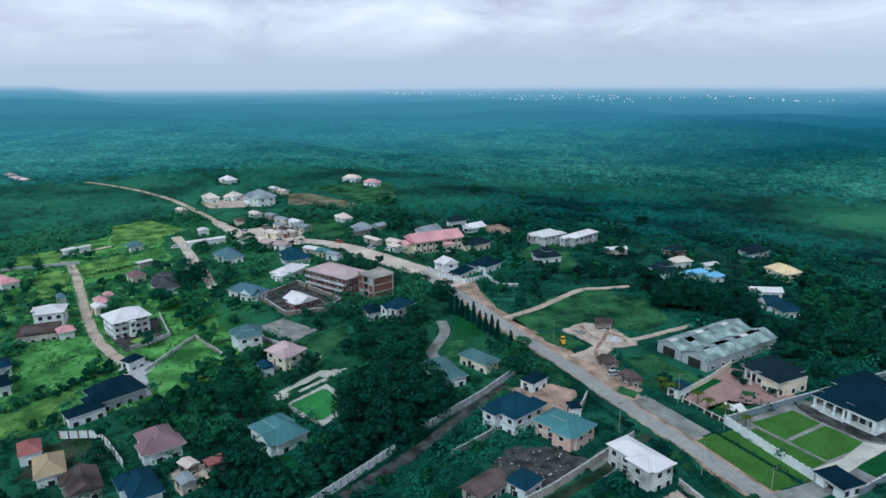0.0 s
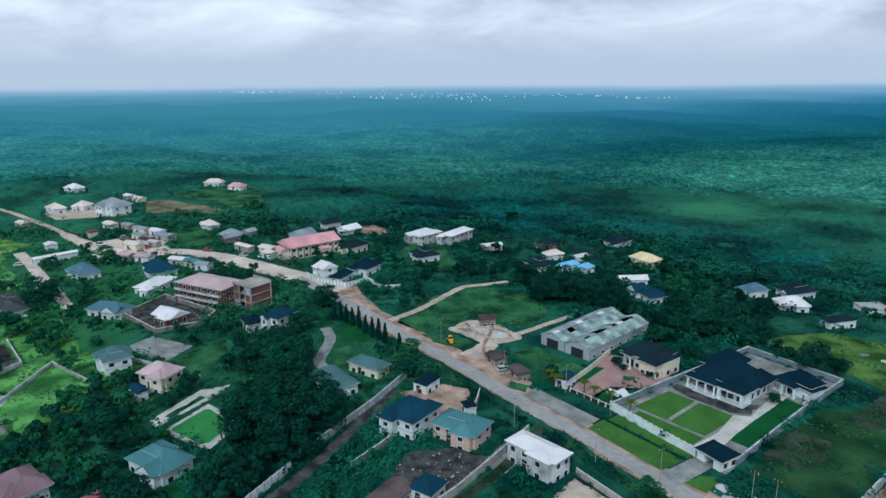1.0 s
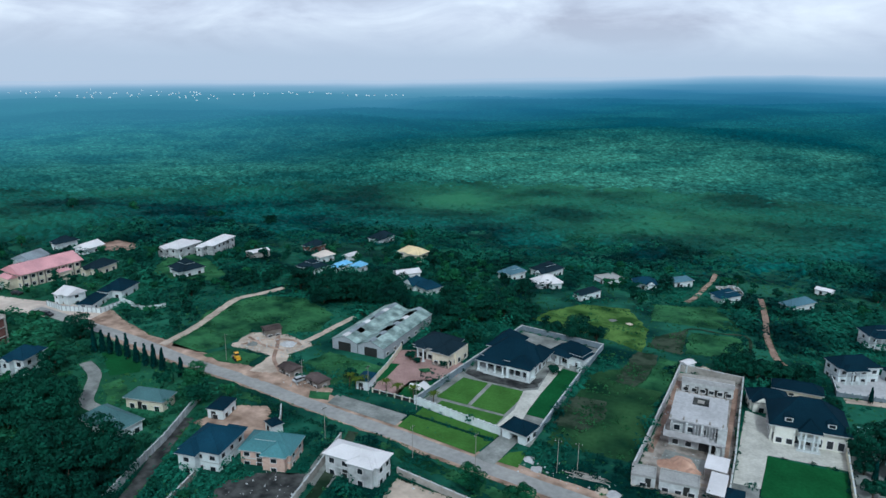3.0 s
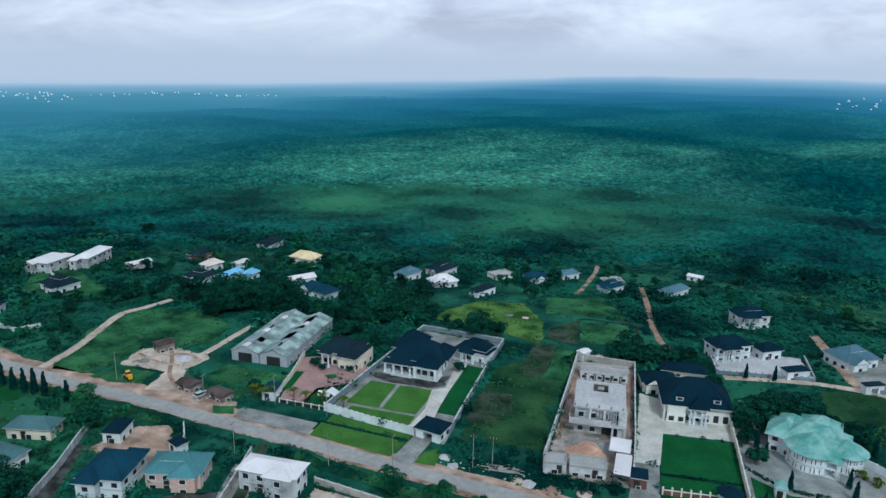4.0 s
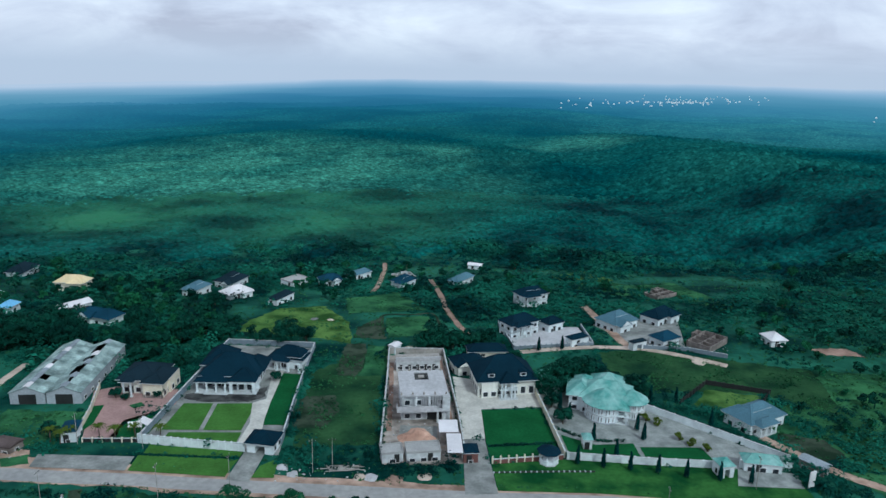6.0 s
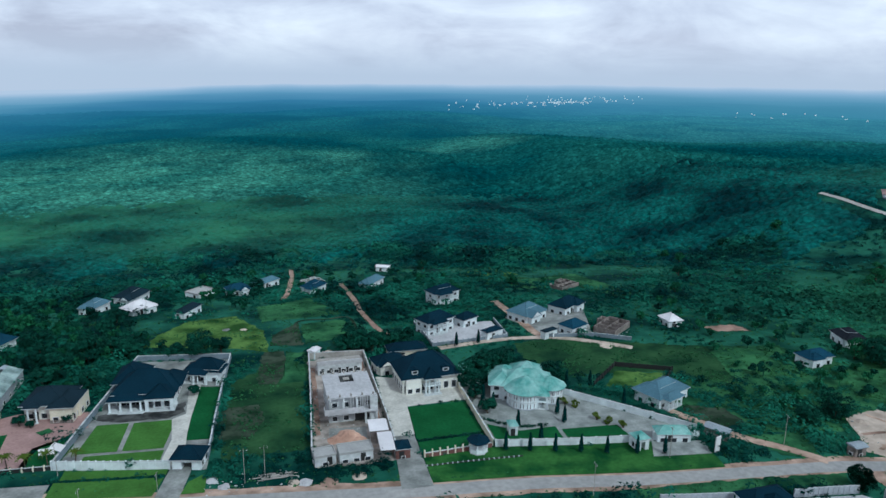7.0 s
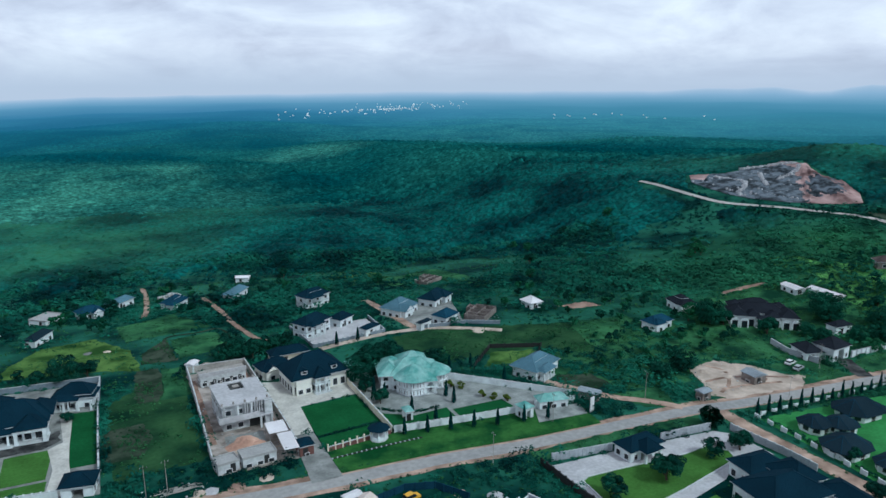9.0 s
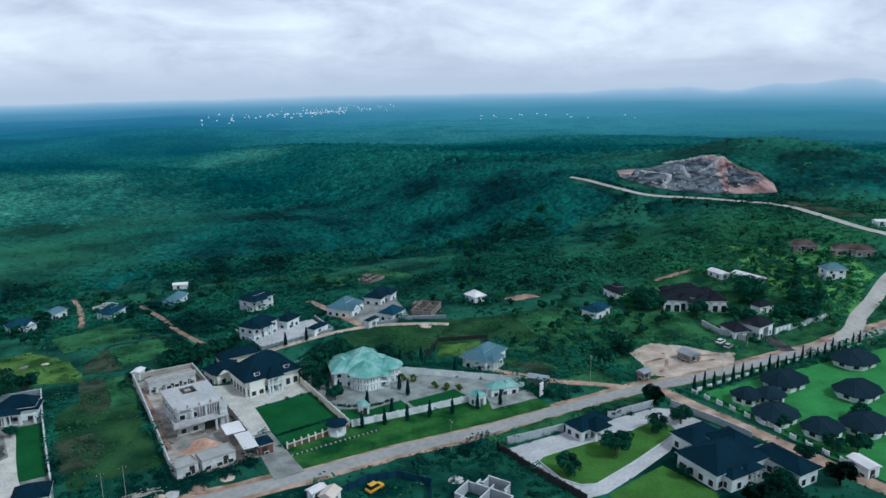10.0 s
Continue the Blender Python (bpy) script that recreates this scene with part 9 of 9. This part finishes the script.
def far_towns():
    """Far-off white houses, a few metres high, in loose clusters under the horizon."""
    rng = np.random.default_rng(23)
    verts, faces = [], []
    spots = ((-2800, 1520, 90, 26), (-2080, 1750, 190, 34), (-1700, 1790, 180, 22), (-1420, 2080, 150, 20), (-3450, 1350, 40, 8),
             (870, 2270, 90, 46), (980, 2400, 130, 40), (1180, 2560, 150, 26), (560, 2060, 90, 10), (1250, 1560, 200, 14))
    for cx, cy, spread, count in spots:
        for _ in range(int(count * 1.15)):
            x, y = cx + spread * rng.normal(), cy + spread * 0.7 * rng.normal()
            w, d, h, t = rng.uniform(1.2, 2.8), rng.uniform(1.2, 2.6), rng.uniform(1.2, 2.4), rng.random() * 3.14
            z = height(x, y) + 1
            k = len(verts)
            for zz, s in ((z - 3, 1.0), (z + h, 1.0), (z + h + 1.4, 0.12)):
                for a, b in ((-1, -1), (1, -1), (1, 1), (-1, 1)):
                    u, v = a * w * s, b * d * s
                    verts.append((x + u * math.cos(t) - v * math.sin(t), y + u * math.sin(t) + v * math.cos(t), zz))
            for q in (0, 4):
                faces += [(k + q + i, k + q + (i + 1) % 4, k + q + 4 + (i + 1) % 4, k + q + 4 + i) for i in range(4)]
            faces.append((k + 8, k + 9, k + 10, k + 11))
    me = bpy.data.meshes.new("far_town")
    me.from_pydata(verts, [], faces)
    me.materials.append(WALL["white"])
    tagged(new("far_town", me), "scattered pale houses of far-off towns", "town", kind="stuff")


quarry()
far_towns()

# ---- the market and the small sheds of the town ----
for n, (x, y, w, d, rot, r) in enumerate((
        (-393, 119, 9, 6, 5, "creamroof"), (-384, 125, 8, 5, 10, "gray"), (-371, 127, 10, 5, 14, "gray"), (-361, 131, 9, 5, 12, "white"), (-349, 130, 11, 6, 20, "gray"), (-358, 121, 8, 5, 8, "gray"),
        (-346, 120, 9, 5, 16, "rust"), (-340, 121, 6, 4, 20, "creamroof"), (-343, 112.5, 10, 6, 18, "creamroof"), (-334, 101, 10, 7, 22, "creamroof"), (-326, 103, 7, 5, 25, "pinkgray"), (-352, 113, 7, 5, 9, "rust"),
        (-318, 108, 8, 6, 30, "pinkgray"), (-303, 117, 8, 5, 28, "white"), (-295, 120, 8, 6, 28, "tealgray"), (-288, 121.5, 7, 5, 28, "gray"), (-303, 148.5, 11, 4, 10, "creamroof"), (-292, 155, 9, 6, 12, "creamroof"),
        (-284, 151, 7, 5, 10, "creamroof"), (-429, 86, 9, 5, 8, "creamroof"), (-381, 106, 6, 5, 0, "rust"), (-331, 92, 6, 4, 20, "white"), (-471, 157, 8, 6, 8, "white"), (-457, 158, 9, 6, 12, "creamroof"),
        (-664, 9, 14, 8, 20, "pinkgray"), (-645, 14, 10, 7, 20, "creamroof"), (-690, 5, 12, 8, 10, "pinkgray"), (-297, 62, 7, 5, 4, "gray"), (-306, 62, 8, 5, 4, "creamroof"), (-272, 22, 6, 4, 12, "white"))):
    house("shed", x, y, w, d, rot, 2.8, r, ("white", "concrete", "cream")[n % 3], 1, "low market shed with " + {"creamroof": "cream", "gray": "grey", "white": "white", "rust": "rusty", "pinkgray": "faded pink", "tealgray": "grey-teal"}[r] + " sheet roof", "shed", pitch=-0.3)


# ---- vehicles, poles and site clutter ----
def car(x, y, rot, paint, label, z=None, van=False):
    top = root("car", x, y, rot, label, "car", z=height(x, y) + 0.12)
    bm = bmesh.new()
    prof = ((-2.1, 0.35), (2.1, 0.35), (2.15, 0.8), (1.2, 0.95), (-1.9, 0.98), (-2.15, 0.85))
    for s in (-0.85, 0.85):
        bm.faces.new([bm.verts.new((px, s, pz)) for px, pz in (prof if s > 0 else prof[::-1])])
    bm.verts.ensure_lookup_table()
    n = len(prof)
    left, right = list(bm.verts[:n])[::-1], list(bm.verts[n:])
    for i in range(n):
        bm.faces.new((left[i], right[i], right[(i + 1) % n], left[(i + 1) % n]))
    bmesh.ops.recalc_face_normals(bm, faces=bm.faces)
    part("body", bm, paint, top)
    bm = bmesh.new()
    hi = 1.75 if van else 1.45
    lo = [bm.verts.new((px, s, 0.96)) for px, s in ((-1.8, -0.78), (1.15, -0.78), (1.15, 0.78), (-1.8, 0.78))]
    up_ = [bm.verts.new((px, s, hi)) for px, s in ((-1.5 if not van else -1.75, -0.64), (0.4, -0.64), (0.4, 0.64), (-1.5 if not van else -1.75, 0.64))]
    for i in range(4):
        bm.faces.new((lo[i], lo[(i + 1) % 4], up_[(i + 1) % 4], up_[i]))
    part("cabin_glass", bm, GLASS, top)
    part("cabin_roof", box(bmesh.new(), -1.52, -0.66, hi, 0.42, 0.66, hi + 0.06), paint, top)
    for wx in (-1.35, 1.35):
        for s in (-1, 1):
            wheel = part("wheel", rod(bmesh.new(), (wx, s * 0.72, 0.2), (wx, s * 0.90, 0.2), 0.32, 0.32, 12), TYRE, top)
            part("rim", rod(bmesh.new(), (wx, s * 0.90, 0.2), (wx, s * 0.92, 0.2), 0.18, 0.18, 8), METAL, wheel)
    return top


PAINT = {k: material("car_paint_" + k, c, 0.35, 0.05, spec=0.5) for k, c in (("white", (0.7, 0.7, 0.7)), ("black", (0.02, 0.02, 0.025)), ("silver", (0.4, 0.42, 0.44)), ("red", (0.35, 0.05, 0.04)), ("yellow", (0.75, 0.42, 0.03)), ("blue", (0.06, 0.12, 0.3)))}
for x, y, rot, c, word in ((-269.9, 150.8, 10, "black", "black saloon parked on the dirt square"), (-294.5, 143.5, 20, "silver", "silver saloon parked beside the dirt street"), (-240, 141.4, 5, "black", "dark saloon on the dirt street"),
                           (-284, 131, 15, "white", "white saloon beside the dirt street"), (-314, 135.4, 30, "red", "red saloon on the dirt street"), (-360.4, 103, 60, "white", "white van by the market sheds"),
                           (-366, 116, 10, "silver", "silver saloon parked at the market"), (-353, 126, 80, "blue", "blue saloon parked at the market"), (-349.7, 65.5, 90, "white", "white saloon on the side street"),
                           (-220.7, 138, -14, "black", "dark saloon driving on the asphalt road"), (135.1, 115.6, 10, "white", "white pickup parked on grass"), (133.6, 111.6, 14, "silver", "grey saloon parked on grass"),
                           (-3.3, 102.4, 15, "yellow", "yellow bus parked inside a blue fence"), (-132, 139.5, 70, "silver", "old grey car beside the road shacks"), (-287, 149, 90, "white", "white saloon before the town sheds"),
                           (-340, 117, 20, "red", "red saloon parked at the market"), (-333, 112, 40, "silver", "silver saloon near the market street"), (-299, 130, 15, "black", "black saloon on the dirt street")):
    car(x, y, rot, PAINT[c], word, van="bus" in word or "van" in word)


def loader(x, y, rot):
    top = root("wheel_loader", x, y, rot, "yellow wheel loader parked on bare dirt", "loader", z=height(x, y) + 0.1)
    top.scale = (0.75, 0.75, 0.75)
    yellow = PAINT["yellow"]
    part("chassis", box(bmesh.new(), -2.4, -0.8, 0.6, 1.4, 0.8, 1.6), yellow, top)
    part("engine_cover", box(bmesh.new(), -2.4, -0.75, 1.6, -0.8, 0.75, 2.1), yellow, top)
    part("cab", box(bmesh.new(), -0.8, -0.7, 1.6, 0.6, 0.7, 3.0), GLASS, top)
    part("cab_roof", box(bmesh.new(), -0.9, -0.8, 3.0, 0.7, 0.8, 3.15), yellow, top)
    for s in (-0.6, 0.6):
        part("arm", rod(bmesh.new(), (0.8, s, 1.5), (2.6, s, 0.7), 0.14, 0.12), yellow, top)
    part("bucket", box(box(bmesh.new(), 2.6, -1.2, 0.1, 2.75, 1.2, 1.1), 2.75, -1.2, 0.1, 3.5, 1.2, 0.2), METAL, top)
    for wx in (-1.6, 0.9):
        for s in (-1, 1):
            part("wheel", rod(bmesh.new(), (wx, s * 0.8, 0.6), (wx, s * 1.25, 0.6), 0.7, 0.7, 14), TYRE, top)


def power_pole(x, y, rot, tall=8.5):
    top = root("power_pole", x, y, rot, "slender grey power pole with a crossarm", "pole", "roadside power poles")
    part("pole", rod(bmesh.new(), (0, 0, -0.4), (0, 0, tall), 0.07, 0.045), WALL["concrete"], top)
    part("crossarm", box(bmesh.new(), -0.8, -0.05, tall - 0.65, 0.8, 0.05, tall - 0.55), SHADOWED, top)
    for s in (-0.7, 0, 0.7):
        part("insulator", rod(bmesh.new(), (s, 0, tall - 0.55), (s, 0, tall - 0.3), 0.05, 0.04), FRAME, top)


def heap(x, y, r, high, mat, label, seed):
    """A loose heap of sand, stone or rubble with a ragged outline."""
    rng = random.Random(seed)
    bm = bmesh.new()
    tip = bm.verts.new((x, y, height(x, y) + high))
    rings = []
    for k, f in enumerate((0.35, 0.7, 1.0)):
        rings.append([bm.verts.new((x + r * f * rng.uniform(0.8, 1.2) * math.cos(0.5236 * i), y + r * f * rng.uniform(0.8, 1.2) * math.sin(0.5236 * i), height(x, y) + (high * (1 - f) * rng.uniform(0.8, 1.3) if k < 2 else 0.03))) for i in range(12)])
    for i in range(12):
        j = (i + 1) % 12
        bm.faces.new((rings[0][i], rings[0][j], tip))
        for a, b in zip(rings, rings[1:]):
            bm.faces.new((b[i], b[j], a[j], a[i]))
    bmesh.ops.recalc_face_normals(bm, faces=bm.faces)
    tagged(part("mound", bm, mat), label, "mound")


loader(-157.5, 142.6, 150)
for x, y, rot in ((-108.5, 117.5, 80), (-54.2, 128.1, 0), (-49.8, 128.6, 0), (-129, 136.5, 80), (-85.6, 119.1, 80), (-71.4, 122.4, 80), (-160, 141, 75), (-251.5, 158.4, 70), (110.4, 97.2, 80), (76.5, 117.5, 80), (-111, 141.5, 80), (-95.3, 139.6, 80), (20, 107, 85), (45, 118, 85), (140, 109, 80)):
    power_pole(x, y, rot)
for n, (x, y, r, h, m, label) in enumerate((
        (-29.6, 144.2, 3.2, 1.4, REDSAND, "heap of orange sand on the site"), (-32.6, 142.6, 2.4, 0.9, REDSAND, "low heap of orange sand"), (-27, 142, 1.9, 0.8, REDSAND, "small heap of orange sand"),
        (-61.3, 130.6, 1.6, 0.6, PALEPAVE, "small heap of pale stone"), (-58.6, 127.4, 1.4, 0.5, PALEPAVE, "small heap of pale stone"), (-43.6, 125.8, 1.5, 0.7, SAND, "small heap of building sand"), (-41, 125.4, 1.7, 0.6, PALEPAVE, "heap of broken pale stone"),
        (-36, 124.5, 2.2, 0.4, CLAY, "spread of pinkish clay by the road"), (-29, 125.5, 1.8, 0.4, SAND, "spread of building sand on grass"), (-158, 157, 2.4, 0.9, SAND, "heap of building sand"), (-151, 159, 2.8, 1.0, PALEPAVE, "heap of grey gravel"),
        (-161, 154, 2.0, 0.9, GREYPAVE, "heap of grey stone dust"), (-147, 157, 1.8, 0.7, SAND, "heap of sand in the block yard"), (110, 118, 2.6, 0.8, SAND, "heap of tan sand in a yard"), (106, 124, 2.2, 0.7, SAND, "heap of tan sand in a yard"), (118, 112, 2.0, 0.6, CLAY, "heap of reddish earth"),
        (-64, 229, 1.6, 0.5, GREYPAVE, "pale rubble at the edge of a field"), (-58, 228, 1.3, 0.5, SAND, "pale rubble at the edge of a field"), (-78, 99, 2.2, 0.7, SAND, "heap of pale sand in a yard"), (-74, 103, 1.8, 0.6, GREYPAVE, "heap of grey rubble in a yard"),
        (-75, 106, 1.4, 0.6, PALEPAVE, "heap of white blocks in a yard"), (7.5, 100, 1.6, 0.6, SAND, "heap of pink-tan sand in grass"), (14, 96, 1.8, 0.5, PALEPAVE, "heap of pale stone in grass"), (-31, 200, 2.0, 0.4, SAND, "spread of pale sand"), (62, 187, 2.6, 0.5, SAND, "heap of pale sand by a lane"))):
    heap(x, y, r, h, m, label, n)
for k in range(14):
    rng = random.Random(60 + k)
    x, y, turn = -47.5 + rng.uniform(-2.5, 2.5), 128.4 + 0.16 * k, rng.uniform(-14, 14)
    p = tagged(part("timber_pole", rod(bmesh.new(), (-3.0, 0, 0.12), (3.0, 0, 0.12), 0.1, 0.08), WALL["concrete"]), "weathered grey timber pole in a stack", "timber pole", "stacked poles by the road")
    p.matrix_basis = pose(x, y, height(x, y) + 0.1 * (k % 3), 0, 0, turn)
# lawn parasols of sheet, a water tank, the roadside sign
for x, y, rot in ((-99.3, 146.6, 20), (-97.4, 148.4, -25)):
    top = root("sun_sail", x, y, rot, "small white tilted sun canopy on a pole", "canopy", "canopies on the lawn")
    part("mast", rod(bmesh.new(), (0, 0, -0.2), (0, 0, 2.6), 0.06, 0.05), METAL, top)
    s = part("sail", box(bmesh.new(), -1.6, -1.0, -0.03, 1.6, 1.0, 0.03), ROOF["white"], top)
    s.matrix_basis = pose(0, 0, 2.6, 18, 8, 0)
sign = root("sign_board", 57.6, 117.6, 20, "tall blank white roadside sign board", "sign")
part("board", box(bmesh.new(), -0.9, -0.12, 0.6, 0.9, 0.12, 4.6), FRAME, sign)
part("post", rod(bmesh.new(), (0, 0, -0.3), (0, 0, 0.6), 0.15, 0.15), METAL, sign)


# ---- wild growth over all ground left open ----
def grass_tufts():
    """Tussocks that roughen the open grassland."""
    rng = np.random.default_rng(3)
    xs, ys = [], []
    for poly in MEADOWS:
        px, py = np.array([q[0] for q in poly]), np.array([q[1] for q in poly])
        n = int((px.max() - px.min()) * (py.max() - py.min()) * 0.55)
        x, y = rng.uniform(px.min(), px.max(), n), rng.uniform(py.min(), py.max(), n)
        clump = np.sin(x / 3.1 + 1.3 * np.sin(y / 4.3)) + np.sin(y / 2.7) + rng.normal(size=n) * 0.6
        keep = inside(x, y, poly) & (clump > 0.1)
        for other, _ in HARD:
            ox, oy = [q[0] for q in other], [q[1] for q in other]
            near = np.nonzero(keep & (x > min(ox)) & (x < max(ox)) & (y > min(oy)) & (y < max(oy)))[0]
            if len(near):
                keep[near] &= ~inside(x[near], y[near], other)
        xs.append(x[keep])
        ys.append(y[keep])
    px, py = np.concatenate(xs), np.concatenate(ys)
    some = rng.permutation(len(px))[:16000]
    px, py = px[some], py[some]
    v, f = tufts(rng, px, py, 0.05, 0.25 + 0.45 * rng.random(len(px)) ** 2, 8, 0.34)
    tagged(new("grass_tussocks", leaf_mesh("grass_tussocks", v, f, TUSSOCK)), "rough green tussocks in the open grass", "grass", kind="stuff")


def edge_grass():
    """Grass that creeps in over the edges of roads, paths and bare yards."""
    rng = np.random.default_rng(4)
    xs, ys = [], []
    for n, (poly, soft) in enumerate(HARD):
        if not soft:
            continue
        x, y = [], []
        for (x0, y0), (x1, y1) in zip(poly, poly[1:] + poly[:1]):
            long = math.hypot(x1 - x0, y1 - y0)
            k = rng.random(max(1, int(long / 0.8)))
            x += list(x0 + (x1 - x0) * k)
            y += list(y0 + (y1 - y0) * k)
        x, y = np.array(x) + rng.normal(size=len(x)) * 0.35, np.array(y) + rng.normal(size=len(y)) * 0.35
        clump = np.sin(x / 2.3 + 1.3 * np.sin(y / 3.3)) + np.sin(y / 2.1) + rng.normal(size=len(x)) * 0.6
        keep = clump > -0.3
        for m, (other, _) in enumerate(HARD):
            if m != n:
                ox, oy = [q[0] for q in other], [q[1] for q in other]
                near = np.nonzero(keep & (x > min(ox)) & (x < max(ox)) & (y > min(oy)) & (y < max(oy)))[0]
                if len(near):
                    keep[near] &= ~inside(x[near], y[near], other)
        xs.append(x[keep])
        ys.append(y[keep])
    px, py = np.concatenate(xs), np.concatenate(ys)
    v, f = tufts(rng, px, py, 0.05, 0.22 + 0.4 * rng.random(len(px)) ** 2, 6, 0.34)
    tagged(new("edge_grass", leaf_mesh("edge_grass", v, f, TUSSOCK)), "grass creeping over the edges of roads and yards", "grass", kind="stuff")


def wild_grass():
    """Coarse grass over the open ground between the shrubs."""
    rng = np.random.default_rng(6)
    n = 60000
    a, r = np.radians(rng.uniform(-97, 72, n)), np.sqrt(rng.uniform(75 ** 2, 345 ** 2, n))
    px, py = -30 + r * np.sin(a), r * np.cos(a)
    keep = ~bare(px, py)
    px, py = px[keep][:20000], py[keep][:20000]
    v, f = tufts(rng, px, py, 0.05, 0.25 + 0.6 * rng.random(len(px)) ** 2, 6, 0.36)
    tagged(new("wild_grass", leaf_mesh("wild_grass", v, f, TUSSOCK)), "coarse green grass between the shrubs", "grass", kind="stuff")


def litter():
    """Broken blocks, offcuts and rubbish lying about the yards."""
    rng = np.random.default_rng(8)
    verts, faces = [], []
    for x0, y0, x1, y1, count in ((-117, 84, -101, 100, 60), (-84, 94, -68, 109, 50), (-37, 133, -21, 152, 70), (-37, 152, -35, 192, 30), (-165, 150, -145, 163, 260), (-137, 135, -121, 143, 40),
                                  (100, 110, 122, 126, 40), (-64, 124, -40, 132, 50), (68, 196, 78, 208, 25), (-250, 78, -232, 96, 50)):
        for _ in range(count):
            x, y, s, t = rng.uniform(x0, x1), rng.uniform(y0, y1), 0.06 + 0.2 * rng.random() ** 2, rng.random() * 3.14
            z, k = height(x, y) + 0.1, len(verts)
            for zz in (z, z + s * rng.uniform(0.4, 1.2)):
                for a, b in ((-1, -0.6), (1, -0.6), (1, 0.6), (-1, 0.6)):
                    verts.append((x + s * (a * math.cos(t) - b * math.sin(t)), y + s * (a * math.sin(t) + b * math.cos(t)), zz))
            faces += [tuple(k + i for i in f) for f in ((4, 5, 6, 7), (0, 1, 5, 4), (1, 2, 6, 5), (2, 3, 7, 6), (3, 0, 4, 7))]
    me = bpy.data.meshes.new("litter")
    me.from_pydata(verts, [], faces)
    me.materials.append(WALL["plaster"])
    tagged(new("litter", me), "broken blocks and rubbish lying about the yards", "rubble", kind="stuff")


scattered_trees()
litter()
wild_grass()
edge_grass()
grass_tufts()
garden_trees()
scrub()
woodland()

for line, wide, high, label in (([(96.2, 95), (96.1, 83), (95.6, 74), (94.5, 61), (93.6, 48)], 1.2, 1.2, "clipped dark hedge along the resort lane"), ([(98.5, 94.6), (118, 93), (140, 91), (160, 89), (177, 85.4)], 1.0, 1.1, "clipped dark hedge along the resort front"),
                                ([(-141, 127.2), (-128, 124.4), (-120, 122.6), (-108, 121.0)], 1.6, 1.4, "overgrown dark roadside hedge"), ([(-324.1, 22.7), (-326, 34), (-329.7, 43.9)], 1.6, 1.4, "dark hedge between two fields"), ([(-308.6, 22.5), (-311, 32), (-314.9, 45)], 1.6, 1.4, "dark hedge between two fields"), ([(-202.6, -12), (-209, 5), (-218, 21.5)], 1.8, 1.4, "overgrown dark hedge below a green field"),
                                ([(-13.0, 138.0), (-4, 138.4), (4.2, 139.0)], 0.7, 0.8, "low clipped hedge along a lawn"), ([(6.6, 132.6), (23.4, 130.4), (41, 127.2)], 0.8, 0.9, "low clipped hedge inside a front wall"), ([(-96.4, 136.9), (-84, 135.6), (-72, 134.4)], 0.5, 0.5, "low dark edging hedge"),
                                ([(6.4, 146), (10, 142.6), (16, 139.4), (22, 139.2)], 0.8, 0.9, "clipped hedge before a round bay")):
    hedge(line, wide, high, label)
for proto in (*TREES, *CYP, PALM, LIME):
    for ob in (*proto.children_recursive, proto):
        bpy.data.objects.remove(ob)
